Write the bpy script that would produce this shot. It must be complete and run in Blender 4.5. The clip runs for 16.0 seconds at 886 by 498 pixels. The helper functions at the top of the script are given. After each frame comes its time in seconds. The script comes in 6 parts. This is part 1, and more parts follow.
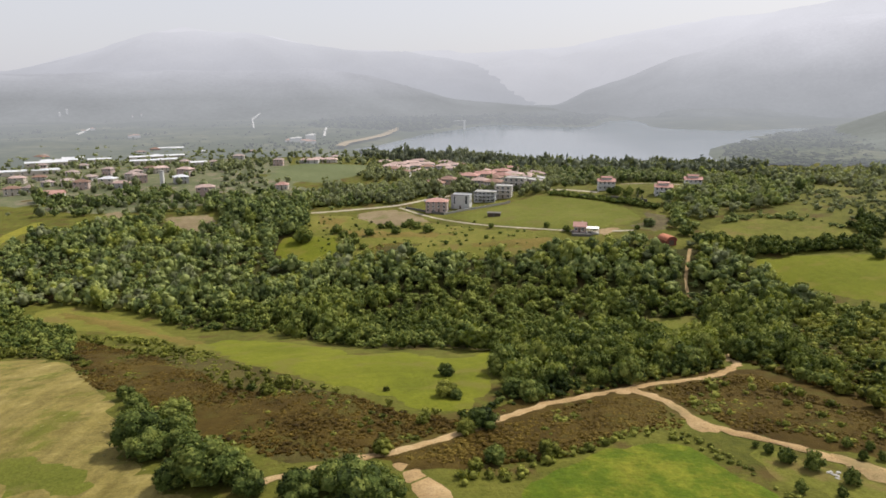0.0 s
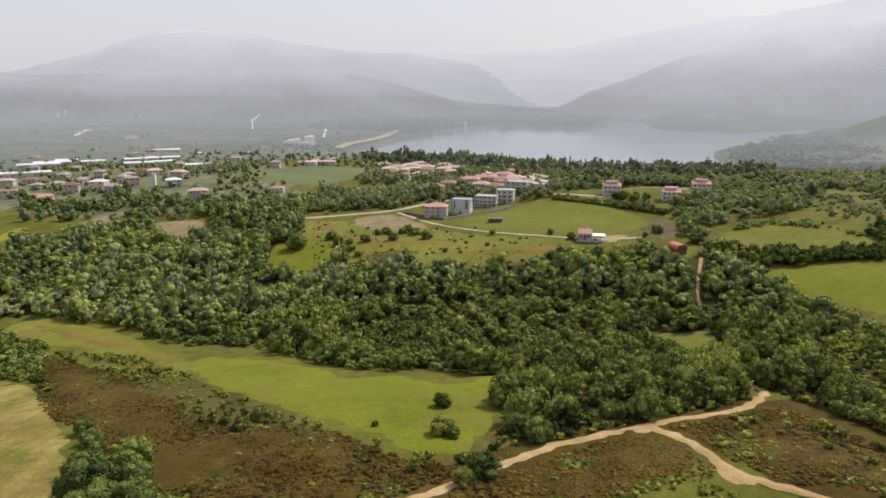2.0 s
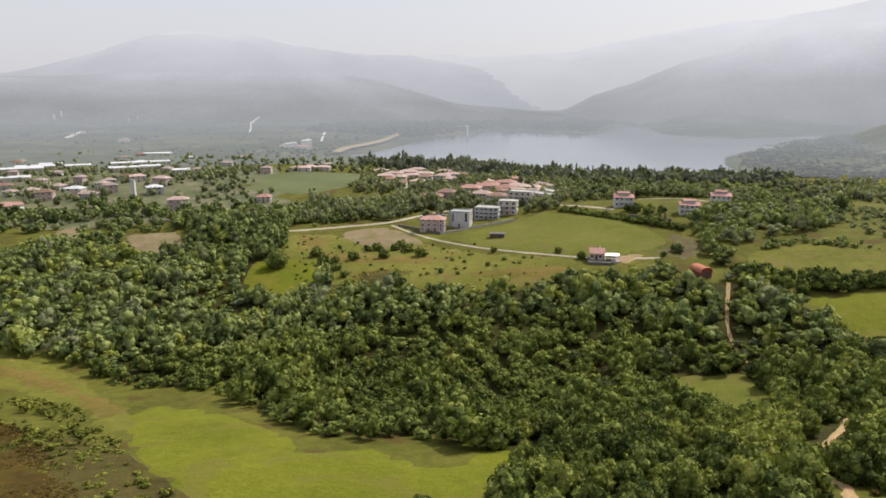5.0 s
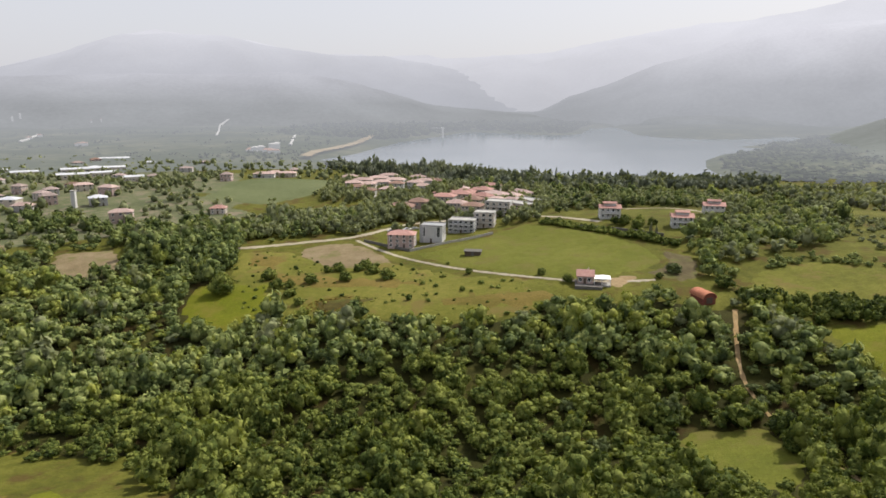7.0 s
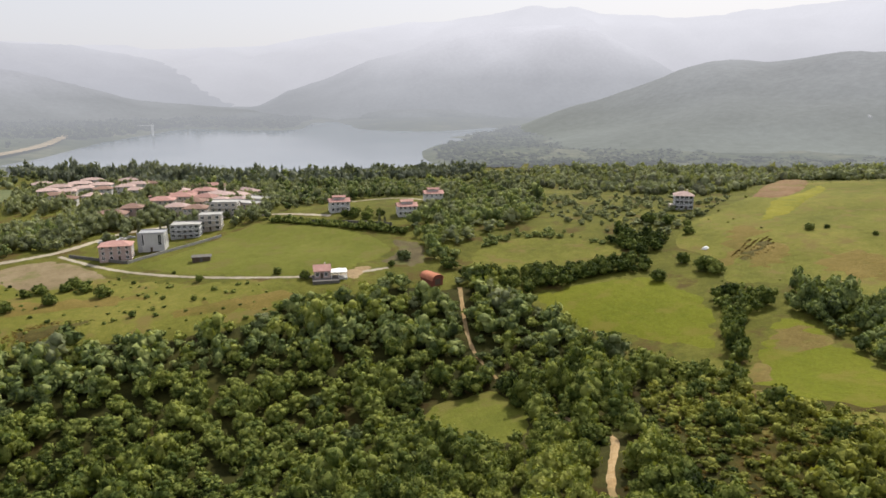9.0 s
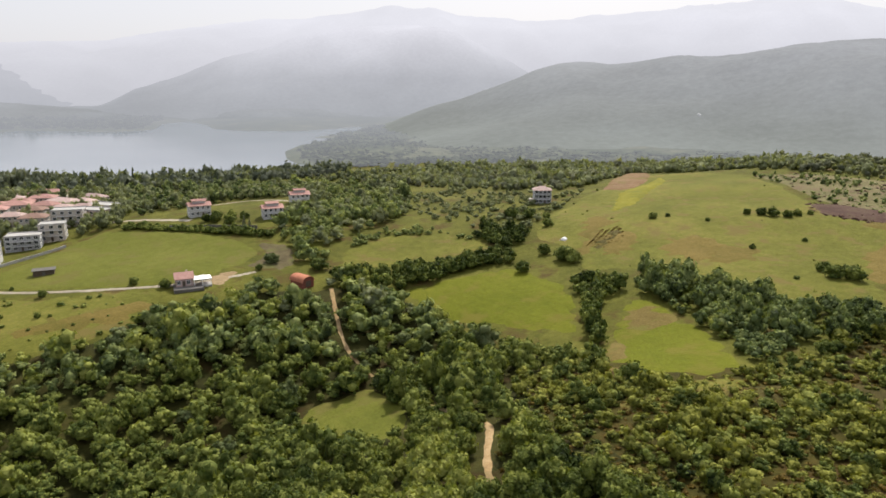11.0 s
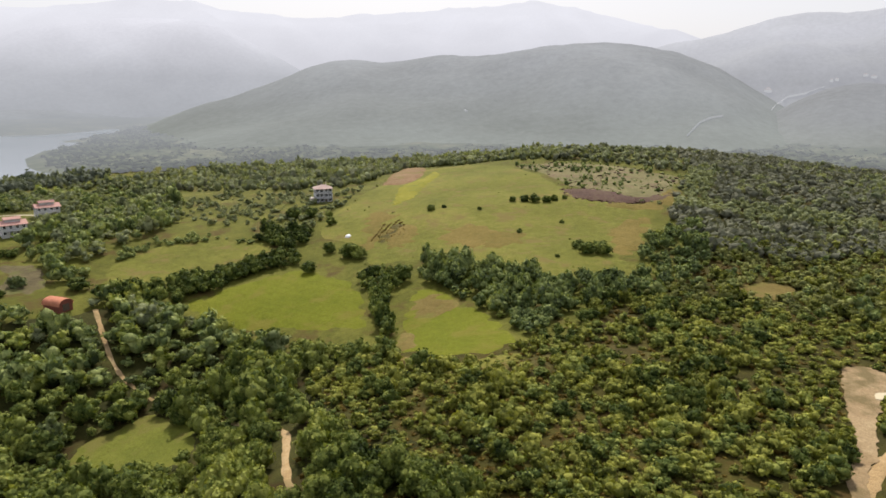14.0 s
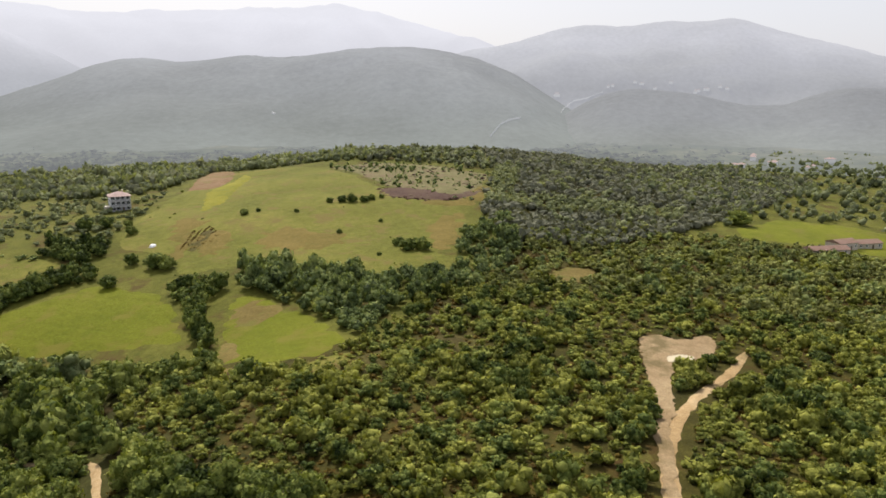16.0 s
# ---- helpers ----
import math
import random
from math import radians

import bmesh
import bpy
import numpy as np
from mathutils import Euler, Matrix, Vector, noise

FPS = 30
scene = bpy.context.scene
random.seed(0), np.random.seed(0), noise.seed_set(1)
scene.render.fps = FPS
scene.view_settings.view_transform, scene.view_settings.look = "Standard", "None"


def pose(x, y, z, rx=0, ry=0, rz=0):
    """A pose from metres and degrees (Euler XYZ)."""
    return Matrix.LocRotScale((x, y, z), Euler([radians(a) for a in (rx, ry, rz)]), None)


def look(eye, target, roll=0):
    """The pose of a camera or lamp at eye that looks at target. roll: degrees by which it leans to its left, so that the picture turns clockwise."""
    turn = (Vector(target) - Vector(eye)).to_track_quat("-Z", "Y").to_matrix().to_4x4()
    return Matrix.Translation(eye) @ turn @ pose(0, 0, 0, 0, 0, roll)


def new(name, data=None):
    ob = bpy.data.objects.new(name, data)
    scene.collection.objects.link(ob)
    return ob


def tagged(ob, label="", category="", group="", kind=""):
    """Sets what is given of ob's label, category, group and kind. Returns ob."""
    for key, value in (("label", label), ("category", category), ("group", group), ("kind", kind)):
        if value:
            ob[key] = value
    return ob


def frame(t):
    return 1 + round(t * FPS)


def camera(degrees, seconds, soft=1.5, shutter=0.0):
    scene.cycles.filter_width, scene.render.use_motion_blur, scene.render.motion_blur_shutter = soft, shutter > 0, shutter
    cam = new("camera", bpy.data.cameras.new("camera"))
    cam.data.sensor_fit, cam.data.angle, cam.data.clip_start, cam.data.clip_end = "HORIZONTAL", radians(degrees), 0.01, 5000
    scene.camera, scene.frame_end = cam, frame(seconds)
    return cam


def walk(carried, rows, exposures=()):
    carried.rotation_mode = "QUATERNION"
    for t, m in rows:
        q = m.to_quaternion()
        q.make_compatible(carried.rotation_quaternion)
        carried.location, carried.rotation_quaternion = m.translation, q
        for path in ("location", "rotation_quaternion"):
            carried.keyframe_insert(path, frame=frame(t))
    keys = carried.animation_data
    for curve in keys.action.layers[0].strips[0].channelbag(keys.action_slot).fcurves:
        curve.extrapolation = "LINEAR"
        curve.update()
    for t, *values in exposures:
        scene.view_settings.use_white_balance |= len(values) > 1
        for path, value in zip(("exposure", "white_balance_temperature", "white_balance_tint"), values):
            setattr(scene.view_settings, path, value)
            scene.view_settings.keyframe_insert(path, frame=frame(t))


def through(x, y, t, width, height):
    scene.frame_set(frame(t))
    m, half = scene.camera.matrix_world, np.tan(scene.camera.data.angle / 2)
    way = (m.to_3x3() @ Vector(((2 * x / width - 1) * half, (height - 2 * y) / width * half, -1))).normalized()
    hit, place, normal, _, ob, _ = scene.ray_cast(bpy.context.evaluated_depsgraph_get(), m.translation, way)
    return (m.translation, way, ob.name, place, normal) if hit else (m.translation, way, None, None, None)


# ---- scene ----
cam = camera(67.34, 16.0, 1.65)
PATH = [
    (0.0, pose(0.02, -23.08, 52.22, 77.01, 0.16, -0.25)),
    (0.5, pose(0.34, -17.99, 52.13, 77.05, 0.19, -0.26)),
    (1.0, pose(0.56, -14.36, 52.03, 77.10, 0.15, -0.22)),
    (1.5, pose(0.78, -11.28, 52.03, 77.11, 0.11, -0.17)),
    (2.0, pose(1.02, -8.46, 51.94, 77.14, 0.07, -0.14)),
    (2.5, pose(1.27, -4.48, 51.95, 77.22, 0.00, -0.09)),
    (3.0, pose(1.48, -0.57, 51.99, 77.29, -0.05, -0.03)),
    (3.5, pose(1.76, 2.34, 52.11, 77.30, -0.09, 0.04)),
    (4.0, pose(2.04, 5.62, 52.13, 77.38, -0.19, 0.12)),
    (4.2, pose(2.18, 7.51, 52.15, 77.31, -0.20, 0.10)),
    (6.3, pose(7.34, 58.21, 51.96, 77.54, -0.15, 0.16)),
    (6.5, pose(7.44, 60.11, 51.96, 77.54, -0.15, 0.16)),
    (7.0, pose(7.38, 60.18, 52.71, 77.48, -0.16, -1.90)),
    (7.5, pose(7.02, 59.37, 53.42, 77.36, -0.22, -8.48)),
    (8.0, pose(6.49, 59.43, 53.76, 77.11, -0.16, -15.47)),
    (8.5, pose(6.43, 59.73, 53.61, 77.03, -0.09, -21.34)),
    (9.0, pose(6.56, 59.76, 53.38, 77.06, -0.04, -25.21)),
    (11.3, pose(5.49, 58.76, 53.40, 77.01, -0.11, -39.75)),
    (11.5, pose(5.69, 58.94, 53.40, 77.00, -0.04, -41.99)),
    (12.0, pose(5.91, 59.22, 53.27, 76.97, -0.05, -45.09)),
    (12.5, pose(5.94, 59.12, 53.29, 76.94, -0.04, -47.64)),
    (13.0, pose(6.08, 58.90, 53.35, 76.91, 0.00, -50.41)),
    (13.5, pose(6.21, 58.76, 53.33, 76.90, 0.01, -52.90)),
    (14.0, pose(6.08, 58.41, 53.42, 76.87, 0.07, -55.45)),
    (14.5, pose(6.20, 58.42, 53.23, 76.86, 0.18, -58.25)),
    (15.0, pose(6.25, 59.94, 52.53, 76.96, -0.12, -65.97)),
    (15.5, pose(6.14, 60.53, 52.04, 77.10, -0.29, -68.66)),
    (16.0, pose(6.19, 60.65, 51.75, 77.18, -0.35, -71.48)),
]
walk(cam, PATH, [(0.0, -0.04, 6400, 11.2), (4.0, -0.04, 6400, 11.2), (8.0, 0.0, 6400, 11.2), (12.0, 0.08, 6400, 11.2), (16.0, 0.08, 6400, 11.2)])

# ---------------------------------------------------------------- light
SUN_AZ, SUN_EL = 52.0, 48.0          # degrees from +y towards +x, and above the horizon
sun_way = Vector((math.sin(radians(SUN_AZ)) * math.cos(radians(SUN_EL)),
                  math.cos(radians(SUN_AZ)) * math.cos(radians(SUN_EL)), math.sin(radians(SUN_EL))))
sun_data = bpy.data.lights.new("sun", "SUN")
sun_data.energy, sun_data.angle, sun_data.color = 5.0, radians(0.9), (1.0, 0.925, 0.80)
sun = new("sun", sun_data)
sun.matrix_world = look(sun_way * 500, (0, 0, 0))

world = bpy.data.worlds.new("hazy_sky")
scene.world = world
world.use_nodes = True
wn, wl = world.node_tree.nodes, world.node_tree.links
wn.clear()
w_out, w_mix = wn.new("ShaderNodeOutputWorld"), wn.new("ShaderNodeMixShader")
w_sky, w_clear, w_veil = wn.new("ShaderNodeTexSky"), wn.new("ShaderNodeBackground"), wn.new("ShaderNodeBackground")
w_sky.sky_type, w_sky.sun_disc = "NISHITA", False
w_sky.sun_elevation, w_sky.sun_rotation = radians(SUN_EL), radians(SUN_AZ)
w_sky.dust_density, w_sky.air_density = 4.0, 1.0
w_clear.inputs["Strength"].default_value = 0.105
w_veil.inputs["Color"].default_value = (0.882, 0.880, 0.918, 1)     # thick haze veil over the blue
w_veil.inputs["Strength"].default_value = 1.06
w_mix.inputs[0].default_value = 0.66
wl.new(w_sky.outputs[0], w_clear.inputs["Color"])
wl.new(w_clear.outputs[0], w_mix.inputs[1])
wl.new(w_veil.outputs[0], w_mix.inputs[2])
wl.new(w_mix.outputs[0], w_out.inputs["Surface"])


# ---------------------------------------------------------------- materials
def material(name, rough=0.9, metal=0.0, spec=0.25):
    m = bpy.data.materials.new(name)
    m.use_nodes = True
    b = m.node_tree.nodes["Principled BSDF"]
    b.inputs["Roughness"].default_value = rough
    b.inputs["Metallic"].default_value = metal
    b.inputs["Specular IOR Level"].default_value = spec
    return m, m.node_tree.nodes, m.node_tree.links, b


def noise_node(n, l, scale, detail=4.0, rough=0.6, coord="Object", stretch=None):
    t, x = n.new("ShaderNodeTexCoord"), n.new("ShaderNodeTexNoise")
    x.inputs["Scale"].default_value, x.inputs["Detail"].default_value, x.inputs["Roughness"].default_value = scale, detail, rough
    if stretch:
        mp = n.new("ShaderNodeMapping")
        mp.inputs["Rotation"].default_value = (0, 0, radians(stretch[0]))
        mp.inputs["Scale"].default_value = (stretch[1], stretch[2], 1)
        l.new(t.outputs[coord], mp.inputs["Vector"])
        l.new(mp.outputs[0], x.inputs["Vector"])
    else:
        l.new(t.outputs[coord], x.inputs["Vector"])
    return x.outputs["Fac"]


def ramp(n, l, fac, stops):
    r = n.new("ShaderNodeValToRGB")
    e = r.color_ramp.elements
    while len(e) < len(stops):
        e.new(0.5)
    for k, (at, c) in zip(e, stops):
        k.position, k.color = at, (*c, 1)
    l.new(fac, r.inputs[0])
    return r.outputs[0]


def blend(n, l, fac, a, b, kind="MIX"):
    x = n.new("ShaderNodeMix")
    x.data_type, x.blend_type = "RGBA", kind
    for s, v in ((x.inputs[0], fac), (x.inputs[6], a), (x.inputs[7], b)):
        if isinstance(v, (int, float)):
            s.default_value = v
        elif isinstance(v, tuple):
            s.default_value = (*v, 1)
        else:
            l.new(v, s)
    return x.outputs[2]


def sums(n, l, op, a, b):
    x = n.new("ShaderNodeMath")
    x.operation = op
    for s, v in zip(x.inputs, (a, b)):
        if isinstance(v, (int, float)):
            s.default_value = v
        else:
            l.new(v, s)
    return x.outputs[0]


def bumped(n, l, bsdf, fac, distance, strength=0.6):
    b = n.new("ShaderNodeBump")
    b.inputs["Distance"].default_value, b.inputs["Strength"].default_value = distance, strength
    l.new(fac, b.inputs["Height"])
    l.new(b.outputs[0], bsdf.inputs["Normal"])


def land_cover(name, dark, mid, light, patch=None, rows=None, fine=1.4, coarse=0.05):
    """Grass, soil or crop: patches some twenty metres wide, clumps, and fine tufts; rows: degrees, spacing and strength."""
    m, n, l, b = material(name, 0.95, 0, 0.1)
    big, clump, tuft = noise_node(n, l, coarse, 5), noise_node(n, l, 0.28, 5, 0.7), noise_node(n, l, fine, 4, 0.7)
    mixed = sums(n, l, "ADD", sums(n, l, "MULTIPLY", big, 0.55), sums(n, l, "MULTIPLY", clump, 0.45))
    col = ramp(n, l, mixed, ((0.36, dark), (0.5, mid), (0.64, light)))
    grain = ramp(n, l, tuft, ((0.3, (0.76, 0.76, 0.74)), (0.7, (1.18, 1.18, 1.15))))
    col = blend(n, l, 1.0, col, grain, "MULTIPLY")
    if patch:
        spot = ramp(n, l, noise_node(n, l, 0.09, 6, 0.65), ((0.53, (0, 0, 0)), (0.63, (1, 1, 1))))
        col = blend(n, l, spot, col, patch)
    if rows:
        stripe = noise_node(n, l, 1.0, 2, 0.5, "Object", (rows[0], 1 / rows[1], 0.02))
        lines = ramp(n, l, stripe, ((0.35, (1 - rows[2],) * 3), (0.65, (1 + rows[2],) * 3)))
        col = blend(n, l, 1.0, col, lines, "MULTIPLY")
    l.new(col, b.inputs["Base Color"])
    bumped(n, l, b, sums(n, l, "ADD", tuft, clump), 0.35, 0.7)
    return m


def foliage(name, dark, mid, light, through=0.25, fine=1.7):
    """Leaves: tone varies from spray to spray, from tree to tree and over the wood; fine relief breaks the light."""
    m, n, l, b = material(name, 0.75, 0, 0.08)
    geo, info = n.new("ShaderNodeNewGeometry"), n.new("ShaderNodeObjectInfo")

    def field(scale, detail, rough):
        x = n.new("ShaderNodeTexNoise")
        x.inputs["Scale"].default_value, x.inputs["Detail"].default_value, x.inputs["Roughness"].default_value = scale, detail, rough
        l.new(geo.outputs["Position"], x.inputs["Vector"])
        return x.outputs["Fac"]
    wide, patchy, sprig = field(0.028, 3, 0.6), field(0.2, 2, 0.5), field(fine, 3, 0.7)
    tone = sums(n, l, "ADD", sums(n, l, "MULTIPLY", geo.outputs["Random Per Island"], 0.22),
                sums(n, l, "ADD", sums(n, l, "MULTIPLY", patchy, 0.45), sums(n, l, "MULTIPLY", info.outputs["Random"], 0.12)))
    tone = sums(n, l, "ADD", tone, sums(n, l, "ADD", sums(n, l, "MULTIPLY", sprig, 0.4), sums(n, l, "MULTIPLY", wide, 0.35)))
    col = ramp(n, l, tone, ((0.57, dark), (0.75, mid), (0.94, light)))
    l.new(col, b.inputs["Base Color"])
    bumped(n, l, b, sprig, 0.5, 0.9)
    tr, mix = n.new("ShaderNodeBsdfTranslucent"), n.new("ShaderNodeMixShader")
    l.new(blend(n, l, 1.0, col, (1.3, 1.3, 0.5), "MULTIPLY"), tr.inputs["Color"])
    mix.inputs[0].default_value = through
    out = n["Material Output"]
    l.new(b.outputs[0], mix.inputs[1])
    l.new(tr.outputs[0], mix.inputs[2])
    l.new(mix.outputs[0], out.inputs["Surface"])
    return m


def plain(name, colour, rough=0.85, vary=0.18, scale=0.6, metal=0.0, spec=0.3, bump=0.0):
    m, n, l, b = material(name, rough, metal, spec)
    a, f = noise_node(n, l, scale, 5, 0.65), noise_node(n, l, scale * 9, 3, 0.6)
    g = sums(n, l, "ADD", sums(n, l, "MULTIPLY", a, 0.65), sums(n, l, "MULTIPLY", f, 0.35))
    info = n.new("ShaderNodeObjectInfo")
    g = sums(n, l, "ADD", g, sums(n, l, "MULTIPLY", sums(n, l, "SUBTRACT", info.outputs["Random"], 0.5), 0.12))
    lo, hi = tuple(c * (1 - vary) for c in colour), tuple(min(c * (1 + vary), 0.95) for c in colour)
    l.new(ramp(n, l, g, ((0.35, lo), (0.65, hi))), b.inputs["Base Color"])
    if bump:
        bumped(n, l, b, f, bump)
    return m


def tiles(name, colour):
    """Clay roof tiles: courses across the slope, weathered patches."""
    m, n, l, b = material(name, 0.85, 0, 0.2)
    a, f = noise_node(n, l, 0.5, 5, 0.7), noise_node(n, l, 5.0, 3, 0.6)
    t, wv = n.new("ShaderNodeTexCoord"), n.new("ShaderNodeTexWave")
    wv.bands_direction = "Z"
    wv.inputs["Scale"].default_value, wv.inputs["Distortion"].default_value = 1.6, 0.6
    l.new(t.outputs["Object"], wv.inputs["Vector"])
    g = sums(n, l, "ADD", sums(n, l, "MULTIPLY", a, 0.6), sums(n, l, "MULTIPLY", f, 0.4))
    info = n.new("ShaderNodeObjectInfo")
    g = sums(n, l, "ADD", g, sums(n, l, "MULTIPLY", sums(n, l, "SUBTRACT", info.outputs["Random"], 0.5), 0.2))
    l.new(ramp(n, l, g, ((0.3, tuple(c * 0.7 for c in colour)), (0.5, colour), (0.72, tuple(min(1, c * 1.25 + 0.03) for c in colour)))), b.inputs["Base Color"])
    bumped(n, l, b, wv.outputs["Fac"], 0.05)
    return m


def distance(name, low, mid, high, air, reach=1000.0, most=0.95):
    """Land or woods far off, with lit haze painted as emission that grows with the way out from the hill: a backdrop,
    so it glows.
    """
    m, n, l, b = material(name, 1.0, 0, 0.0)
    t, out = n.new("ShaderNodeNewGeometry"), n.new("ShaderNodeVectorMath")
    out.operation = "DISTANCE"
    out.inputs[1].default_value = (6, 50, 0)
    clear = 320.0        # metres near the hill before the painted haze sets in
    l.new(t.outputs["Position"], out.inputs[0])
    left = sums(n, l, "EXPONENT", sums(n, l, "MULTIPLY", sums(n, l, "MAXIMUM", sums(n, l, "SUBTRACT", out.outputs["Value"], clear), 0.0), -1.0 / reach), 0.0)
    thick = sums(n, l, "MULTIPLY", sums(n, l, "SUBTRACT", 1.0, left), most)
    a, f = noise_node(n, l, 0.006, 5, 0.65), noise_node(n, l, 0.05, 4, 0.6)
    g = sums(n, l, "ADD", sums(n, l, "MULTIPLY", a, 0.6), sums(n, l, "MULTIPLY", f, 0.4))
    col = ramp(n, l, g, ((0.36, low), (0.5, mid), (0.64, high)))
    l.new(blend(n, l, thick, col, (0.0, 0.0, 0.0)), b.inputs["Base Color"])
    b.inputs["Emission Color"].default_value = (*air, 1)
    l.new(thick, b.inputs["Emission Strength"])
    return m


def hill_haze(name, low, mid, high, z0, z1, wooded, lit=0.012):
    """A far wooded hill with kilometres of lit haze painted as emission by height: a backdrop, so it glows, with a
    little lit woodland in it.
    """
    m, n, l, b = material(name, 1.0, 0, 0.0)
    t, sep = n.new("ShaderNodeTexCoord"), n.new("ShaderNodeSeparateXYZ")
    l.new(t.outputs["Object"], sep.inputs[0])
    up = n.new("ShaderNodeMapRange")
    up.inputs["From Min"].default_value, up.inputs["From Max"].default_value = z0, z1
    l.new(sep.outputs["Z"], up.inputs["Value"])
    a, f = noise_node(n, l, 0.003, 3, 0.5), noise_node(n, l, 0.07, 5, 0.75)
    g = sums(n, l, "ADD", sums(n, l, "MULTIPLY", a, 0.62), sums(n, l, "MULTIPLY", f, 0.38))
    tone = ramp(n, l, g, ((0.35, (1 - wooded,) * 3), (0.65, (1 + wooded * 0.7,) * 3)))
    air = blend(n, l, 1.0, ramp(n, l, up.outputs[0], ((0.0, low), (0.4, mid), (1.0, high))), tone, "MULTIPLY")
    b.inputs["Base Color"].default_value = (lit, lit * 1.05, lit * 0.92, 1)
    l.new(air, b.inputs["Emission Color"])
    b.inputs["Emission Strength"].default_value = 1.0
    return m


# Haze colour that the far materials emit.
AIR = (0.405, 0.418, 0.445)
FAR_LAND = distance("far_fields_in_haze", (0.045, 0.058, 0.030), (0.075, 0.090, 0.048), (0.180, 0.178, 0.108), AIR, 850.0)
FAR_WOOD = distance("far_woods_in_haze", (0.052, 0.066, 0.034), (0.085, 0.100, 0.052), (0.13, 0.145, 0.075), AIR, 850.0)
FAR_SAND = distance("far_pale_earth_in_haze", (0.28, 0.23, 0.15), (0.34, 0.28, 0.19), (0.38, 0.32, 0.23), AIR)
# FAR_WHITE emits more than AIR, so far walls and roads look bright.
FAR_WHITE = distance("far_pale_walls_in_haze", (0.48, 0.48, 0.47), (0.52, 0.52, 0.51), (0.56, 0.56, 0.55), (0.53, 0.54, 0.555))
FAR_ROOF = distance("far_tiles_in_haze", (0.38, 0.25, 0.20), (0.42, 0.28, 0.23), (0.46, 0.32, 0.27), AIR)
# PLOTS and HILL_GREEN carry the lower town's haze as greyed base colours.
PLOTS = land_cover("hazy_grey_green_plots", (0.075, 0.090, 0.046), (0.108, 0.120, 0.062), (0.165, 0.160, 0.095), (0.18, 0.155, 0.11))
HILL_GREEN = land_cover("hazy_green_field", (0.082, 0.100, 0.044), (0.104, 0.122, 0.056), (0.130, 0.145, 0.070), None, None, 1.4, 0.02)
UNDERGROWTH = land_cover("low_undergrowth", (0.026, 0.024, 0.005), (0.048, 0.043, 0.008), (0.086, 0.074, 0.015), (0.054, 0.034, 0.009), None, 1.8, 0.09)
BROWN_DRY = land_cover("dry_brown_grass", (0.112, 0.084, 0.024), (0.142, 0.108, 0.033), (0.170, 0.134, 0.046), (0.125, 0.115, 0.026), None, 1.4, 0.05)
DRY_SLOPE = land_cover("dry_mixed_grass", (0.105, 0.100, 0.042), (0.145, 0.132, 0.060), (0.180, 0.160, 0.082), (0.150, 0.112, 0.066), None, 1.4, 0.06)
DRY_END = land_cover("dry_brownish_grass", (0.104, 0.092, 0.019), (0.140, 0.108, 0.027), (0.172, 0.128, 0.037))
MUD = land_cover("churned_brown_mud", (0.070, 0.056, 0.030), (0.10, 0.082, 0.044), (0.135, 0.115, 0.06), (0.105, 0.105, 0.035), None, 1.8, 0.1)
DRY_HEATH = land_cover("dry_brown_heath", (0.045, 0.036, 0.010), (0.072, 0.060, 0.017), (0.105, 0.090, 0.026), (0.075, 0.078, 0.016), None, 1.8, 0.08)
MEADOW = land_cover("rough_grass", (0.058, 0.062, 0.010), (0.092, 0.095, 0.015), (0.130, 0.127, 0.024), (0.078, 0.057, 0.016))
LUSH = land_cover("lush_meadow", (0.096, 0.110, 0.009), (0.124, 0.136, 0.011), (0.156, 0.160, 0.017), (0.128, 0.122, 0.022))
CROP = land_cover("bright_green_crop", (0.045, 0.078, 0.005), (0.076, 0.106, 0.007), (0.165, 0.163, 0.018), None, (40, 2.2, 0.08))
SOFT_OLIVE = land_cover("grazed_olive_grass", (0.088, 0.100, 0.014), (0.110, 0.119, 0.018), (0.137, 0.138, 0.027), (0.118, 0.110, 0.026), None, 1.4, 0.03)
OLIVE = land_cover("mown_olive_field", (0.094, 0.110, 0.007), (0.115, 0.127, 0.009), (0.138, 0.144, 0.014), (0.132, 0.122, 0.018), (62, 3.0, 0.04), 1.4, 0.03)
PASTURE = land_cover("dry_pasture", (0.087, 0.094, 0.015), (0.127, 0.128, 0.022), (0.177, 0.163, 0.037), (0.140, 0.112, 0.033), None, 1.4, 0.022)
HAY = land_cover("cut_hay_stubble", (0.130, 0.106, 0.028), (0.192, 0.156, 0.049), (0.265, 0.218, 0.080), (0.109, 0.110, 0.019), (8, 2.6, 0.14))
TAN = land_cover("dry_tan_grass", (0.150, 0.118, 0.066), (0.195, 0.152, 0.090), (0.235, 0.188, 0.118), (0.14, 0.13, 0.052))
HEATH_SOIL = land_cover("heath_litter", (0.036, 0.023, 0.004), (0.062, 0.041, 0.008), (0.092, 0.066, 0.014), (0.070, 0.062, 0.012), None, 2.6)
LITTER = land_cover("shaded_woodland_litter", (0.019, 0.021, 0.005), (0.035, 0.036, 0.008), (0.062, 0.058, 0.014), (0.037, 0.026, 0.007))
BROWN = land_cover("bare_brown_soil", (0.140, 0.086, 0.046), (0.185, 0.116, 0.063), (0.220, 0.146, 0.085), (0.150, 0.125, 0.045))
YELLOW = land_cover("yellow_flowering_field", (0.145, 0.145, 0.018), (0.190, 0.180, 0.022), (0.228, 0.206, 0.032), (0.140, 0.142, 0.024))
RED_HEATH = land_cover("reddish_brush", (0.065, 0.040, 0.032), (0.088, 0.054, 0.042), (0.11, 0.085, 0.05))
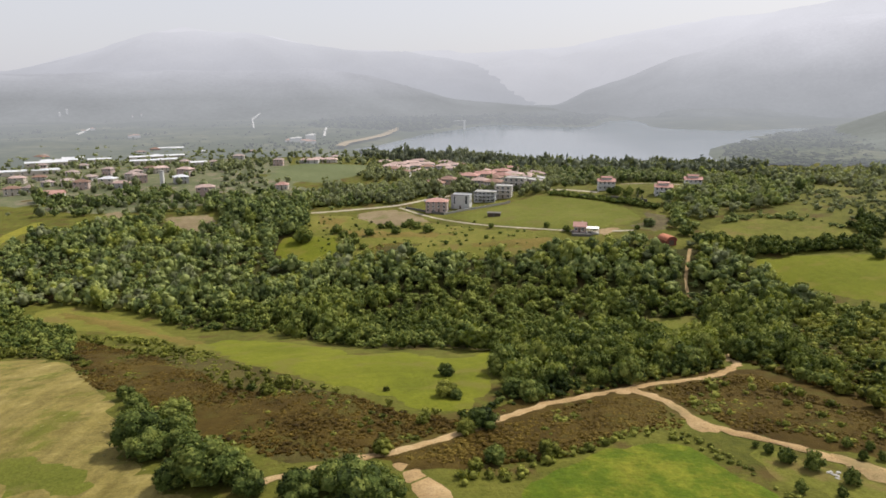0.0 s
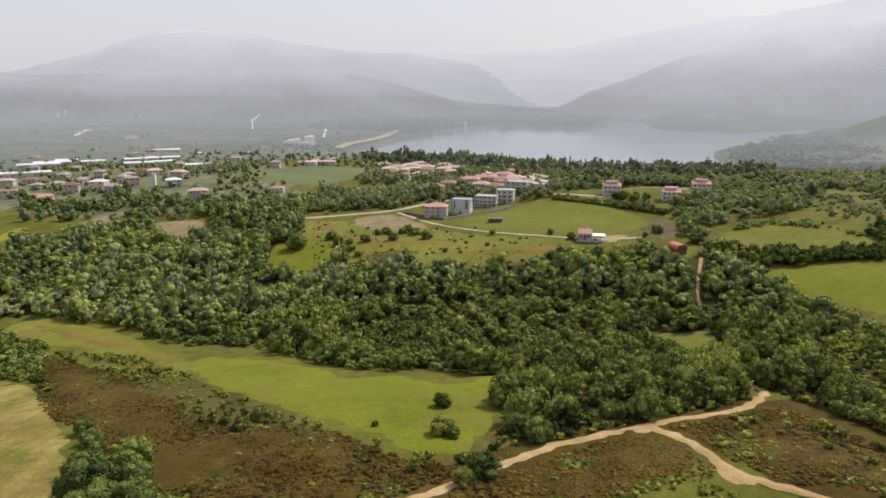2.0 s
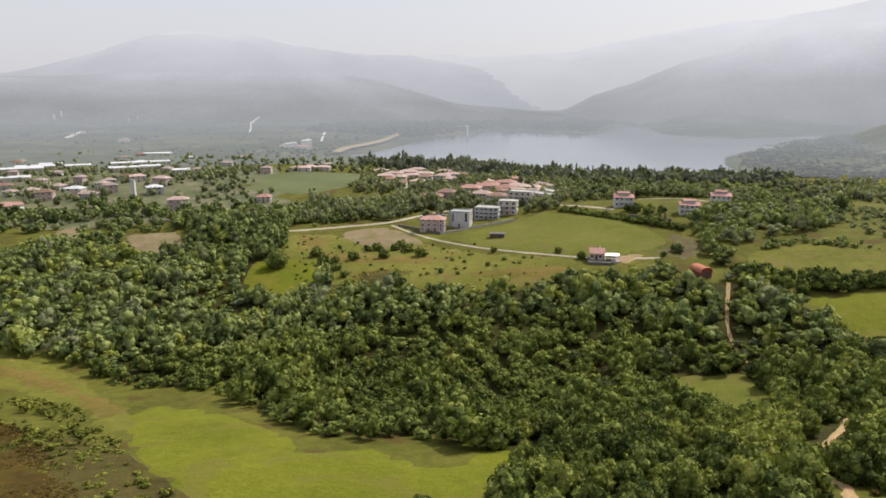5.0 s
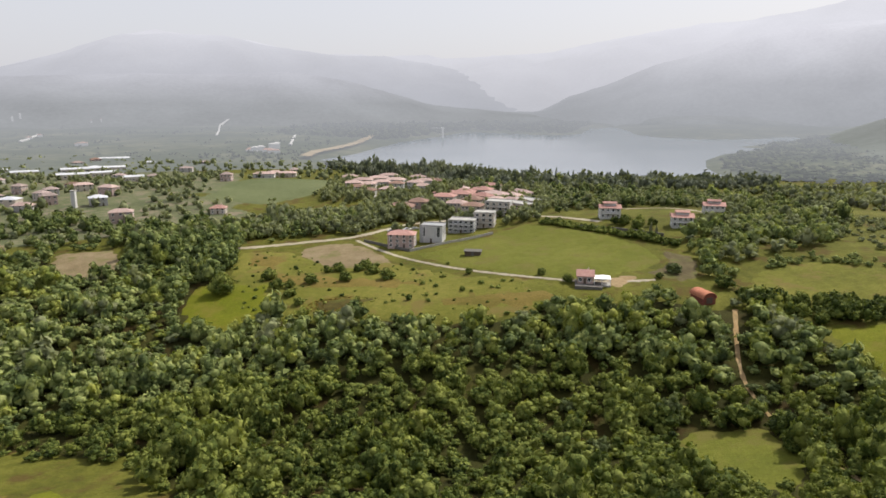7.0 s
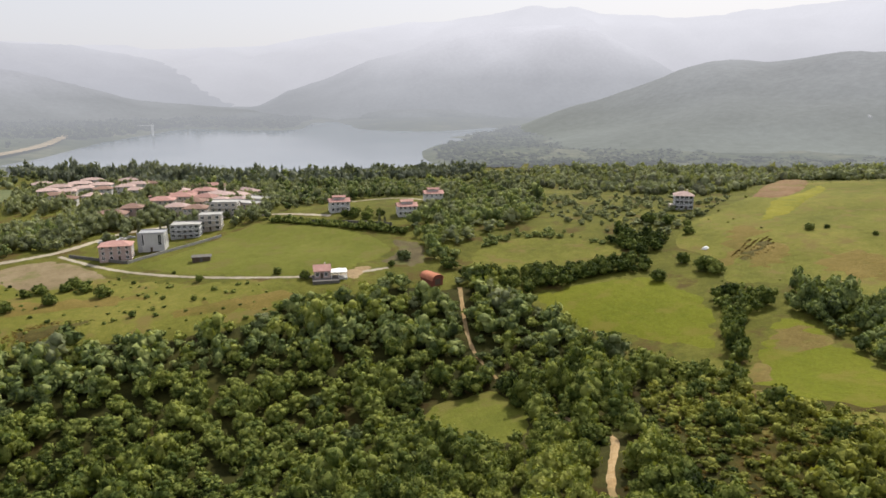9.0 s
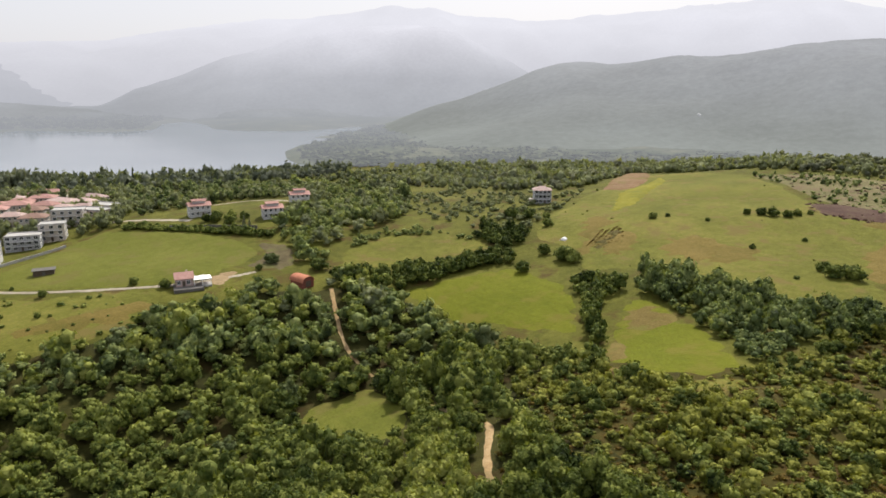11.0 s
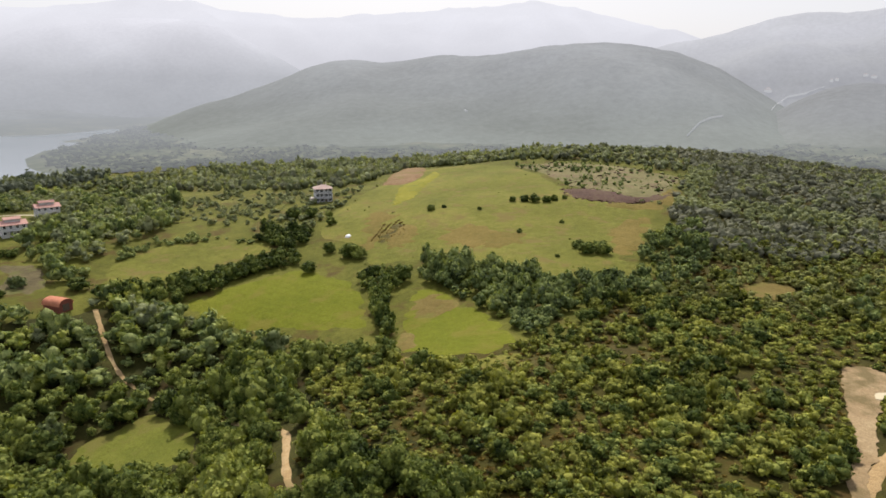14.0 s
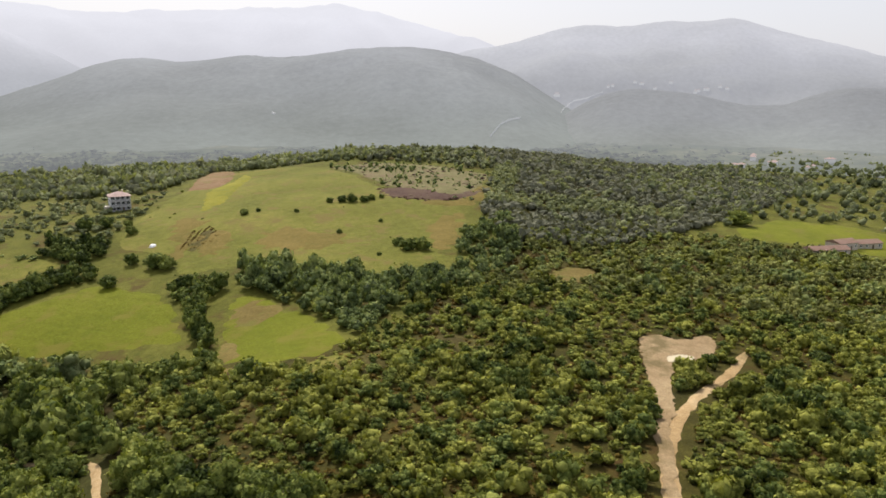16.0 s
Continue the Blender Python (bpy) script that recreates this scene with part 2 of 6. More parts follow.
DIRT = land_cover("pale_dirt_track", (0.27, 0.180, 0.085), (0.36, 0.250, 0.130), (0.46, 0.345, 0.20), (0.24, 0.18, 0.085), None, 2.5)
SAND = land_cover("sandy_clearing", (0.190, 0.130, 0.068), (0.265, 0.190, 0.108), (0.350, 0.265, 0.160), (0.150, 0.115, 0.055), None, 2.0)
GRAVEL = land_cover("pale_gravel_road", (0.26, 0.23, 0.18), (0.34, 0.30, 0.24), (0.42, 0.38, 0.31), None, None, 3.0)
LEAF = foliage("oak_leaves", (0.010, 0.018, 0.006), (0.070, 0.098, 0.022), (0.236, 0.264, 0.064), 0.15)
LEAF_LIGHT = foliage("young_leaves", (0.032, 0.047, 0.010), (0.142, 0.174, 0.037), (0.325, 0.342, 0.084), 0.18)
# LEAF_MID, LEAF_FAR: leaf copies lightened and greyed for haze on distant trees.
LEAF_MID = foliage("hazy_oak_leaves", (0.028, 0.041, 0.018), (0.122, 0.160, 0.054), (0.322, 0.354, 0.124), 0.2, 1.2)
LEAF_FAR = foliage("hazy_grey_green_leaves", (0.085, 0.102, 0.054), (0.176, 0.197, 0.102), (0.285, 0.304, 0.158), 0.28, 0.8)
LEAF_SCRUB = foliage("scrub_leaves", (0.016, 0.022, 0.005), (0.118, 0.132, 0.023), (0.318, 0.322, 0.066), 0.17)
# DARK_PINE, NEEDLES and SHORE_NEEDLES have haze lightened into their base colours.
DARK_PINE = foliage("hazy_dark_pine_needles", (0.080, 0.084, 0.056), (0.112, 0.116, 0.078), (0.152, 0.155, 0.104), 0.15, 0.8)
NEEDLES = foliage("hazy_pine_needles", (0.085, 0.094, 0.060), (0.155, 0.165, 0.103), (0.235, 0.242, 0.15), 0.3)
HEATHER = foliage("brown_heather", (0.030, 0.019, 0.004), (0.095, 0.062, 0.010), (0.185, 0.134, 0.026), 0.1, 3.2)
SHORE_NEEDLES = foliage("hazy_shore_pine_needles", (0.055, 0.068, 0.048), (0.115, 0.132, 0.092), (0.185, 0.200, 0.145), 0.25, 0.8)
RED_TWIGS = foliage("reddish_twigs", (0.06, 0.03, 0.026), (0.095, 0.052, 0.043), (0.13, 0.09, 0.06), 0.15)
DRY_TUFTS = foliage("dry_hay_tufts", (0.110, 0.094, 0.032), (0.190, 0.165, 0.065), (0.300, 0.265, 0.125), 0.1)
# Scrub leaf lightened for haze, planted only from 210 m out.
LEAF_PALE = foliage("hazy_scrub_leaves", (0.055, 0.065, 0.022), (0.180, 0.192, 0.060), (0.360, 0.366, 0.120), 0.2, 1.2)
SILVER = foliage("grey_willow_leaves", (0.035, 0.050, 0.020), (0.105, 0.132, 0.052), (0.195, 0.222, 0.092), 0.2)
BARK = plain("grey_brown_bark", (0.11, 0.085, 0.06), 0.95, 0.3, 3.0, bump=0.05)
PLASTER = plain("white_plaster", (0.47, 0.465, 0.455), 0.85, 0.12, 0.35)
CREAM = plain("cream_plaster", (0.46, 0.41, 0.35), 0.85, 0.10, 0.35)
PINKISH = plain("pinkish_plaster", (0.42, 0.32, 0.29), 0.85, 0.12, 0.35)
GREY_WALL = plain("grey_plaster", (0.33, 0.335, 0.345), 0.8, 0.14, 0.35)
BRICK = plain("dark_red_wall", (0.19, 0.060, 0.042), 0.9, 0.22, 1.2, bump=0.03)
STONE = plain("rough_stone_wall", (0.115, 0.108, 0.098), 0.9, 0.3, 1.5, bump=0.06)
# TILE and TILE_PINK include some paleness of the haze over the town.
TILE = tiles("red_clay_tiles", (0.36, 0.205, 0.175))
TILE_PINK = tiles("haze_paled_pink_tiles", (0.40, 0.295, 0.265))
TILE_BROWN = tiles("brown_clay_tiles", (0.20, 0.125, 0.095))
# Lower town wall and tile: haze is greyed into these base colours.
HAZED_WALL = plain("haze_paled_plaster", (0.37, 0.36, 0.345), 0.9, 0.12, 0.35)
HAZED_TILE = tiles("haze_paled_tiles", (0.31, 0.245, 0.225))
BARN_TILE = tiles("orange_red_tiles", (0.42, 0.165, 0.095))
SHEET = plain("pale_sheet_roof", (0.62, 0.63, 0.65), 0.45, 0.08, 0.2, 0.3)
WHITE_ROOF = plain("white_flat_roof", (0.78, 0.78, 0.77), 0.7, 0.06, 0.3)
DARK_WOOD = plain("weathered_wood", (0.10, 0.075, 0.055), 0.9, 0.3, 2.0)
ASPHALT = plain("grey_asphalt", (0.16, 0.16, 0.16), 0.9, 0.15, 0.3)
CONCRETE = plain("pale_concrete", (0.36, 0.35, 0.33), 0.85, 0.18, 0.4)
WHITE_PAINT = plain("white_paint", (0.78, 0.78, 0.78), 0.5, 0.04, 1.0)
GLASS, _n, _l, _b = material("dark_window_glass", 0.08, 0.0, 0.5)
_b.inputs["Base Color"].default_value = (0.025, 0.03, 0.035, 1)
WATER, _n, _l, _b = material("lake_water", 0.12, 0.0, 0.5)
_l.new(ramp(_n, _l, noise_node(_n, _l, 0.004, 3), ((0.35, (0.13, 0.16, 0.185)), (0.65, (0.18, 0.21, 0.235)))), _b.inputs["Base Color"])
bumped(_n, _l, _b, noise_node(_n, _l, 0.35, 4, 0.6), 0.05, 0.5)
PUDDLE, _n, _l, _b = material("muddy_water", 0.15, 0.0, 0.5)
_b.inputs["Base Color"].default_value = (0.50, 0.42, 0.25, 1)


# ---------------------------------------------------------------- mesh helpers
def mesh_object(name, verts, faces, mats, parent=None, face_mats=None, smooth=False):
    me = bpy.data.meshes.new(name)
    me.from_pydata(verts, [], faces)
    for m in (mats if isinstance(mats, (list, tuple)) else [mats]):
        me.materials.append(m)
    if face_mats is not None:
        me.polygons.foreach_set("material_index", face_mats)
    if smooth:
        me.polygons.foreach_set("use_smooth", [True] * len(me.polygons))
    me.update()
    ob = new(name, me)
    ob.parent = parent
    return ob


def tri_object(name, v, f, mat):
    """A big mesh of triangles from two arrays."""
    me = bpy.data.meshes.new(name)
    me.vertices.add(len(v))
    me.vertices.foreach_set("co", np.ascontiguousarray(v, dtype=np.float32).ravel())
    me.loops.add(len(f) * 3)
    me.loops.foreach_set("vertex_index", np.ascontiguousarray(f, dtype=np.int32).ravel())
    me.polygons.add(len(f))
    me.polygons.foreach_set("loop_start", np.arange(0, len(f) * 3, 3, dtype=np.int32))
    me.materials.append(mat)
    me.update(calc_edges=True)
    return new(name, me)


def part(name, bm, mat, parent, label=""):
    me = bpy.data.meshes.new(name)
    bm.to_mesh(me)
    bm.free()
    me.materials.append(mat)
    ob = new(name, me)
    ob.parent = parent
    return tagged(ob, label)


def shared_part(name, me, parent, m, label=""):
    ob = new(name, me)
    ob.parent = parent
    ob.matrix_basis = m
    return tagged(ob, label)


def box(x0, y0, z0, x1, y1, z1, bm=None):
    bm = bm or bmesh.new()
    v = [bm.verts.new(c) for c in ((x0, y0, z0), (x1, y0, z0), (x1, y1, z0), (x0, y1, z0), (x0, y0, z1), (x1, y0, z1), (x1, y1, z1), (x0, y1, z1))]
    for q in ((3, 2, 1, 0), (4, 5, 6, 7), (0, 1, 5, 4), (1, 2, 6, 5), (2, 3, 7, 6), (3, 0, 4, 7)):
        bm.faces.new([v[i] for i in q])
    return bm


# ---------------------------------------------------------------- the lie of the land
WATER_LEVEL = -26.0
SHORE = [(-150, 975), (-115, 1060), (-89, 1181), (-49, 1371), (20, 1560), (121, 1840), (185, 1820), (250, 1740), (330, 1685), (385, 1712), (490, 2040), (640, 2240), (600, 1900), (545, 1680),
         (560, 1590), (655, 1500), (790, 1560), (900, 1660), (880, 1540), (749, 1360), (595, 1244), (640, 1190), (551, 1121), (488, 1070), (414, 962), (372, 861), (343, 750), (300, 712), (145, 715), (0, 790), (-75, 880)]


def inside(px, py, poly):
    px, py = np.asarray(px, float), np.asarray(py, float)
    hit = np.zeros(px.shape, bool)
    for (xa, ya), (xb, yb) in zip(poly, poly[1:] + poly[:1]):
        if ya != yb:
            hit ^= ((ya > py) != (yb > py)) & (px < (xb - xa) * (py - ya) / (yb - ya) + xa)
    return hit


def away(px, py, line, closed=False):
    """Distance from points to a line of points."""
    px, py = np.asarray(px, float), np.asarray(py, float)
    best = np.full(px.shape, 1e9)
    for (xa, ya), (xb, yb) in zip(line, line[1:] + (line[:1] if closed else [])):
        dx, dy = xb - xa, yb - ya
        s = np.clip(((px - xa) * dx + (py - ya) * dy) / max(dx * dx + dy * dy, 1e-9), 0, 1)
        best = np.minimum(best, np.hypot(px - xa - s * dx, py - ya - s * dy))
    return best


def land(x, y):
    """Height of the ground: a plain, the near hill, the meadow knoll, the rise with the houses, gentle waves, and the lake's basin."""
    x, y = np.asarray(x, float), np.asarray(y, float)

    def hump(cx, cy, sx, sy, h):
        return h * np.exp(-0.5 * (((x - cx) / sx) ** 2 + ((y - cy) / sy) ** 2))
    z = -21.0 + hump(20, 30, 120, 95, 22) + hump(420, 230, 170, 130, 27) + hump(140, 415, 80, 70, 11) + hump(55, 285, 45, 40, 5)
    z = z + hump(60, 205, 55, 38, -11) + hump(-80, 225, 90, 50, -14)
    z = z + hump(95, 235, 60, 50, -4) + hump(-160, 560, 130, 90, 8) + hump(600, 235, 95, 120, 9)
    z = z + 0.8 * np.sin(x / 37 + 1) * np.cos(y / 43) + 0.5 * np.sin((x + y) / 19.0)
    d = away(x, y, SHORE, True)
    d = np.where(inside(x, y, SHORE), -d, d)
    bank = WATER_LEVEL + 0.5 + np.clip(d, -60, 60) * 0.09
    return np.where(d < 60, np.minimum(z, bank), z)


def z_at(x, y):
    return float(land(np.array([x]), np.array([y]))[0])


def smooth_line(pts, closed, times=2):
    for _ in range(times):
        out = []
        for a, b in zip(pts, pts[1:] + (pts[:1] if closed else [])):
            out += [(a[0] * 0.75 + b[0] * 0.25, a[1] * 0.75 + b[1] * 0.25), (a[0] * 0.25 + b[0] * 0.75, a[1] * 0.25 + b[1] * 0.75)]
        pts = out if closed else [pts[0]] + out + [pts[-1]]
    return pts


def ground_sheet():
    cx, cy = 6.0, 20.0
    az = np.concatenate([np.arange(-46, 116, 0.5), np.arange(116, 314, 6.0)])
    rr = [8.0]
    while rr[-1] < 4700:
        rr.append(rr[-1] * 1.028 + 0.6)
    rr = np.array(rr)
    a, r = np.meshgrid(np.radians(az), rr)
    x, y = cx + r * np.sin(a), cy + r * np.cos(a)
    z = land(x.ravel(), y.ravel())
    v = np.c_[x.ravel(), y.ravel(), z]
    n, k = len(az), len(rr)
    i, j = np.meshgrid(np.arange(n), np.arange(k - 1))
    p, q = (j * n + i).ravel(), (j * n + (i + 1) % n).ravel()
    f = np.r_[np.c_[p, q, q + n], np.c_[p, q + n, p + n]]
    v = np.r_[v, [[cx, cy, z_at(cx, cy)]]]
    f = np.r_[f, np.c_[np.full(n, len(v) - 1), (np.arange(n) + 1) % n, np.arange(n)]]
    f = f[:, ::-1]
    ob = tri_object("ground", v, f, MEADOW)
    ob.data.polygons.foreach_set("use_smooth", [True] * len(ob.data.polygons))
    return tagged(ob, "rough green and olive grassland rolling down to the valley", "ground", kind="structure")


ground_sheet()


def far_country():
    """The far plain and valleys behind the wood and the town, just above the ground sheet."""
    az, rr = np.arange(-60, 128, 0.6), np.concatenate([np.arange(760, 1500, 22.0), np.arange(1500, 3300, 60.0)])
    a, r = np.meshgrid(np.radians(az), rr)
    x, y = (6 + r * np.sin(a)).ravel(), (50 + r * np.cos(a)).ravel()
    roll = np.array([noise.fractal(Vector((u / 260, v / 260, 3.1)), 1.0, 2.0, 4) for u, v in zip(x, y)])
    shore = np.where(inside(x, y, SHORE), 0, np.clip(away(x, y, SHORE, True) / 160, 0, 1))
    z = land(x, y) + (roll * 5 + 5) * shore * np.clip((r.ravel() - 760) / 200, 0, 1) + 0.9 * np.clip((r.ravel() - 770) / 60, -1, 1)
    n, k = len(az), len(rr)
    i, j = np.meshgrid(np.arange(n - 1), np.arange(k - 1))
    p = (j * n + i).ravel()
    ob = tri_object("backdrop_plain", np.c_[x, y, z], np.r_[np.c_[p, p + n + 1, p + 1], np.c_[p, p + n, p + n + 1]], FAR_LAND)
    ob.data.polygons.foreach_set("use_smooth", [True] * len(ob.data.polygons))
    if sum(q.normal.z for q in ob.data.polygons) < 0:
        ob.data.flip_normals()
    tagged(ob, "hazy far plain with pale fields round the lake", "plain", kind="structure")


far_country()
lake = mesh_object("water", [(x, y, WATER_LEVEL) for x, y in ((-260, 600), (1000, 600), (1000, 2300), (-260, 2300))], [(0, 1, 2, 3)], WATER)
tagged(lake, "calm pale grey lake under a hazy sky", "lake", kind="structure")


def cover(name, pts, mat, label, category="field", lift=0.16, step=6.0, rag=0.7, low=-0.12, verge=1.5):
    """A field or patch laid over the ground, with an uneven edge."""
    from mathutils.geometry import delaunay_2d_cdt
    rng = np.random.default_rng(len(name) * 31 + len(pts))
    firm = []
    for a, b in zip(pts, pts[1:] + pts[:1]):
        n = max(2, int(math.hypot(b[0] - a[0], b[1] - a[1]) / 7))
        firm += [(a[0] + (b[0] - a[0]) * k / n, a[1] + (b[1] - a[1]) * k / n) for k in range(n)]
    line = smooth_line(firm, True, 2)
    line = [(x + rng.normal(0, rag * 0.5), y + rng.normal(0, rag * 0.5)) for x, y in line]
    xs, ys = np.array([p[0] for p in line]), np.array([p[1] for p in line])
    gx, gy = np.meshgrid(np.arange(xs.min(), xs.max(), step), np.arange(ys.min(), ys.max(), step))
    gx, gy = gx.ravel() + rng.uniform(-1, 1, gx.size) * step * 0.2, gy.ravel() + rng.uniform(-1, 1, gy.size) * step * 0.2
    ok = inside(gx, gy, line) & (away(gx, gy, line, True) > step * 0.35)
    co = [Vector(p) for p in line] + [Vector(p) for p in zip(gx[ok], gy[ok])]
    n = len(line)
    v2, _, faces, _, _, _ = delaunay_2d_cdt(co, [], [list(range(n))], 1, 0.01)
    x, y = np.array([p.x for p in v2]), np.array([p.y for p in v2])
    edge = np.clip(away(x, y, line, True) / verge, 0, 1)
    z = land(x, y) + lift * edge + low * (1 - edge)
    v = list(zip(x.tolist(), y.tolist(), z.tolist()))
    ob = mesh_object(name, v, [list(f) for f in faces], mat, smooth=True)
    if ob.data.polygons and sum(p.normal.z for p in ob.data.polygons) < 0:
        ob.data.flip_normals()
    return tagged(ob, label, category, kind="structure")


def way(name, pts, width, mat, label, category="track", lift=0.16, rag=0.16):
    """A road or track: a cambered strip that follows the ground."""
    rng = np.random.default_rng(len(pts) * 7 + int(width * 10))
    line = np.array(smooth_line(pts, False, 2), float)
    d = np.r_[0, np.cumsum(np.hypot(*np.diff(line, axis=0).T))]
    s = np.arange(0, d[-1], 1.8)
    x, y = np.interp(s, d, line[:, 0]), np.interp(s, d, line[:, 1])
    tx, ty = np.gradient(x), np.gradient(y)
    ln = np.hypot(tx, ty) + 1e-9
    nx, ny = -ty / ln, tx / ln
    verts, faces = [], []
    for k in range(len(s)):
        w = [-width / 2 * (1 + rng.normal(0, rag)), -width * 0.22, 0, width * 0.22, width / 2 * (1 + rng.normal(0, rag))]
        for q, up in zip(w, (-0.14, 0.0, 0.04, 0.0, -0.14)):
            px, py = x[k] + nx[k] * q, y[k] + ny[k] * q
            verts.append((px, py, z_at(px, py) + lift + up))
        if k:
            a = (k - 1) * 5
            faces += [(a + i, a + i + 5, a + i + 6, a + i + 1) for i in range(4)]
    ob = mesh_object(name, verts, faces, mat, smooth=True)
    if sum(p.normal.z for p in ob.data.polygons) < 0:
        ob.data.flip_normals()
    return tagged(ob, label, category, kind="structure")


# ---------------------------------------------------------------- fields, tracks and roads
HAY_ = [(-158, 146), (-122, 152), (-108, 151), (-114, 152), (-98, 143), (-82.3, 125.8), (-68.7, 107.3), (-57.4, 90.1), (-50, 76.7), (-44.2, 67.8), (-38.6, 65.6), (-33.3, 61.3), (-29.6, 56.3), (-24, 38), (-79, 48)]
HEATH_W = [(-125, 192), (-93, 164), (-60.8, 128.9), (-45.5, 107.7), (-35.5, 101.7), (-28.8, 102.4), (-21.8, 100.6), (-14.8, 96), (-8.6, 88.3), (-3.6, 84.5), (0.9, 83), (4.4, 80.3), (0.9, 75.6), (-7.1, 70.6), (-12.1, 68.3), (-18.8, 67.7), (-27, 69.5), (-31.7, 73.6), (-47, 78), (-55, 90), (-64, 102), (-80, 116), (-97, 140)]
MEADOW_C = [(-77, 176), (-74, 194), (-67, 188), (-47, 176), (-28.8, 154.1), (-20.7, 139.9), (-15.9, 152.2), (-9, 142), (2.7, 130.1), (10, 139), (25, 145), (20, 136), (14, 124), (11.5, 104), (8, 85), (1.9, 84.6), (-3.6, 86.1), (-8.8, 90.4), (-15.1, 98.5), (-22.5, 104.6), (-32.4, 113.5), (-39.4, 121.1), (-54.9, 136.1)]
PASTURE_W = [(-158, 217), (-161, 228), (-152, 236), (-140, 235), (-121, 229), (-103, 215), (-86, 193), (-66, 170), (-61, 152), (-78, 165), (-89, 184), (-106, 194), (-123, 204), (-137, 205)]
HEATH_M = [(-7.5, 66.7), (-1.8, 70.8), (6.4, 76), (11.4, 80), (16.7, 83.1), (24.7, 88.8), (32.6, 91.3), (39.9, 88), (41.6, 84.1), (41.8, 78.9), (38.7, 76.1), (33.9, 75.4), (29.7, 73.3), (23.3, 69.4), (17.5, 66.1), (12.3, 64.7), (6.5, 64.1), (1.6, 64.9), (-3.4, 65.3)]
HEATH_E = [(37.7, 94.2), (46.4, 97.4), (59.3, 104.3), (64.7, 105.7), (67.6, 95.7), (71.5, 87.5), (76, 80.7), (76.8, 72.2), (67.7, 68.4), (62.2, 69), (57.5, 73.2), (50.1, 74.7), (47.5, 77.1), (44.9, 82.3), (41, 88.2)]
GREEN_S = [(6, 52), (9, 59), (15, 64), (24, 70), (31, 74), (37, 74), (41, 68), (44, 59), (46, 55), (47, 46), (1, 43)]
ORCHARD_ = [(43, 70), (48, 72), (53, 68), (58, 63), (66, 57), (58, 46), (48, 54), (45, 61)]
CLEARING = [(69, 206), (77, 217), (84, 213), (94.5, 214), (94, 201), (93.5, 194), (87, 182), (79, 175), (73, 183), (65.5, 193)]
FIELD_B = [(119, 260), (133, 257), (158, 256), (180, 247), (181, 239), (178, 215), (168, 200), (158, 190), (150, 183), (145, 189), (142, 206), (134, 225), (130, 239), (133, 250)]
FIELD_A = [(124, 289), (135, 307), (146, 317), (160, 321), (178, 315), (190, 302), (195, 286), (193, 268), (181, 267), (165, 274), (148, 279), (130, 281)]
FIELD_C = [(180, 191), (183, 181), (171, 156), (160, 142), (150, 130), (140, 132), (129, 140), (124, 152), (133, 160), (146, 170), (162, 183)]
KNOLL = [(209, 268), (243, 291), (339, 334), (450, 402), (414, 281), (344, 208), (321, 155), (293, 142), (261, 142), (229, 132), (207, 146), (209, 166), (208, 188), (202, 209), (189, 219), (208, 242)]
SCRUBBY = [(414, 281), (435, 253), (419, 182), (421, 166), (328, 153), (346, 206)]
BARE = [(322, 308), (327, 327), (400, 375), (470, 420), (458, 388), (400, 344), (373, 327), (340, 311)]
YELLOW_ = [(262, 268), (277, 279), (311, 302), (373, 325), (400, 338), (380, 316), (327, 290), (290, 272)]
PURPLE = [(318, 197), (340, 211), (349, 193), (341, 168), (366, 154), (338, 150), (318, 176)]
SLOPE_E = [(254, 427), (306, 445), (286, 337), (322, 333), (238, 286), (213, 275), (201, 310), (198, 344)]
FIELD_D = [(3, 368), (14, 371), (27, 382), (40, 398), (48, 406), (64, 418), (83, 396), (99, 374), (111, 345), (111, 332), (104, 318), (93, 311), (80, 306), (65, 305), (50, 311), (33, 325), (16, 343)]
TAN_ = [(-55, 388), (-40, 398), (-26, 397), (-13, 376), (-3, 357), (-6, 342), (-23, 345), (-40, 353), (-50, 370)]
GRASS_M = [(-82, 379), (-56, 383), (-32, 353), (-10, 359), (27, 322), (64, 302), (51, 281), (30, 274), (2, 281), (-25, 287), (-44, 292), (-58, 295), (-70, 326)]
BROWN_M = [(-36, 300), (-33, 307), (-22, 309), (-7, 304), (-11, 299), (-21, 293), (-31, 291)]
FIELD_FAR = [(-144, 518), (-158, 624), (-139, 695), (-66, 659), (-72, 552), (-97, 503)]
YEL_W = [(-240, 315), (-240, 332), (-244, 366), (-233, 371), (-229, 345), (-224, 308)]
PAT_W = [(-209, 369), (-221, 413), (-206, 413), (-186, 363)]
PAT_W2 = [(-75, 338), (-80, 383), (-62, 376), (-52, 351), (-56, 334), (-49, 306), (-60, 304), (-66, 331)]
SAND_ = [(175, 64), (180, 58.5), (177, 54.5), (186, 47), (178.6, 44.8), (165, 46.7), (161.7, 49), (153.6, 53), (152, 55.8), (137, 56.4), (128.7, 55.2), (118, 56.6), (108.5, 56.2), (93, 55.4), (93, 57.2), (103.6, 58.2), (115, 58.9), (129, 58.6), (138.7, 59.8), (153.4, 62)]
FIELD_R = [(373, 27), (423, -1), (428, -39), (415, -55), (404, -73), (348, -55), (357, -7), (347, 24)]
BROWN_R = [(224, 100), (239, 98), (250, 90), (250, 82), (235, 82), (224, 90)]
BROWN_S = [(136, 127), (146, 122), (156, 115), (161, 104), (152, 100), (143, 105), (134, 110), (133, 119), (131, 123)]
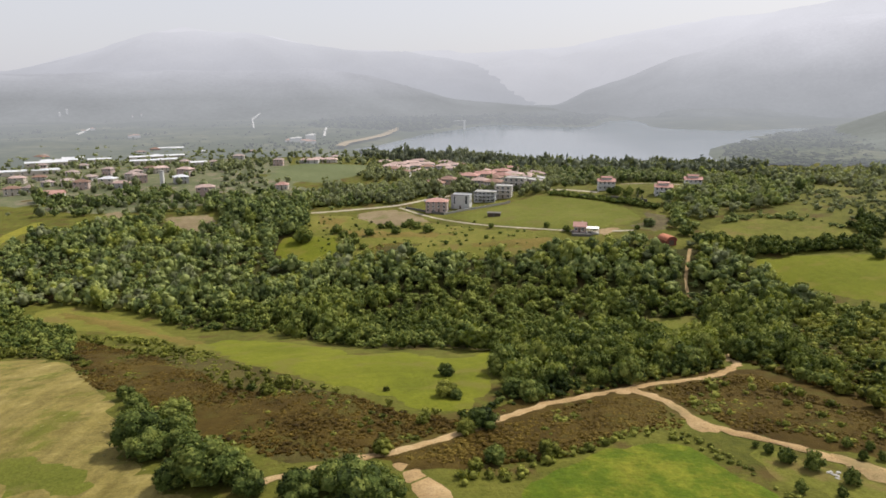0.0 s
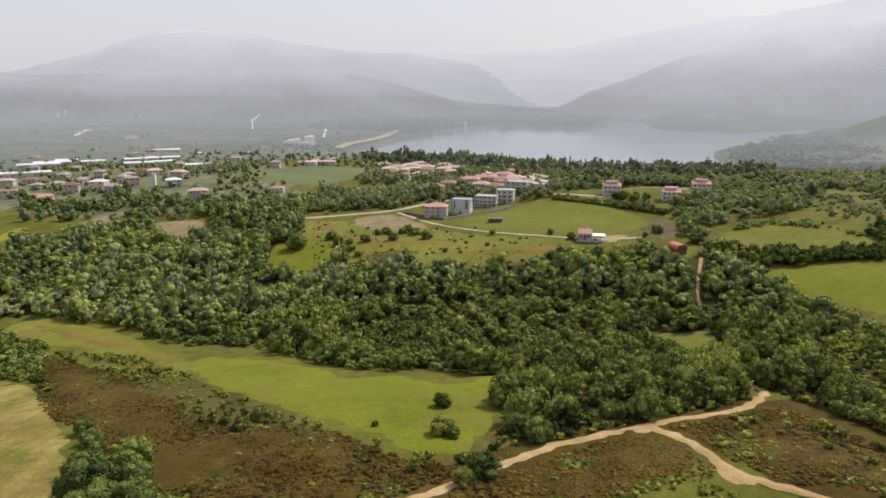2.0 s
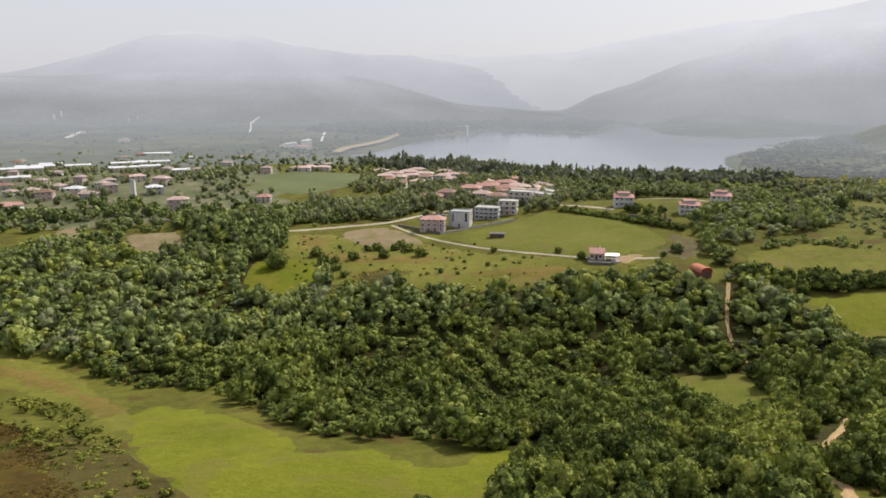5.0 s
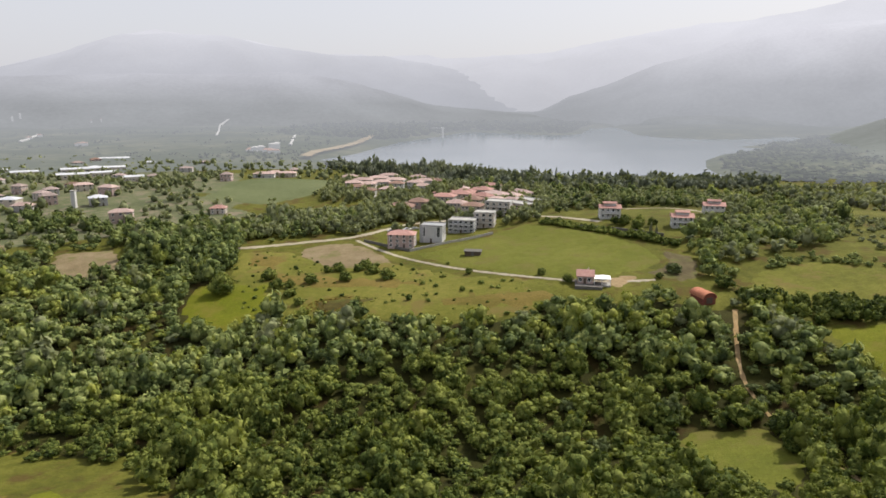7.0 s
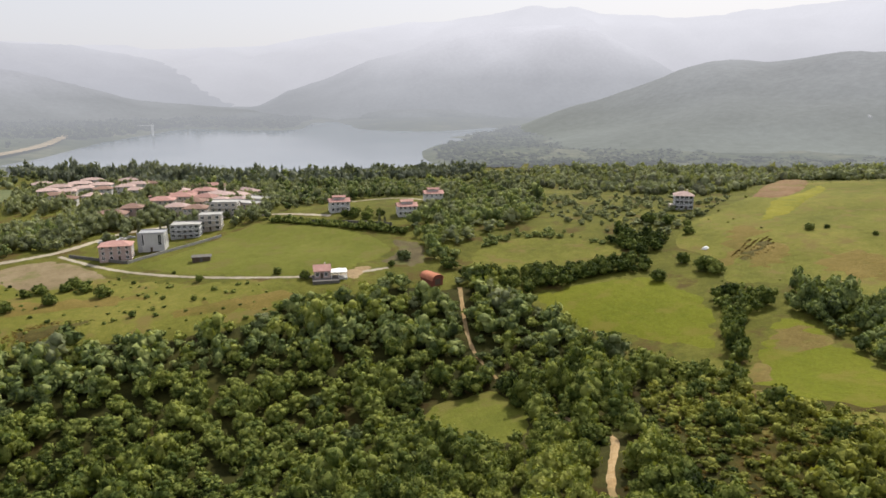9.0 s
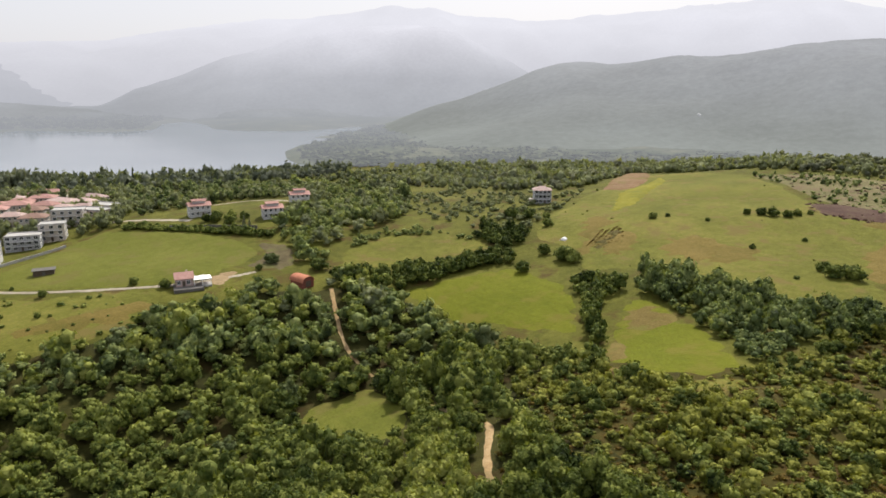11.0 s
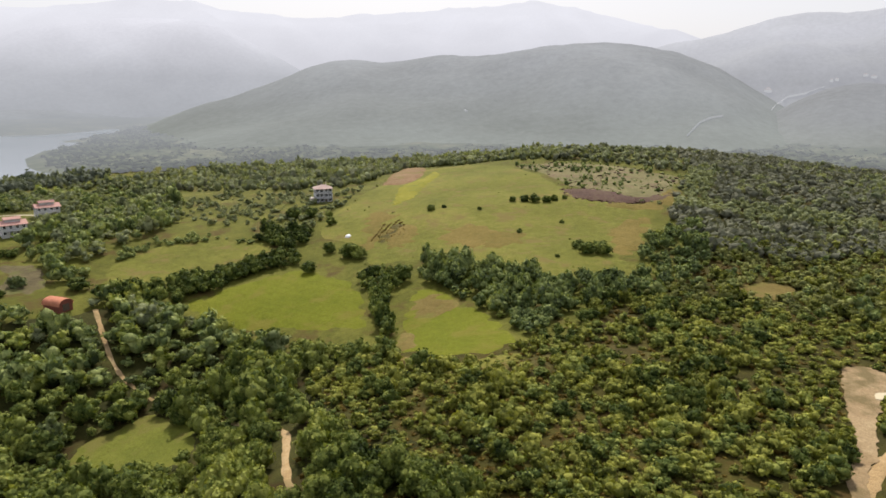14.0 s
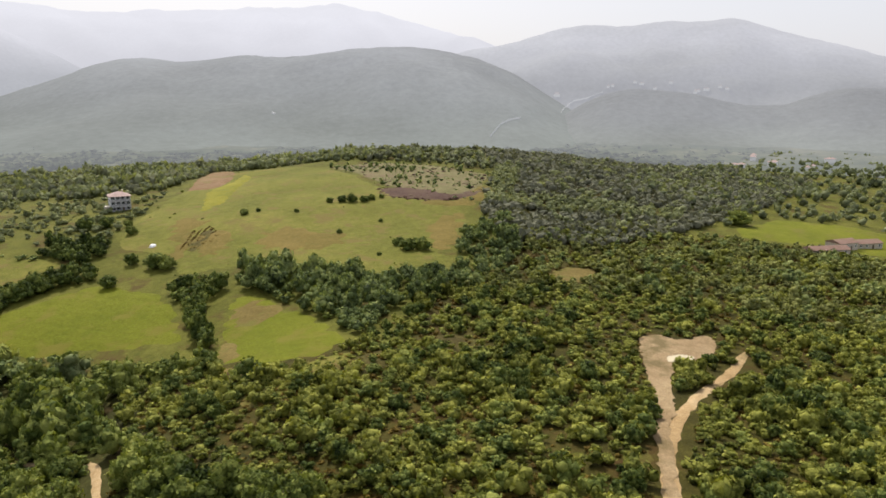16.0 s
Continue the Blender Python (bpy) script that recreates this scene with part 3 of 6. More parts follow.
TRACK_A = [(-25, 61), (-18, 64), (-12, 67), (-7, 69), (2, 75), (10, 82), (19, 89), (29, 93), (37.3, 96.5), (42.5, 99.2), (48.1, 100.6), (56, 104.1), (63.2, 111.3), (69.6, 121.5), (66, 122), (71, 132)]
TRACK_B = [(36, 96), (40, 91), (42, 85), (43, 78), (47, 74), (54, 69), (59, 64), (66, 60)]
TRACK_D = [(115, 275), (109, 261), (104, 249), (100, 236), (99, 226), (98, 214), (98, 201), (95, 179), (94, 165), (92, 157), (84, 149), (77, 141), (71, 132)]
TRACK_E = [(179, 36), (173.3, 39.5), (163, 41.8), (153, 45), (142, 49.6), (129, 54), (116, 56), (106, 57), (95, 56.5), (88, 55.5)]
ROAD_A = [(-117, 382), (-99, 384), (-84, 386), (-62, 397), (-38, 404), (-25, 410), (-12, 429), (-1, 446), (25, 449)]
ROAD_B = [(-26, 401), (-10, 374), (7, 351), (35, 321), (64, 303), (82, 301), (97, 303)]
ROAD_C = [(127, 447), (156, 445), (167, 418)]
ROAD_D = [(66, 439), (78, 433), (91, 414), (102, 398)]
# woods, scrub and belts of trees
WOOD_MAIN = [(-230, 291), (-222, 304), (-206, 333), (-185, 375), (-125, 357), (-83, 348), (-63, 308), (-27, 286), (5, 285), (31, 276), (60, 288), (87, 288), (107, 277), (121, 279), (134, 254), (134, 220), (135, 169), (133, 137), (96, 90), (85, 95), (74, 108), (70, 122), (50, 107), (34, 97), (13, 98), (10, 117), (14, 136), (-3, 147), (-20, 146), (-44, 180), (-65, 204), (-94, 210), (-121, 232), (-154, 236), (-170, 222), (-176, 213)]
SCRUB_E = [(113, 147), (133, 138), (154, 131), (157, 117), (215, 105), (262, 69), (106, 59), (66, 126), (93, 155)]
SCRUB_E2 = [(151, 131), (221, 123), (289, 125), (342, 30), (352, -6), (339, -63), (91, 24), (66, 132), (103, 143)]
BELT_A = [(121, 285), (136, 278), (160, 273), (179, 266), (192, 260), (185, 250), (159, 257), (134, 259), (121, 273)]
BELT_B = [(193, 200), (205, 195), (207, 169), (204, 145), (230, 131), (293, 142), (310, 127), (241, 109), (178, 132), (154, 133), (170, 157), (182, 183)]
BELT_C = [(177, 215), (184, 214), (188, 198), (176, 195), (160, 186), (147, 172), (142, 173), (158, 190)]
BELT_D = [(193, 291), (202, 295), (216, 275), (206, 265), (193, 265)]
WOOD_HOUSES = [(31, 783), (106, 752), (185, 702), (208, 628), (246, 581), (304, 518), (254, 427), (198, 344), (170, 332), (147, 329), (138, 318), (130, 328), (127, 349), (132, 381), (158, 398), (209, 520), (154, 596), (80, 589), (21, 581)]
WOOD_RIDGE = [(260, 611), (384, 639), (528, 578), (650, 478), (709, 378), (435, 253), (468, 415), (353, 355), (309, 359), (316, 458), (304, 518)]
PINE_R = [(600, 235), (700, 100), (768, -8), (650, -66), (395, 23), (328, 53), (277, 86), (271, 120), (322, 147), (464, 173)]
TOWN_TREES = [(-34, 453), (-8, 519), (31, 575), (114, 593), (72, 419), (47, 418), (12, 448), (-6, 415), (-28, 408)]
ROAD_TREES = [(-150, 415), (-120, 432), (-85, 448), (-61, 474), (-36, 471), (-26, 414), (-52, 412), (-76, 404), (-108, 392), (-139, 389)]
CLUMP_W = [(-92, 343), (-97, 373), (-84, 380), (-75, 351), (-78, 333)]
CLUMP_W2 = [(-130, 362), (-141, 411), (-120, 444), (-87, 402), (-77, 350), (-100, 350)]
cover("field", HAY_, HAY, "cut hay field, dry and tan with green streaks", "field", 0.18)
cover("heath", HEATH_W, HEATH_SOIL, "dark brown heath litter under low shrubs", "heath", 0.28)
cover("field", MEADOW_C, LUSH, "lush bright green meadow in front of the wood", "field", 0.18)
cover("field", PASTURE_W, PASTURE, "dry olive pasture with a bare earthy bank", "field", 0.18)
cover("heath", HEATH_M, HEATH_SOIL, "dark brown heath between two dirt tracks", "heath", 0.18)
cover("heath", HEATH_E, HEATH_SOIL, "dark brown heath beside the dirt track", "heath", 0.18)
cover("heath", [(-18, 66), (-4, 80), (8, 88), (14, 97), (32, 101), (50, 109), (62, 117), (80, 112), (97, 100), (97, 72), (72, 60), (56, 66), (47, 73), (42, 84), (36, 76), (24, 71), (10, 62), (-4, 59)], HEATH_SOIL, "brown heath litter and bare soil along the tracks", "heath", 0.11, 5.0)
cover("field", GREEN_S, CROP, "vivid green crop field with yellowish streaks", "field", 0.18)
cover("field", ORCHARD_, PASTURE, "grassy orchard plot beside the dirt track", "field", 0.18)
cover("clearing", CLEARING, SOFT_OLIVE, "small green clearing enclosed by oak wood", "clearing", 0.3, 5.0, 0.6, 0.1)
cover("field", FIELD_B, OLIVE, "smooth mown olive-green field ringed by hedges", "field", 0.18)
cover("field", FIELD_A, PASTURE, "oval pale green pasture above a dark hedge", "field", 0.18)
cover("field", FIELD_C, OLIVE, "wedge-shaped olive field with a dry brown end", "field", 0.18)
cover("field", KNOLL, PASTURE, "broad sloping olive meadow on the knoll", "field", 0.32, 9.0)
cover("field", SCRUBBY, DRY_SLOPE, "dry grass slope dotted with small bushes", "field", 0.48, 9.0)
cover("field", BARE, BROWN, "bare reddish-brown ploughed strip", "field", 1.0, 4.0)
cover("field", YELLOW_, YELLOW, "yellow-green flowering strip of field", "field", 0.9, 4.0)
cover("heath", PURPLE, RED_HEATH, "reddish brush on the knoll", "heath", 0.8, 6.0)
cover("field", SLOPE_E, MEADOW, "pale green slope below the three-storey house", "field", 0.32, 9.0)
cover("field", FIELD_D, SOFT_OLIVE, "green field between the cottage and the houses", "field", 0.18)
cover("field", TAN_, TAN, "dry tan grass plot beside the road", "field", 0.18)
cover("field", GRASS_M, PASTURE, "olive rough grass between wood and gravel road", "field", 0.18)
cover("heath", BROWN_M, DRY_HEATH, "dark brown patch of bracken in the grass", "heath", 0.34)
BROWN_STRIP = [(-140, 449), (-113, 461), (-84, 472), (-82, 446), (-105, 432), (-129, 427)]
cover("field", BROWN_STRIP, TAN, "bare tan strip of soil above the road trees", "field", 0.4, 8.0)
cover("field", FIELD_FAR, HILL_GREEN, "green field on a low hill by the town", "field", 0.32, 9.0)
cover("field", YEL_W, YELLOW, "bright yellow-green field edge beyond the wood", "field", 0.18)
cover("field", PAT_W, TAN, "pale fallow plot among trees", "field", 0.18)
cover("field", PAT_W2, PASTURE, "small olive plots beside the road", "field", 0.18)
cover("clearing", SAND_, SAND, "sandy bare clearing in the scrub", "clearing", 0.4, 4.0, 0.5, 0.22)
cover("field", FIELD_R, LUSH, "green field beside the farm buildings", "field", 0.32, 9.0)
cover("field", BROWN_R, BROWN_DRY, "brown dry patch in the scrub", "field", 0.4, 3.0, 1.6, 0.2)
cover("field", [(-70, 430), (-130, 560), (-170, 760), (-420, 800), (-560, 620), (-330, 430), (-240, 385)], PLOTS, "plots and yards of the lower town, greyed for haze", "field", 0.2, 20.0)
# Leaf litter, its colour darkened to paint shade between the trees.
cover("ground", WOOD_MAIN, LITTER, "leaf litter under the oak wood, darkened for tree shade", "ground", 0.08, 7.0)
cover("field", [(-160, 222), (-146, 231), (-122, 222), (-100, 209), (-80, 188), (-71, 168), (-80, 174), (-104, 199), (-128, 211), (-148, 222)], DRY_END, "dry bare bank along the pasture", "field", 0.42, 4.0, 2.6)
way("track", TRACK_A, 2.0, DIRT, "pale dirt track winding along the heath", "track", 0.24, 0.3)
way("track", TRACK_B, 2.0, DIRT, "pale dirt track past the green crop", "track", 0.24, 0.3)
cover("track", [(-8, 67.2), (-5.4, 65.8), (-2.1, 62.1), (1.4, 56.6), (2.8, 52.7), (-2.6, 52.5), (-5.4, 59.8)], DIRT, "bare sandy field entrance with ruts", "track", 0.42, 2.0, 0.9, -0.05, 0.35)
cover("track", [(42, 83.9), (44.5, 79), (47.3, 74.2), (41.7, 74.3), (40.7, 75.9)], DIRT, "bare sandy widening of the track", "track", 0.42, 2.0, 0.5, -0.05, 0.35)
cover("track", [(32, 93), (36.9, 98.2), (42, 101), (38.6, 95.6), (36.1, 91.9)], DIRT, "bare sandy bend of the track", "track", 0.42, 2.0, 0.4, -0.05, 0.35)
cover("track", [(56, 67.2), (60.5, 66.2), (63.9, 62.6), (66, 59.6), (60.5, 57.6), (58.3, 62.5)], DIRT, "bare sandy verge of the track", "track", 0.42, 2.0, 0.6, -0.05, 0.35)
cover("field", [(-82.3, 81.6), (-69.8, 80.7), (-61.9, 77.1), (-53.3, 71.3), (-47.1, 64.9), (-43.3, 59.5), (-44.7, 57.4), (-68.4, 62.1)], SOFT_OLIVE, "green regrowth in the cut hay field", "field", 0.3, 3.0, 2.6, -0.12, 3.5)
cover("field", [(-96.9, 123.6), (-98.4, 130.4), (-92, 126.7), (-87.5, 120.6), (-89.6, 118.1)], SOFT_OLIVE, "green patch in the cut hay field", "field", 0.3, 3.0, 2.0, -0.12, 2.5)
way("track", TRACK_D, 1.8, DIRT, "pale dirt track through the oak wood", "track")
way("track", TRACK_E, 2.6, DIRT, "sandy track leading through the scrub", "track")
way("road", ROAD_A, 4.4, GRAVEL, "pale dusty road beside the town", "road")
way("road", ROAD_B, 2.2, GRAVEL, "pale gravel lane to the cottage", "road")
way("road", ROAD_C, 3.0, GRAVEL, "pale drive between the white houses", "road")
way("road", ROAD_D, 3.5, GRAVEL, "pale lane near the white houses", "road")
cover("field", [(163, 181), (178, 187), (180, 180), (173, 165), (166, 165), (152, 169), (146, 168)], BROWN_DRY, "dry brownish end of the wedge field", "field", 0.42, 5.0, 2.2, -0.1)
cover("field", [(-75, 372), (-60, 378), (-52, 360), (-56, 345), (-70, 350)], DRY_END, "dry brownish grass beside the road", "field", 0.34, 5.0, 2.0)
cover("field", [(-56, 345), (-20, 335), (5, 325), (20, 312), (-5, 312), (-40, 318), (-62, 328)], DRY_END, "dry streaks in the rough grass", "field", 0.3, 5.0, 2.8)
cover("field", [(18, 302), (40, 298), (60, 296), (56, 286), (38, 280), (20, 286), (6, 294)], DRY_END, "brownish patch in the rough grass", "field", 0.34, 5.0, 2.4)
cover("field", [(214, 240), (236, 247), (247, 242), (235, 235), (219, 232), (209, 233)], DRY_HEATH, "dark tilled patch on the knoll meadow", "field", 0.75, 4.0, 2.2)
cover("field", [(207, 241), (248, 273), (261, 267), (252, 250), (212, 232), (194, 224)], DRY_END, "dry tan strip below the yellow field", "field", 0.44, 5.0, 2.6)
cover("field", [(323, 181), (329, 164), (377, 164), (407, 164), (348, 146), (323, 150), (314, 162), (305, 174)], DRY_END, "dry brownish slope beside the reddish brush", "field", 0.62, 6.0, 3.0)
cover("field", [(283, 166), (304, 160), (316, 151), (269, 139), (249, 139), (237, 143), (257, 152)], DRY_END, "dry grass margin of the knoll meadow", "field", 0.5, 5.0, 3.0)
cover("heath", BROWN_S, DRY_HEATH, "brown heathy patch in the scrub", "heath", 0.4, 4.0, 1.8, 0.1)
cover("field", [(111, 143), (123, 146), (135, 136), (143, 129), (134, 125), (120, 130), (110, 136)], PASTURE, "grassy strip below the wedge field", "field", 0.4, 4.0, 1.6, 0.1)
cover("field", [(126, 157), (144, 170), (152, 173), (150, 166), (131, 152)], BROWN_DRY, "dry brownish margin of the wedge field", "field", 0.44, 4.0, 1.6)
cover("field", [(110, 340), (115, 342), (124, 333), (120, 317), (112, 302), (104, 302), (98, 306), (96, 312), (105, 319), (110, 328)], MUD, "churned brown mud at the field's end", "field", 0.4, 4.0, 1.8)
cover("clearing", [(77, 303), (80, 307), (89, 309), (92, 305), (89, 302), (84, 299), (82, 294), (78, 296)], SAND, "sandy yard beside the cottage", "clearing", 0.34, 3.0, 0.8)
cover("field", [(226, 196), (250, 206), (262, 190), (244, 178), (230, 184)], DRY_END, "dry brownish patch on the knoll meadow", "field", 0.48, 5.0, 2.6)
cover("field", [(208, 228), (224, 246), (250, 243), (237, 227), (216, 220)], DRY_END, "dry tan patch on the knoll meadow", "field", 0.6, 4.0, 3.0)
cover("field", [(222, 211), (242, 222), (260, 214), (254, 198), (232, 189), (220, 198)], DRY_END, "dry olive patch on the knoll meadow", "field", 0.6, 4.0, 3.4)
PLOT_W = [(-87, 316), (-86, 330), (-55, 328), (-46, 305), (-52, 290), (-66, 280), (-80, 288)]
PLOT_W2 = [(-163, 358), (-171, 385), (-142, 386), (-126, 352), (-138, 334), (-156, 340)]
cover("field", PLOT_W, OLIVE, "small olive plot at the wood's edge", "field", 0.3, 5.0, 1.2)
cover("field", PLOT_W2, TAN, "pale fallow plot beyond the wood", "field", 0.3, 5.0, 1.4)


# ---------------------------------------------------------------- far hills
def ridge(name, near, crest, skyline, mat, label, rough=0.05, eye=(6.0, 50.0, 52.5)):
    """A range of hills all along the horizon's arc: foot at distance near, crest at distance crest, where skyline gives (degrees, slope)."""
    az = np.arange(skyline[0][0], skyline[-1][0] + 0.01, 0.6)
    sl = np.interp(az, [s[0] for s in skyline], [s[1] for s in skyline])
    ker = np.exp(-0.5 * (np.arange(-6, 7) / 1.0) ** 2)
    sl = np.convolve(np.pad(sl, 6, mode="edge"), ker / ker.sum(), "valid")
    steps = np.linspace(0, 1.25, 36)
    verts, faces = [], []
    for i, (a, s) in enumerate(zip(az, sl)):
        top = eye[2] + s * crest
        for j, u in enumerate(steps):
            r = near + (crest - near) * u
            rise = math.sin(min(u, 1) * math.pi / 2) ** 1.35 if u <= 1 else math.cos((u - 1) * 4)
            x, y = eye[0] + r * math.sin(radians(a)), eye[1] + r * math.cos(radians(a))
            q = Vector((x / 420, y / 420, near / 500))
            fold = noise.fractal(q, 1.0, 2.0, 5) * (top + 40) * 0.18 * math.sin(min(u, 1) * math.pi) + noise.noise(q * 14) * crest * rough * 0.035
            verts.append((x, y, -30 + (top + 30) * rise + fold))
        if i:
            b = (i - 1) * len(steps)
            k = len(steps)
            faces += [(b + j, b + j + 1, b + j + 1 + k, b + j + k) for j in range(k - 1)]
    ob = mesh_object(name, verts, faces, mat, smooth=True)
    if sum(p.normal.z for p in ob.data.polygons) < 0:
        ob.data.flip_normals()
    return tagged(ob, label, "hills", kind="structure")


# Painted haze glow from foot to crest, palest at the crest.
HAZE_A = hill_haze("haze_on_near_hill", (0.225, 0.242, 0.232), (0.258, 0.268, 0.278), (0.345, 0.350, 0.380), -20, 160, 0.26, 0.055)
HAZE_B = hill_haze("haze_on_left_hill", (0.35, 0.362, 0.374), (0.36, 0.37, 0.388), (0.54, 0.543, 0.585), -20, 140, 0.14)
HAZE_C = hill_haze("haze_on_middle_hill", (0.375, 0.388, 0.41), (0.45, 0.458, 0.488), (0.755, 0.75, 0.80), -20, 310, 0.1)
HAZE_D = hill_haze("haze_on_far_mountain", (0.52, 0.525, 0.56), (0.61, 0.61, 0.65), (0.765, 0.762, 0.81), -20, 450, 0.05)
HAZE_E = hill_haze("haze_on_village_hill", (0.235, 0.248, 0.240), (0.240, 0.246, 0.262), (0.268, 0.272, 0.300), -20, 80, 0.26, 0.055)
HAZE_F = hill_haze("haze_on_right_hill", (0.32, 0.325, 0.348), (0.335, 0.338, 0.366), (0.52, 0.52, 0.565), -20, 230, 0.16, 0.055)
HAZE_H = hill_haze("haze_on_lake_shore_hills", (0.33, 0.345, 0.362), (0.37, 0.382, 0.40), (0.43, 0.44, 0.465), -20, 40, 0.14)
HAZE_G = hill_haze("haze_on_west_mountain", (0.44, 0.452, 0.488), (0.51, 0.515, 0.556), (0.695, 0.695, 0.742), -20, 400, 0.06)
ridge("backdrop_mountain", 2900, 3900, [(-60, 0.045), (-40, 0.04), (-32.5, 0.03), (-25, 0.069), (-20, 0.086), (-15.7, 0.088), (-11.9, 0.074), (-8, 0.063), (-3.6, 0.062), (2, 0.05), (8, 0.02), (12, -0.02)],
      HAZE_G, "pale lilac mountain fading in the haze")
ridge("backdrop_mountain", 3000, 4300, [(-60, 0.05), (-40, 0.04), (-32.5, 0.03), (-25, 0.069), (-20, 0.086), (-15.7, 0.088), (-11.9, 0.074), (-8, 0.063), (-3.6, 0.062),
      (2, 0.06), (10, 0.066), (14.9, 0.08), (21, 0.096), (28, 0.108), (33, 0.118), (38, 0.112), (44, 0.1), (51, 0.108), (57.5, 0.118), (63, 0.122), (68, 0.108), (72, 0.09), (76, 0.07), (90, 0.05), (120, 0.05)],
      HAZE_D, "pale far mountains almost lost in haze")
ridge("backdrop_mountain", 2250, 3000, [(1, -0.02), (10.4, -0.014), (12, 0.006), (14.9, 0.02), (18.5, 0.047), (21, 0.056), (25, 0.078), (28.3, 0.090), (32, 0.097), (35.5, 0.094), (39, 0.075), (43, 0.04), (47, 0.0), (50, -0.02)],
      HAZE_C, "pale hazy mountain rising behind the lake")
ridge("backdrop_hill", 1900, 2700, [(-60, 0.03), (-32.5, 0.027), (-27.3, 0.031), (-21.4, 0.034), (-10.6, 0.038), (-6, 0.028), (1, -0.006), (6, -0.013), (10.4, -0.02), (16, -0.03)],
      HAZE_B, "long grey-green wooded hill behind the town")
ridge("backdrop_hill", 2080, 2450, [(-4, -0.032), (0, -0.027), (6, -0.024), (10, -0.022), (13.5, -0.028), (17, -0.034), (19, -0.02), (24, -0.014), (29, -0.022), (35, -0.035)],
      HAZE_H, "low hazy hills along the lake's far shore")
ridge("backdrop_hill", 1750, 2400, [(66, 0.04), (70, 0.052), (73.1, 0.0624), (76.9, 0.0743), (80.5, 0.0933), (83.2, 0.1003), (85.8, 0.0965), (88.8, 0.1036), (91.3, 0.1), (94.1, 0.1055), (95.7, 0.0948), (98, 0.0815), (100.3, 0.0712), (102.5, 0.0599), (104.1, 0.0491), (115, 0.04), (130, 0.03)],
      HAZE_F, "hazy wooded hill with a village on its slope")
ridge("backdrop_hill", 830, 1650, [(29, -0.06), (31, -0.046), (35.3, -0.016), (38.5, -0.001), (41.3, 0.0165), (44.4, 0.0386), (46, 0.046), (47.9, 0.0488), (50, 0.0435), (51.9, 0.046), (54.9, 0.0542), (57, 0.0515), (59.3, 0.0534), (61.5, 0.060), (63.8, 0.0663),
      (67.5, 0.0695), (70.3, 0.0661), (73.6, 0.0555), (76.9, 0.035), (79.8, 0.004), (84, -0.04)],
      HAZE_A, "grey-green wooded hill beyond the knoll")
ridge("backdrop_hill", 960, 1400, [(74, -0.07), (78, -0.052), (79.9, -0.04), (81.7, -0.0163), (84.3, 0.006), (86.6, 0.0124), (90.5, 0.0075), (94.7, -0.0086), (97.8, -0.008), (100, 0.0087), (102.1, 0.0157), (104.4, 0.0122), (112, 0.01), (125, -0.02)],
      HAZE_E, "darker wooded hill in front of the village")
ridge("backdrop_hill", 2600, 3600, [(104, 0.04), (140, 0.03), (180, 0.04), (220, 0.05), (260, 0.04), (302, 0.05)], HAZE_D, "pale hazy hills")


# ---------------------------------------------------------------- woods
def ico():
    bm = bmesh.new()
    bmesh.ops.create_icosphere(bm, subdivisions=1, radius=1)
    v = np.array([x.co[:] for x in bm.verts])
    f = np.array([[x.index for x in q.verts] for q in bm.faces])
    bm.free()
    return v, f


ICO_V, ICO_F = ico()


def crown_shape(seed, lumps, leaves, size, kind="broad"):
    """Verts and triangles of a crown one unit wide and high: a dome of ragged lumps with loose sprays of leaves on them."""
    rng = np.random.default_rng(seed)
    v, f, n = [], [], 0
    centres = []
    for k in range(lumps):
        if kind == "pine":
            u = k / max(lumps - 1, 1)
            c, r = np.array([rng.normal(0, 0.03), rng.normal(0, 0.03), 0.22 + 0.62 * u]), np.array([0.40 - 0.30 * u, 0.40 - 0.30 * u, 0.22])
        elif k == 0:
            c, r = np.array([0, 0, 0.46]), np.array([0.34, 0.34, 0.36]) * (1.2 if lumps == 1 else 1.0)
        else:
            up = 1.0 - 1.25 * (k - 0.5) / (lumps - 1) + rng.normal(0, 0.08)
            up = min(max(up, -0.3), 0.95)
            a, d = k * 2.4 + rng.uniform(-0.5, 0.5), math.sqrt(1 - up * up) * rng.uniform(0.26, 0.36)
            c = np.array([d * math.cos(a), d * math.sin(a), 0.46 + up * rng.uniform(0.26, 0.38)])
            r = np.array([1, 1, 0.86]) * rng.uniform(0.15, 0.23) * (1.25 if lumps < 6 else 1.0)
        centres.append((c, r))
        w = ICO_V * r * rng.uniform(0.72, 1.0, (len(ICO_V), 1)) + c
        v.append(w)
        f.append(ICO_F + n)
        n += len(w)
    room = np.array([x[1][0] ** 2 for x in centres])
    if lumps > 4:
        room[0] *= 0.35
    for k in range(leaves):
        c, r = centres[rng.choice(len(centres), p=room / room.sum())]
        d = rng.normal(0, 1, 3)
        d[2] = d[2] * 0.9 + 0.35
        d /= np.linalg.norm(d)
        p = c + r * d * rng.uniform(0.86, 1.16)
        nn = d + rng.normal(0, 0.5, 3)
        nn /= np.linalg.norm(nn)
        t = np.cross(nn, rng.normal(0, 1, 3))
        t /= np.linalg.norm(t)
        b = np.cross(nn, t)
        s = size * rng.uniform(0.6, 1.3)
        v.append(np.array([p - t * s - b * s * 0.6, p + t * s - b * s * 0.5 - nn * s * 0.2, p + b * s * 1.1 + nn * s * 0.2]))
        f.append(np.array([[0, 1, 2]]) + n)
        n += 3
    return np.concatenate(v), np.concatenate(f)


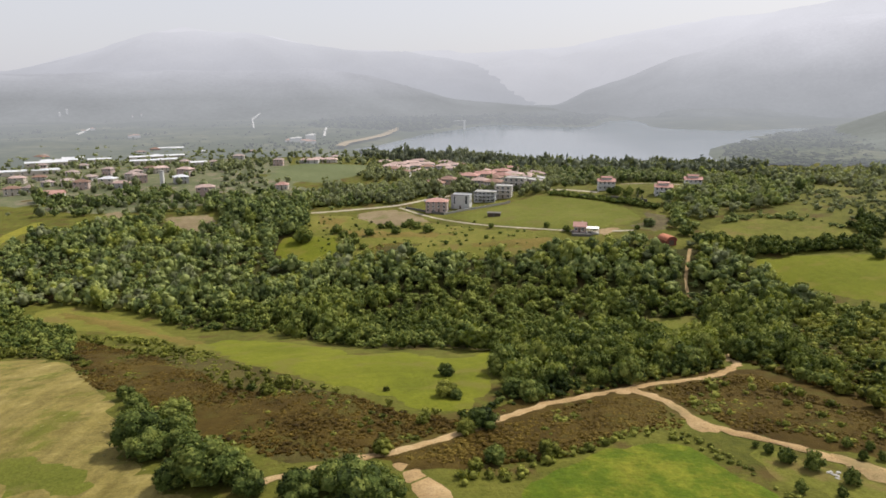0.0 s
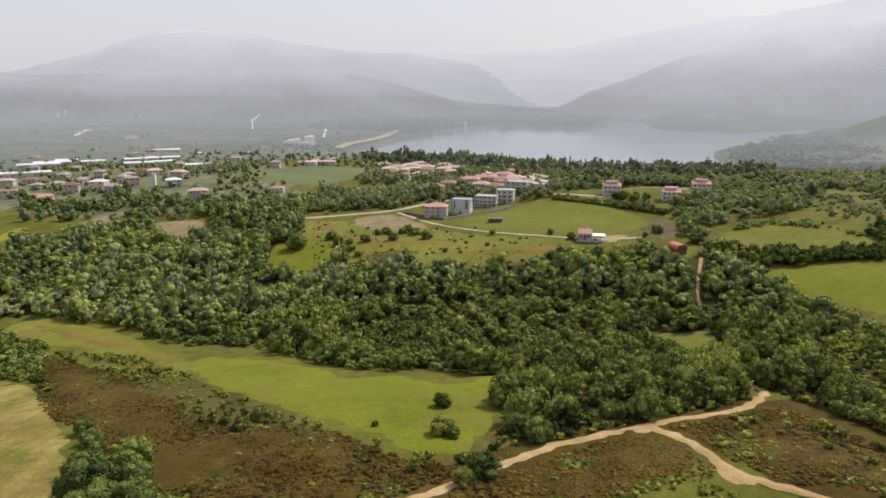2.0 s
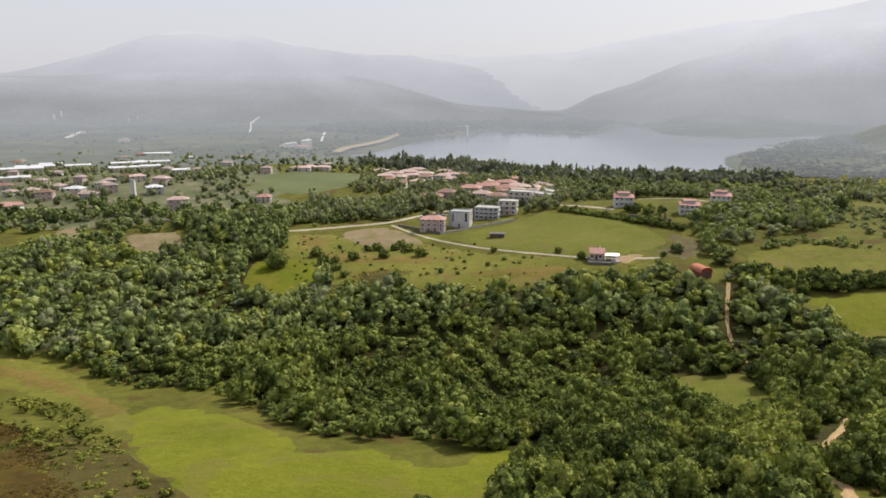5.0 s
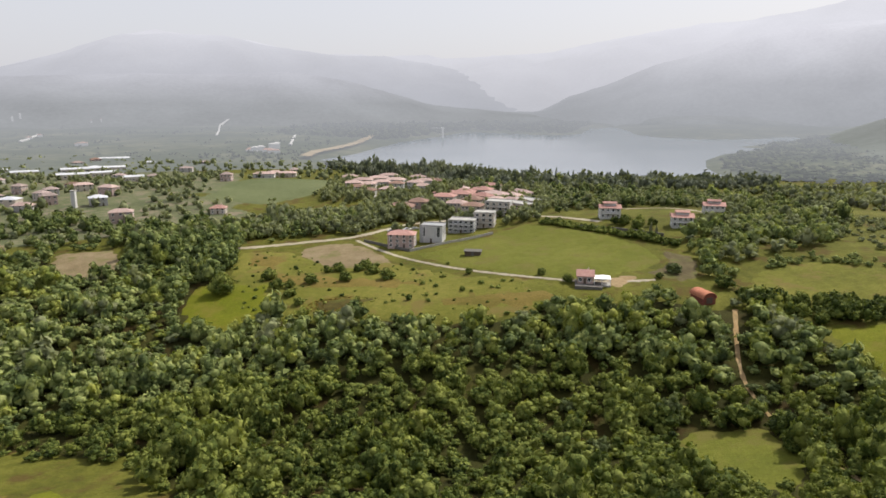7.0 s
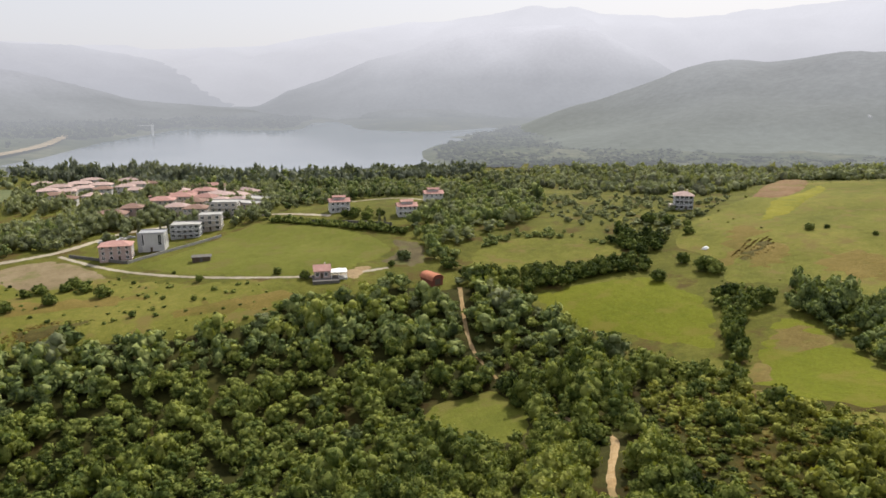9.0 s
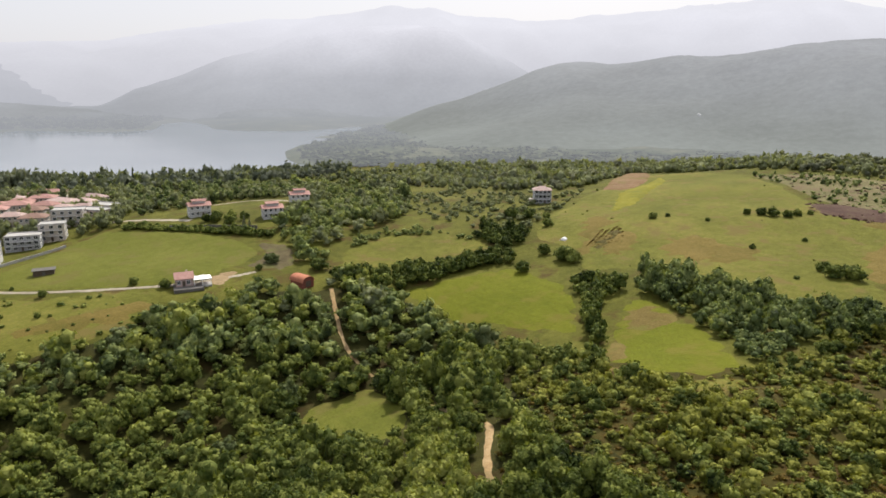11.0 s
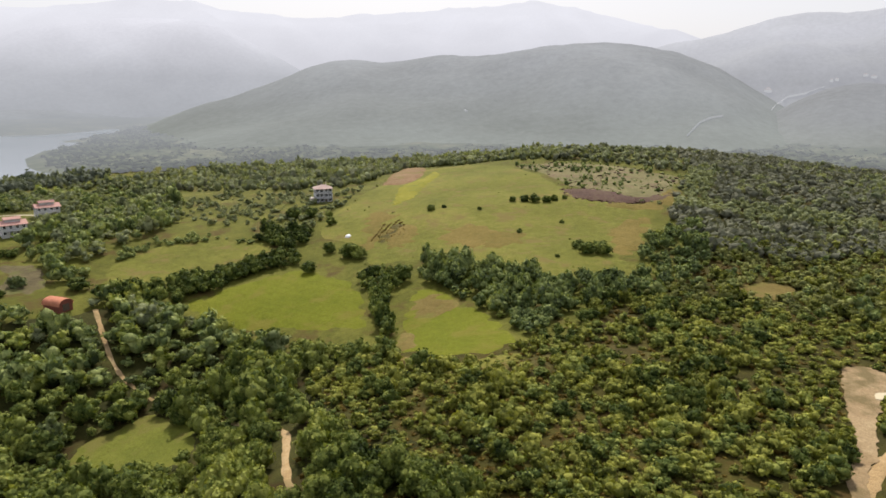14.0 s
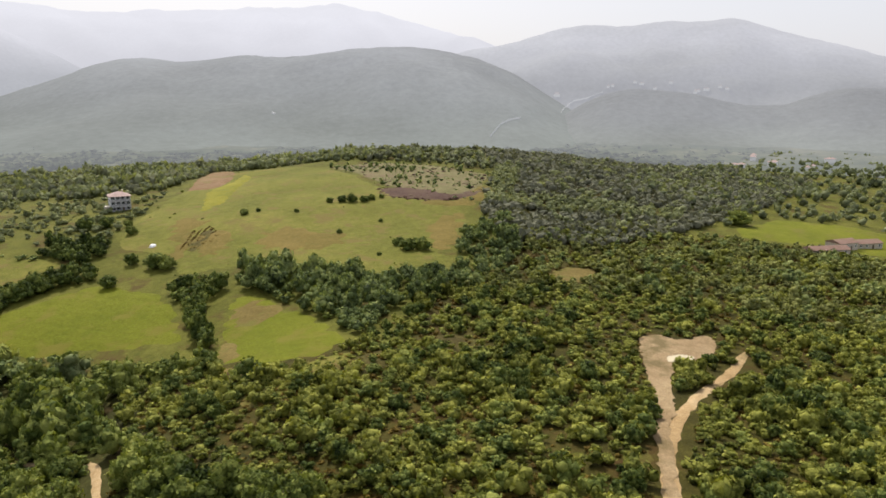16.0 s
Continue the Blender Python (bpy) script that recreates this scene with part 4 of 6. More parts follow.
NEAR = [crown_shape(10 + k, 5 + k % 5, 125, 0.070) for k in range(10)]
MID = [crown_shape(30 + k, 4 + k % 2, 46, 0.110) for k in range(6)]
FAR = [crown_shape(50 + k, 2, 10, 0.17) for k in range(5)]
DOT = [crown_shape(60 + k, 1, 9, 0.2) for k in range(6)]
PINE_MID = [crown_shape(70 + k, 4, 40, 0.12, "pine") for k in range(3)]
SHRUB = [crown_shape(100 + k, 3 + k % 3, 52, 0.101) for k in range(7)]
TUFT = [crown_shape(90 + k, 1, 14, 0.18) for k in range(6)]


def scatter(poly, spacing, seed, keep_off=(), off_ways=(), thin=0.0, thin_scale=30.0):
    """Places in an area, about so far apart, kept off other areas and off ways (line, metres); thin: share lost in patches."""
    rng = np.random.default_rng(seed)
    xs, ys = [p[0] for p in poly], [p[1] for p in poly]
    gx, gy = np.meshgrid(np.arange(min(xs), max(xs), spacing), np.arange(min(ys), max(ys), spacing))
    gx = gx.ravel() + rng.uniform(-0.48, 0.48, gx.size) * spacing
    gy = gy.ravel() + rng.uniform(-0.48, 0.48, gy.size) * spacing
    ok = inside(gx, gy, poly)
    for other in keep_off:
        ok &= ~inside(gx, gy, other)
    for line, d in off_ways:
        ok &= away(gx, gy, line) > d
    if thin:
        g = np.array([noise.noise(Vector((x / thin_scale, y / thin_scale, seed))) for x, y in zip(gx, gy)])
        ok &= (g * 0.9 + rng.uniform(-0.5, 0.5, gx.size)) > (thin - 0.5) * 1.3
    return np.c_[gx[ok], gy[ok]]


def planted(name, pts, shapes, wide, high, mat, label, seed, category="trees", sink=0.12):
    """Many trees or bushes joined as stuff: widths and heights lie between the given bounds."""
    if not len(pts):
        return
    rng = np.random.default_rng(seed)
    z = land(pts[:, 0], pts[:, 1])
    pick = rng.integers(0, len(shapes), len(pts))
    s = rng.beta(1.3, 2.2, len(pts))
    w = wide[0] + (wide[1] - wide[0]) * s
    h = high[0] + (high[1] - high[0]) * np.clip(s + rng.normal(0, 0.15, len(pts)), 0, 1)
    stand = np.array([1 + 0.75 * noise.noise(Vector((u / 17, v / 17, 7.7))) + 0.25 * noise.noise(Vector((u / 55, v / 55, 2.2))) for u, v in pts])
    w, h = w * (0.55 + 0.45 * stand), h * stand
    a = rng.uniform(0, 6.28, len(pts))
    vs, fs, n = [], [], 0
    for k, (sv, sf) in enumerate(shapes):
        m = np.where(pick == k)[0]
        if not len(m):
            continue
        c, sn = np.cos(a[m])[:, None], np.sin(a[m])[:, None]
        x = (sv[None, :, 0] * c - sv[None, :, 1] * sn) * w[m][:, None] + pts[m, 0][:, None]
        y = (sv[None, :, 0] * sn + sv[None, :, 1] * c) * w[m][:, None] + pts[m, 1][:, None]
        zz = (sv[None, :, 2] - sink) * h[m][:, None] + z[m][:, None]
        vs.append(np.stack([x, y, zz], -1).reshape(-1, 3))
        fs.append((sf[None] + (np.arange(len(m)) * len(sv))[:, None, None]).reshape(-1, 3) + n)
        n += len(m) * len(sv)
    ob = tri_object(name, np.concatenate(vs), np.concatenate(fs), mat)
    return tagged(ob, label, category, kind="stuff")


# trees that can be told apart: trunk and crown of their own
def trunk_mesh(seed):
    rng = np.random.default_rng(seed)
    verts, faces = [], []

    def limb(a, b, ra, rb):
        a, b = Vector(a), Vector(b)
        q = (b - a).to_track_quat("Z", "Y")
        n = len(verts)
        for p, r in ((a, ra), (a.lerp(b, 0.5) + Vector((rng.normal(0, 0.02), rng.normal(0, 0.02), 0)), (ra + rb) / 2), (b, rb)):
            for k in range(6):
                verts.append(tuple(p + q @ Vector((r * math.cos(k * 1.0472), r * math.sin(k * 1.0472), 0))))
        for ring in (0, 6):
            for k in range(6):
                faces.append((n + ring + k, n + ring + (k + 1) % 6, n + ring + 6 + (k + 1) % 6, n + ring + 6 + k))
    limb((0, 0, -0.05), (0, 0, 0.42), 0.042, 0.026)
    for k in range(4):
        g = k * 1.57 + rng.uniform(0, 1)
        limb((0, 0, 0.26 + 0.05 * k), (0.24 * math.cos(g), 0.24 * math.sin(g), 0.5 + 0.06 * k), 0.02, 0.008)
    me = bpy.data.meshes.new("trunk")
    me.from_pydata(verts, [], faces)
    me.materials.append(BARK)
    return me


TRUNKS = [trunk_mesh(k) for k in range(3)]


def crown_mesh(shape, mat):
    me = bpy.data.meshes.new("crown")
    me.from_pydata(shape[0].tolist(), [], shape[1].tolist())
    me.materials.append(mat)
    return me


FULL = [crown_shape(110 + k, 12, 400, 0.052) for k in range(6)]
CROWNS = {m: [crown_mesh(s, m) for s in FULL] for m in (LEAF, LEAF_LIGHT, LEAF_SCRUB, SILVER)}
CLOSE = [crown_shape(150 + k, 16, 1250, 0.030) for k in range(5)]
CLOSE_CROWNS = {m: [crown_mesh(s, m) for s in CLOSE] for m in (LEAF, LEAF_SCRUB)}
CROWNS[NEEDLES] = [crown_mesh(crown_shape(130 + k, 6, 260, 0.06, "pine"), NEEDLES) for k in range(3)]


def tree(x, y, wide, high, mat, label, group, rng, name="tree", category="tree", crowns=CROWNS):
    base = new(name)
    base.empty_display_size = 0.5
    base.matrix_basis = Matrix.Translation((x, y, z_at(x, y) - 0.05 * high)) @ Matrix.Rotation(rng.uniform(0, 6.28), 4, "Z") @ Matrix.Diagonal((wide, wide, high, 1))
    shared_part("trunk", TRUNKS[int(rng.integers(3))], base, Matrix.Identity(4))
    shared_part("crown", crowns[mat][int(rng.integers(len(crowns[mat])))], base, Matrix.Translation((0, 0, -0.15)))
    return tagged(base, label, category, group)


LIGHT_SCRUB = [(116, 176), (150, 150), (150, 80), (78, 76), (84, 112), (90, 136), (100, 158)]
WAYS = [([(105, 283), (107, 270)], 8.5), ([(62, 292), (74, 291)], 11.5), (TRACK_A[:13], 2.6), (TRACK_A[13:], 1.2), (TRACK_B, 3.2), (TRACK_D[:4], 2.6), (TRACK_D[9:], 2.4), (TRACK_E, 3.4), (ROAD_B, 4.0)]
rng = np.random.default_rng(5)
pts = scatter(WOOD_MAIN, 4.4, 1, [CLEARING, FIELD_B, MEADOW_C, HEATH_E, GRASS_M, PAT_W2, PASTURE_W, LIGHT_SCRUB, HEATH_W, PLOT_W, PLOT_W2], WAYS)
near = (pts[:, 0] > 12) & (pts[:, 0] < 92) & (pts[:, 1] > 88) & (pts[:, 1] < 172)
single = pts[near]
for k, (x, y) in enumerate(single[:300]):
    w = 2.8 + 6.4 * rng.beta(1.2, 2.4)
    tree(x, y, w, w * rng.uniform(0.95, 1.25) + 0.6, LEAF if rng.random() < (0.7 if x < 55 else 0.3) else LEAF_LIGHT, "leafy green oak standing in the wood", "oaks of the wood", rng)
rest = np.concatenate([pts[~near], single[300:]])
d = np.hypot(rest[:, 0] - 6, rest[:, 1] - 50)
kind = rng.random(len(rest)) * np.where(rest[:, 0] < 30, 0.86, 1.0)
# From 205 m out the oaks take the haze-lightened leaf copy.
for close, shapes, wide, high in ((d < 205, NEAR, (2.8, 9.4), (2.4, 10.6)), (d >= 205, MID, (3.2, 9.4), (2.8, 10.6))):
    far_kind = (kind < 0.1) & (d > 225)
    planted("woodland", rest[close & far_kind], shapes, wide, high, LEAF_FAR, "trees in the oak wood with haze-greyed leaves", 94)
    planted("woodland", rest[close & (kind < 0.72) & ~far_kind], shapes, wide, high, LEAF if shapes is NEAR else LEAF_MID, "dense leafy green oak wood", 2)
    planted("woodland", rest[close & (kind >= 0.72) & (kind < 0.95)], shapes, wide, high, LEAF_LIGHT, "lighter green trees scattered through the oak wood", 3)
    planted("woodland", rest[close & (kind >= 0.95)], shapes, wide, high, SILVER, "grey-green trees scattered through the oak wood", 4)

TOWN_CORE = [(16, 486), (40, 575), (100, 575), (84, 470), (75, 432), (47, 428), (36, 434), (28, 471)]
# scrub on the slope
keep = [BROWN_S, FIELD_C, FIELD_B, SAND_, BROWN_R, FIELD_R, KNOLL, CLEARING, WOOD_MAIN, LIGHT_SCRUB]
s0 = scatter(LIGHT_SCRUB, 2.9, 71, [FIELD_B, FIELD_C, CLEARING, HEATH_E], WAYS, 0.08, 14)
s1 = scatter(SCRUB_E, 2.9, 4, keep, WAYS, 0.16, 14)
s2 = scatter(SCRUB_E2, 3.1, 5, keep + [SCRUB_E, BELT_B], WAYS, 0.24, 16)
sc = np.concatenate([s0, s1, s2])
d = np.hypot(sc[:, 0] - 6, sc[:, 1] - 60)
mix = rng.random(len(sc))
lot = (d < 210)
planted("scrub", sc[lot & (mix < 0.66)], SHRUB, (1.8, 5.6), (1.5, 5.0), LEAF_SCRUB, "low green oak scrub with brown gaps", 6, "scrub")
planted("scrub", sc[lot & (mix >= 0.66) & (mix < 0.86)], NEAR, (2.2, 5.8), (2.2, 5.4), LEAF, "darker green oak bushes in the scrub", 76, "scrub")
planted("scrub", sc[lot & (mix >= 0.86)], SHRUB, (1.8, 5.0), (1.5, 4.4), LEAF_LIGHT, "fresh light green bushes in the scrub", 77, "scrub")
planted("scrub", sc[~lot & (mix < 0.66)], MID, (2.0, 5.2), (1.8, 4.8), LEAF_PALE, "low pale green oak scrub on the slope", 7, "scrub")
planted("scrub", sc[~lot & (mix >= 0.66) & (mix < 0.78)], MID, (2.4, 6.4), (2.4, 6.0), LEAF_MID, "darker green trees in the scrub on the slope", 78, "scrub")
planted("scrub", sc[~lot & (mix >= 0.78)], MID, (2.2, 6.0), (2.0, 5.2), LEAF_SCRUB, "yellowish green bushes in the scrub on the slope", 98, "scrub")
for poly, seed in ((LIGHT_SCRUB, 79), (SCRUB_E, 80), (SCRUB_E2, 81)):
    planted("undergrowth", scatter(poly, 2.8, seed, keep[1:-2] + ([SCRUB_E] if seed == 81 else []), WAYS, 0.3, 9), TUFT, (1.0, 2.4), (0.5, 1.3), HEATHER, "low brown undergrowth between the bushes", seed, "undergrowth")
cover("heath", LIGHT_SCRUB, UNDERGROWTH, "low green and brown undergrowth of the scrub", "heath", 0.14, 6.0)
cover("heath", SCRUB_E, UNDERGROWTH, "brown and green litter under the scrub", "heath", 0.06, 8.0)
cover("heath", SCRUB_E2, UNDERGROWTH, "brown and green litter under the scrub", "heath", 0.03, 8.0)
for poly, seed, wide, high in ((BELT_A, 8, (3.4, 7.6), (3.2, 8.0)), (BELT_C, 9, (3.6, 8.0), (4.5, 10.0)), (BELT_D, 10, (3.4, 7.6), (4.0, 9.0))):
    planted("hedgerow", scatter(poly, 3.6, seed, [FIELD_B, FIELD_A]), NEAR, wide, high, LEAF, "dark green hedgerow of oaks", seed, "hedge")
bb = scatter(BELT_B, 4.0, 11, [FIELD_C], (), 0.04, 14)
bm_ = rng.random(len(bb))
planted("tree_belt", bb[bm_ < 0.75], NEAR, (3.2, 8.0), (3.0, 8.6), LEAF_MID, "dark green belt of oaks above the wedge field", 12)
planted("tree_belt", bb[bm_ >= 0.75], SHRUB, (2.2, 5.0), (1.6, 4.2), LEAF_LIGHT, "light green bushes in the belt of oaks", 82)
wh = scatter(WOOD_HOUSES, 5.6, 13, [], [([(166, 412), (158, 396)], 10), ([(135, 377), (131, 366)], 9), ([(108, 408), (104, 398)], 9)], 0.2, 26)
wm = rng.random(len(wh))
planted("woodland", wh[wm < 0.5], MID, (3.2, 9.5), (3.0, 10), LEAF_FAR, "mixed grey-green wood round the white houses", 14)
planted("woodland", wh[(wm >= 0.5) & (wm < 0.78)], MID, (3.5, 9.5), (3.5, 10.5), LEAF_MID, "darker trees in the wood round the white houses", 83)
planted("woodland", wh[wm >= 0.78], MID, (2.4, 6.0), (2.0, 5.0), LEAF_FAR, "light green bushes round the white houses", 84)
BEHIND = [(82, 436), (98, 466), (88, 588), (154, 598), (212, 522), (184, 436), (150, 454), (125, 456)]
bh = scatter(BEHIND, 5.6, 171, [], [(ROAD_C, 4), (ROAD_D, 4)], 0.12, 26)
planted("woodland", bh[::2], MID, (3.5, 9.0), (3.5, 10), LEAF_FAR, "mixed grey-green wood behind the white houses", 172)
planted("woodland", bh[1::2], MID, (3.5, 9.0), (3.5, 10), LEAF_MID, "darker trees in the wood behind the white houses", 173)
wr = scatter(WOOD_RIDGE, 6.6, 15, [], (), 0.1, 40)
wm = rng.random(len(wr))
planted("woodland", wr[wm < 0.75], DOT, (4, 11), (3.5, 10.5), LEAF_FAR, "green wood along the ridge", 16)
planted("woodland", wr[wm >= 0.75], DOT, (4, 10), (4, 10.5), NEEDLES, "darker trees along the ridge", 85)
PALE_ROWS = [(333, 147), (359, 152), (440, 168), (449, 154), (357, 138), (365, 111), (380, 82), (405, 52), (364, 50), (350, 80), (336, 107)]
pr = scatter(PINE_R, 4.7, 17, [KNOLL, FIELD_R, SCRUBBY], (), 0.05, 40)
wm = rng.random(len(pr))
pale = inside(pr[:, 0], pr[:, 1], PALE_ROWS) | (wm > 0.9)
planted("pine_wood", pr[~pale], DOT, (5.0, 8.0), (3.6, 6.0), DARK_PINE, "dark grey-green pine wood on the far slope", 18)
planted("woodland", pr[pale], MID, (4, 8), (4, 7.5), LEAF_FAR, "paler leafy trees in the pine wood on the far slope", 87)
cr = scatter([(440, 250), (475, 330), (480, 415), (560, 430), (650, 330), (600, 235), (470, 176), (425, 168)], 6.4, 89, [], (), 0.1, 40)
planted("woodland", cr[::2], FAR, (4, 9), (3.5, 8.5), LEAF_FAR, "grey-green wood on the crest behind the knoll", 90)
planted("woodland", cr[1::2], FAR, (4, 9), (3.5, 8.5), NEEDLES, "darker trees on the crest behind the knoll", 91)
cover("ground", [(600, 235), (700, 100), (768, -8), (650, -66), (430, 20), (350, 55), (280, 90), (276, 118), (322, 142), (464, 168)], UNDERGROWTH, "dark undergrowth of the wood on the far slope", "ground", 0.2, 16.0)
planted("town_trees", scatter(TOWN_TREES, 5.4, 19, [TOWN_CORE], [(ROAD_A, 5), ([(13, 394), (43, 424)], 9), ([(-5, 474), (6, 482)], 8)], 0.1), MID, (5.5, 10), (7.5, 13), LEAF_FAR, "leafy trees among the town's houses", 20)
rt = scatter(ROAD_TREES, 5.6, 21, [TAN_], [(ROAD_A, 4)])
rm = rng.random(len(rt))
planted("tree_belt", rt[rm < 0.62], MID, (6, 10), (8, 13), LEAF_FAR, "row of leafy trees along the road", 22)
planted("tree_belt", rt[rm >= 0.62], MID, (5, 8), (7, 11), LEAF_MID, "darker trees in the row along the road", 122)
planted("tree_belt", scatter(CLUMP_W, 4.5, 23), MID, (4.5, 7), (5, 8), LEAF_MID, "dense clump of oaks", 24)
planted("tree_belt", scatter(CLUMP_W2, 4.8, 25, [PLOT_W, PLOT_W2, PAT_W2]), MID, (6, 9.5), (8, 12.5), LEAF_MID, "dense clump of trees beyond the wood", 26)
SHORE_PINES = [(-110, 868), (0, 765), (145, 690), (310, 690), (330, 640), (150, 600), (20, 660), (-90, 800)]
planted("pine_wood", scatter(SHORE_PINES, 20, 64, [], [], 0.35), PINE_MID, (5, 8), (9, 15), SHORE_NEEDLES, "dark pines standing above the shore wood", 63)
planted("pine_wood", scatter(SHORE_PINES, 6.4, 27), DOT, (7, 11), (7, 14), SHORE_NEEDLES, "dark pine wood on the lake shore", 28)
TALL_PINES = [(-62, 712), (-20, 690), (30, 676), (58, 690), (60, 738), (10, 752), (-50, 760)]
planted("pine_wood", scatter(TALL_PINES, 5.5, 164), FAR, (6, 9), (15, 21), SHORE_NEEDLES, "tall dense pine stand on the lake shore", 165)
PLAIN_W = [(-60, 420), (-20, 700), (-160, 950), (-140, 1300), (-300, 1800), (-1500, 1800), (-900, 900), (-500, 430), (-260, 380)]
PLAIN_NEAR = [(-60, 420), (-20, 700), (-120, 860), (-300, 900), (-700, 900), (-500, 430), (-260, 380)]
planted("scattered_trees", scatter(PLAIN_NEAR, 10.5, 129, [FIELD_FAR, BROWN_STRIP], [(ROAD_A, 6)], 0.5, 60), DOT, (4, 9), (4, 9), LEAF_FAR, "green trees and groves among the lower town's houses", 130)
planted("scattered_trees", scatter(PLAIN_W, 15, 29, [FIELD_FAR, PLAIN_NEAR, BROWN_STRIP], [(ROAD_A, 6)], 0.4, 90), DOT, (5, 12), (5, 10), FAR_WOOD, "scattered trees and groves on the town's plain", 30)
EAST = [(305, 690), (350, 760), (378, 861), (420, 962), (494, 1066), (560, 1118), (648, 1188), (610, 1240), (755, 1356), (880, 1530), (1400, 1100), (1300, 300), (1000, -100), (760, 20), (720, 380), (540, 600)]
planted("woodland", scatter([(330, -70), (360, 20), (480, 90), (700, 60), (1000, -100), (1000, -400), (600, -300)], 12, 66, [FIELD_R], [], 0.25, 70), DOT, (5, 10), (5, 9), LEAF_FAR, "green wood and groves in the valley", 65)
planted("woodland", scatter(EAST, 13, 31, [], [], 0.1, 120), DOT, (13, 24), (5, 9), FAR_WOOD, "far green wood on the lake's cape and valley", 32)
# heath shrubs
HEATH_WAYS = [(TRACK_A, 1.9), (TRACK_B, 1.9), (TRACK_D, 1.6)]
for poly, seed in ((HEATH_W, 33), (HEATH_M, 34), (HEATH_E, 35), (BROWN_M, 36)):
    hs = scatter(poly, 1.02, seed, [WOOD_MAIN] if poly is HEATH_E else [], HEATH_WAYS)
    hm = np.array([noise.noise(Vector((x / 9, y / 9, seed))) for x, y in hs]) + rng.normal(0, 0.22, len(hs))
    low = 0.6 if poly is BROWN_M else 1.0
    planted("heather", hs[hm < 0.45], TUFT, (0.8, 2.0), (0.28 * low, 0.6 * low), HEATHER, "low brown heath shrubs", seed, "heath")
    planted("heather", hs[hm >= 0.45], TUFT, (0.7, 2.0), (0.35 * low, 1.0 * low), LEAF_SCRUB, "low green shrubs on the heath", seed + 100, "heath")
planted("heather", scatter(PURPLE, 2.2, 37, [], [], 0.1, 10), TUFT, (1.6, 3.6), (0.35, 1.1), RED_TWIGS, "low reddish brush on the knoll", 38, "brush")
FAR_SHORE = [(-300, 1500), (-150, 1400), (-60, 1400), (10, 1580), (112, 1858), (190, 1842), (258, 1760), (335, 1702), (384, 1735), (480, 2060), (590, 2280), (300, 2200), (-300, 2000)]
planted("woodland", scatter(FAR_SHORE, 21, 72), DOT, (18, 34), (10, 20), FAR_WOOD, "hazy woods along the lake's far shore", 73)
UPPER_TOWN = [(-70, 540), (-60, 670), (30, 690), (30, 600), (110, 600), (110, 480), (60, 440), (20, 450), (-30, 480)]
planted("town_trees", scatter(UPPER_TOWN, 6.4, 74, [TOWN_CORE], [([(20, 540), (60, 552)], 9), ([(60, 535), (82, 560)], 8), ([(-41, 620), (-14, 624)], 7), ([(-31, 545), (-17, 557)], 6)], 0.35, 25), MID, (4, 7), (5, 9), LEAF_FAR, "garden trees between the town's houses", 75)
planted("town_trees", scatter(TOWN_CORE, 7.0, 92, [], [], 0.2, 20), MID, (3.5, 6.5), (5, 9), LEAF_FAR, "garden trees between the red roofs", 93)
for poly, seed in ((LIGHT_SCRUB, 95), (SCRUB_E, 96), ([(92, 24), (88, 60), (150, 62), (230, 60), (230, 0)], 97)):
    planted("undergrowth", scatter(poly, 3.2, seed, [SAND_, FIELD_C, FIELD_B, HEATH_E], WAYS, 0.3, 11), TUFT, (1.0, 2.6), (0.6, 1.5), LEAF_SCRUB, "low green undergrowth between the bushes", seed, "undergrowth")
cover("heath", [(86, 18), (86, 62), (112, 62), (170, 66), (236, 60), (246, 0), (150, 0)], UNDERGROWTH, "brown and green litter beside the sandy track", "heath", 0.05, 7.0)
SE_EDGE = [(86, 28), (86, 54), (104, 54), (124, 51), (142, 44), (160, 36), (150, 16)]
planted("scrub", scatter(SE_EDGE, 2.5, 99, [], [(TRACK_E, 2.6)], 0.12, 8), SHRUB, (1.3, 3.6), (1.0, 3.0), LEAF_SCRUB, "low green oak scrub beside the sandy track", 101, "scrub")
FIELD_A_EDGE = [(142, 318), (166, 325), (189, 313), (198, 285), (192, 282), (185, 304), (164, 316), (146, 313)]
planted("hedgerow", scatter(FIELD_A_EDGE, 3.0, 102, [], [], 0.3, 12), MID, (1.8, 5.0), (1.5, 4.6), LEAF_MID, "broken hedge round the oval pasture", 103, "hedge")


# ---------------------------------------------------------------- single trees and bushes
rng = np.random.default_rng(17)
OAKS = [(-64, 102, 4.1), (-49, 76, 9.5), (-46, 71, 6.0), (-48, 88, 6.4), (-54, 84, 6.0), (-33, 62, 10.5), (-41, 73, 6.5), (-29, 62, 5.4), (-37, 67, 7.0), (-44, 79, 6.5), (-57, 92, 5.0), (-60, 97, 4.2), (-38, 62, 6.0), (-26, 58, 5.0), (-13, 62, 4.6), (-19, 56, 6.0), (-9, 59, 4.5), (-11, 53, 9.0), (-15, 58, 6.0), (-7, 54, 5.5),
        (7, 79, 5.4), (17, 92, 5.5), (14, 95, 5.0), (70, 218, 10.0), (97, 208, 8.0), (94, 198, 7.2), (94, 187, 8.0), (88, 160, 6.8)]
for x, y, w in OAKS:
    tree(x, y, w, w * rng.uniform(0.85, 1.0), LEAF, "full round green oak at the edge of a field", "field oaks", rng, crowns=CLOSE_CROWNS if y < 130 else CROWNS)
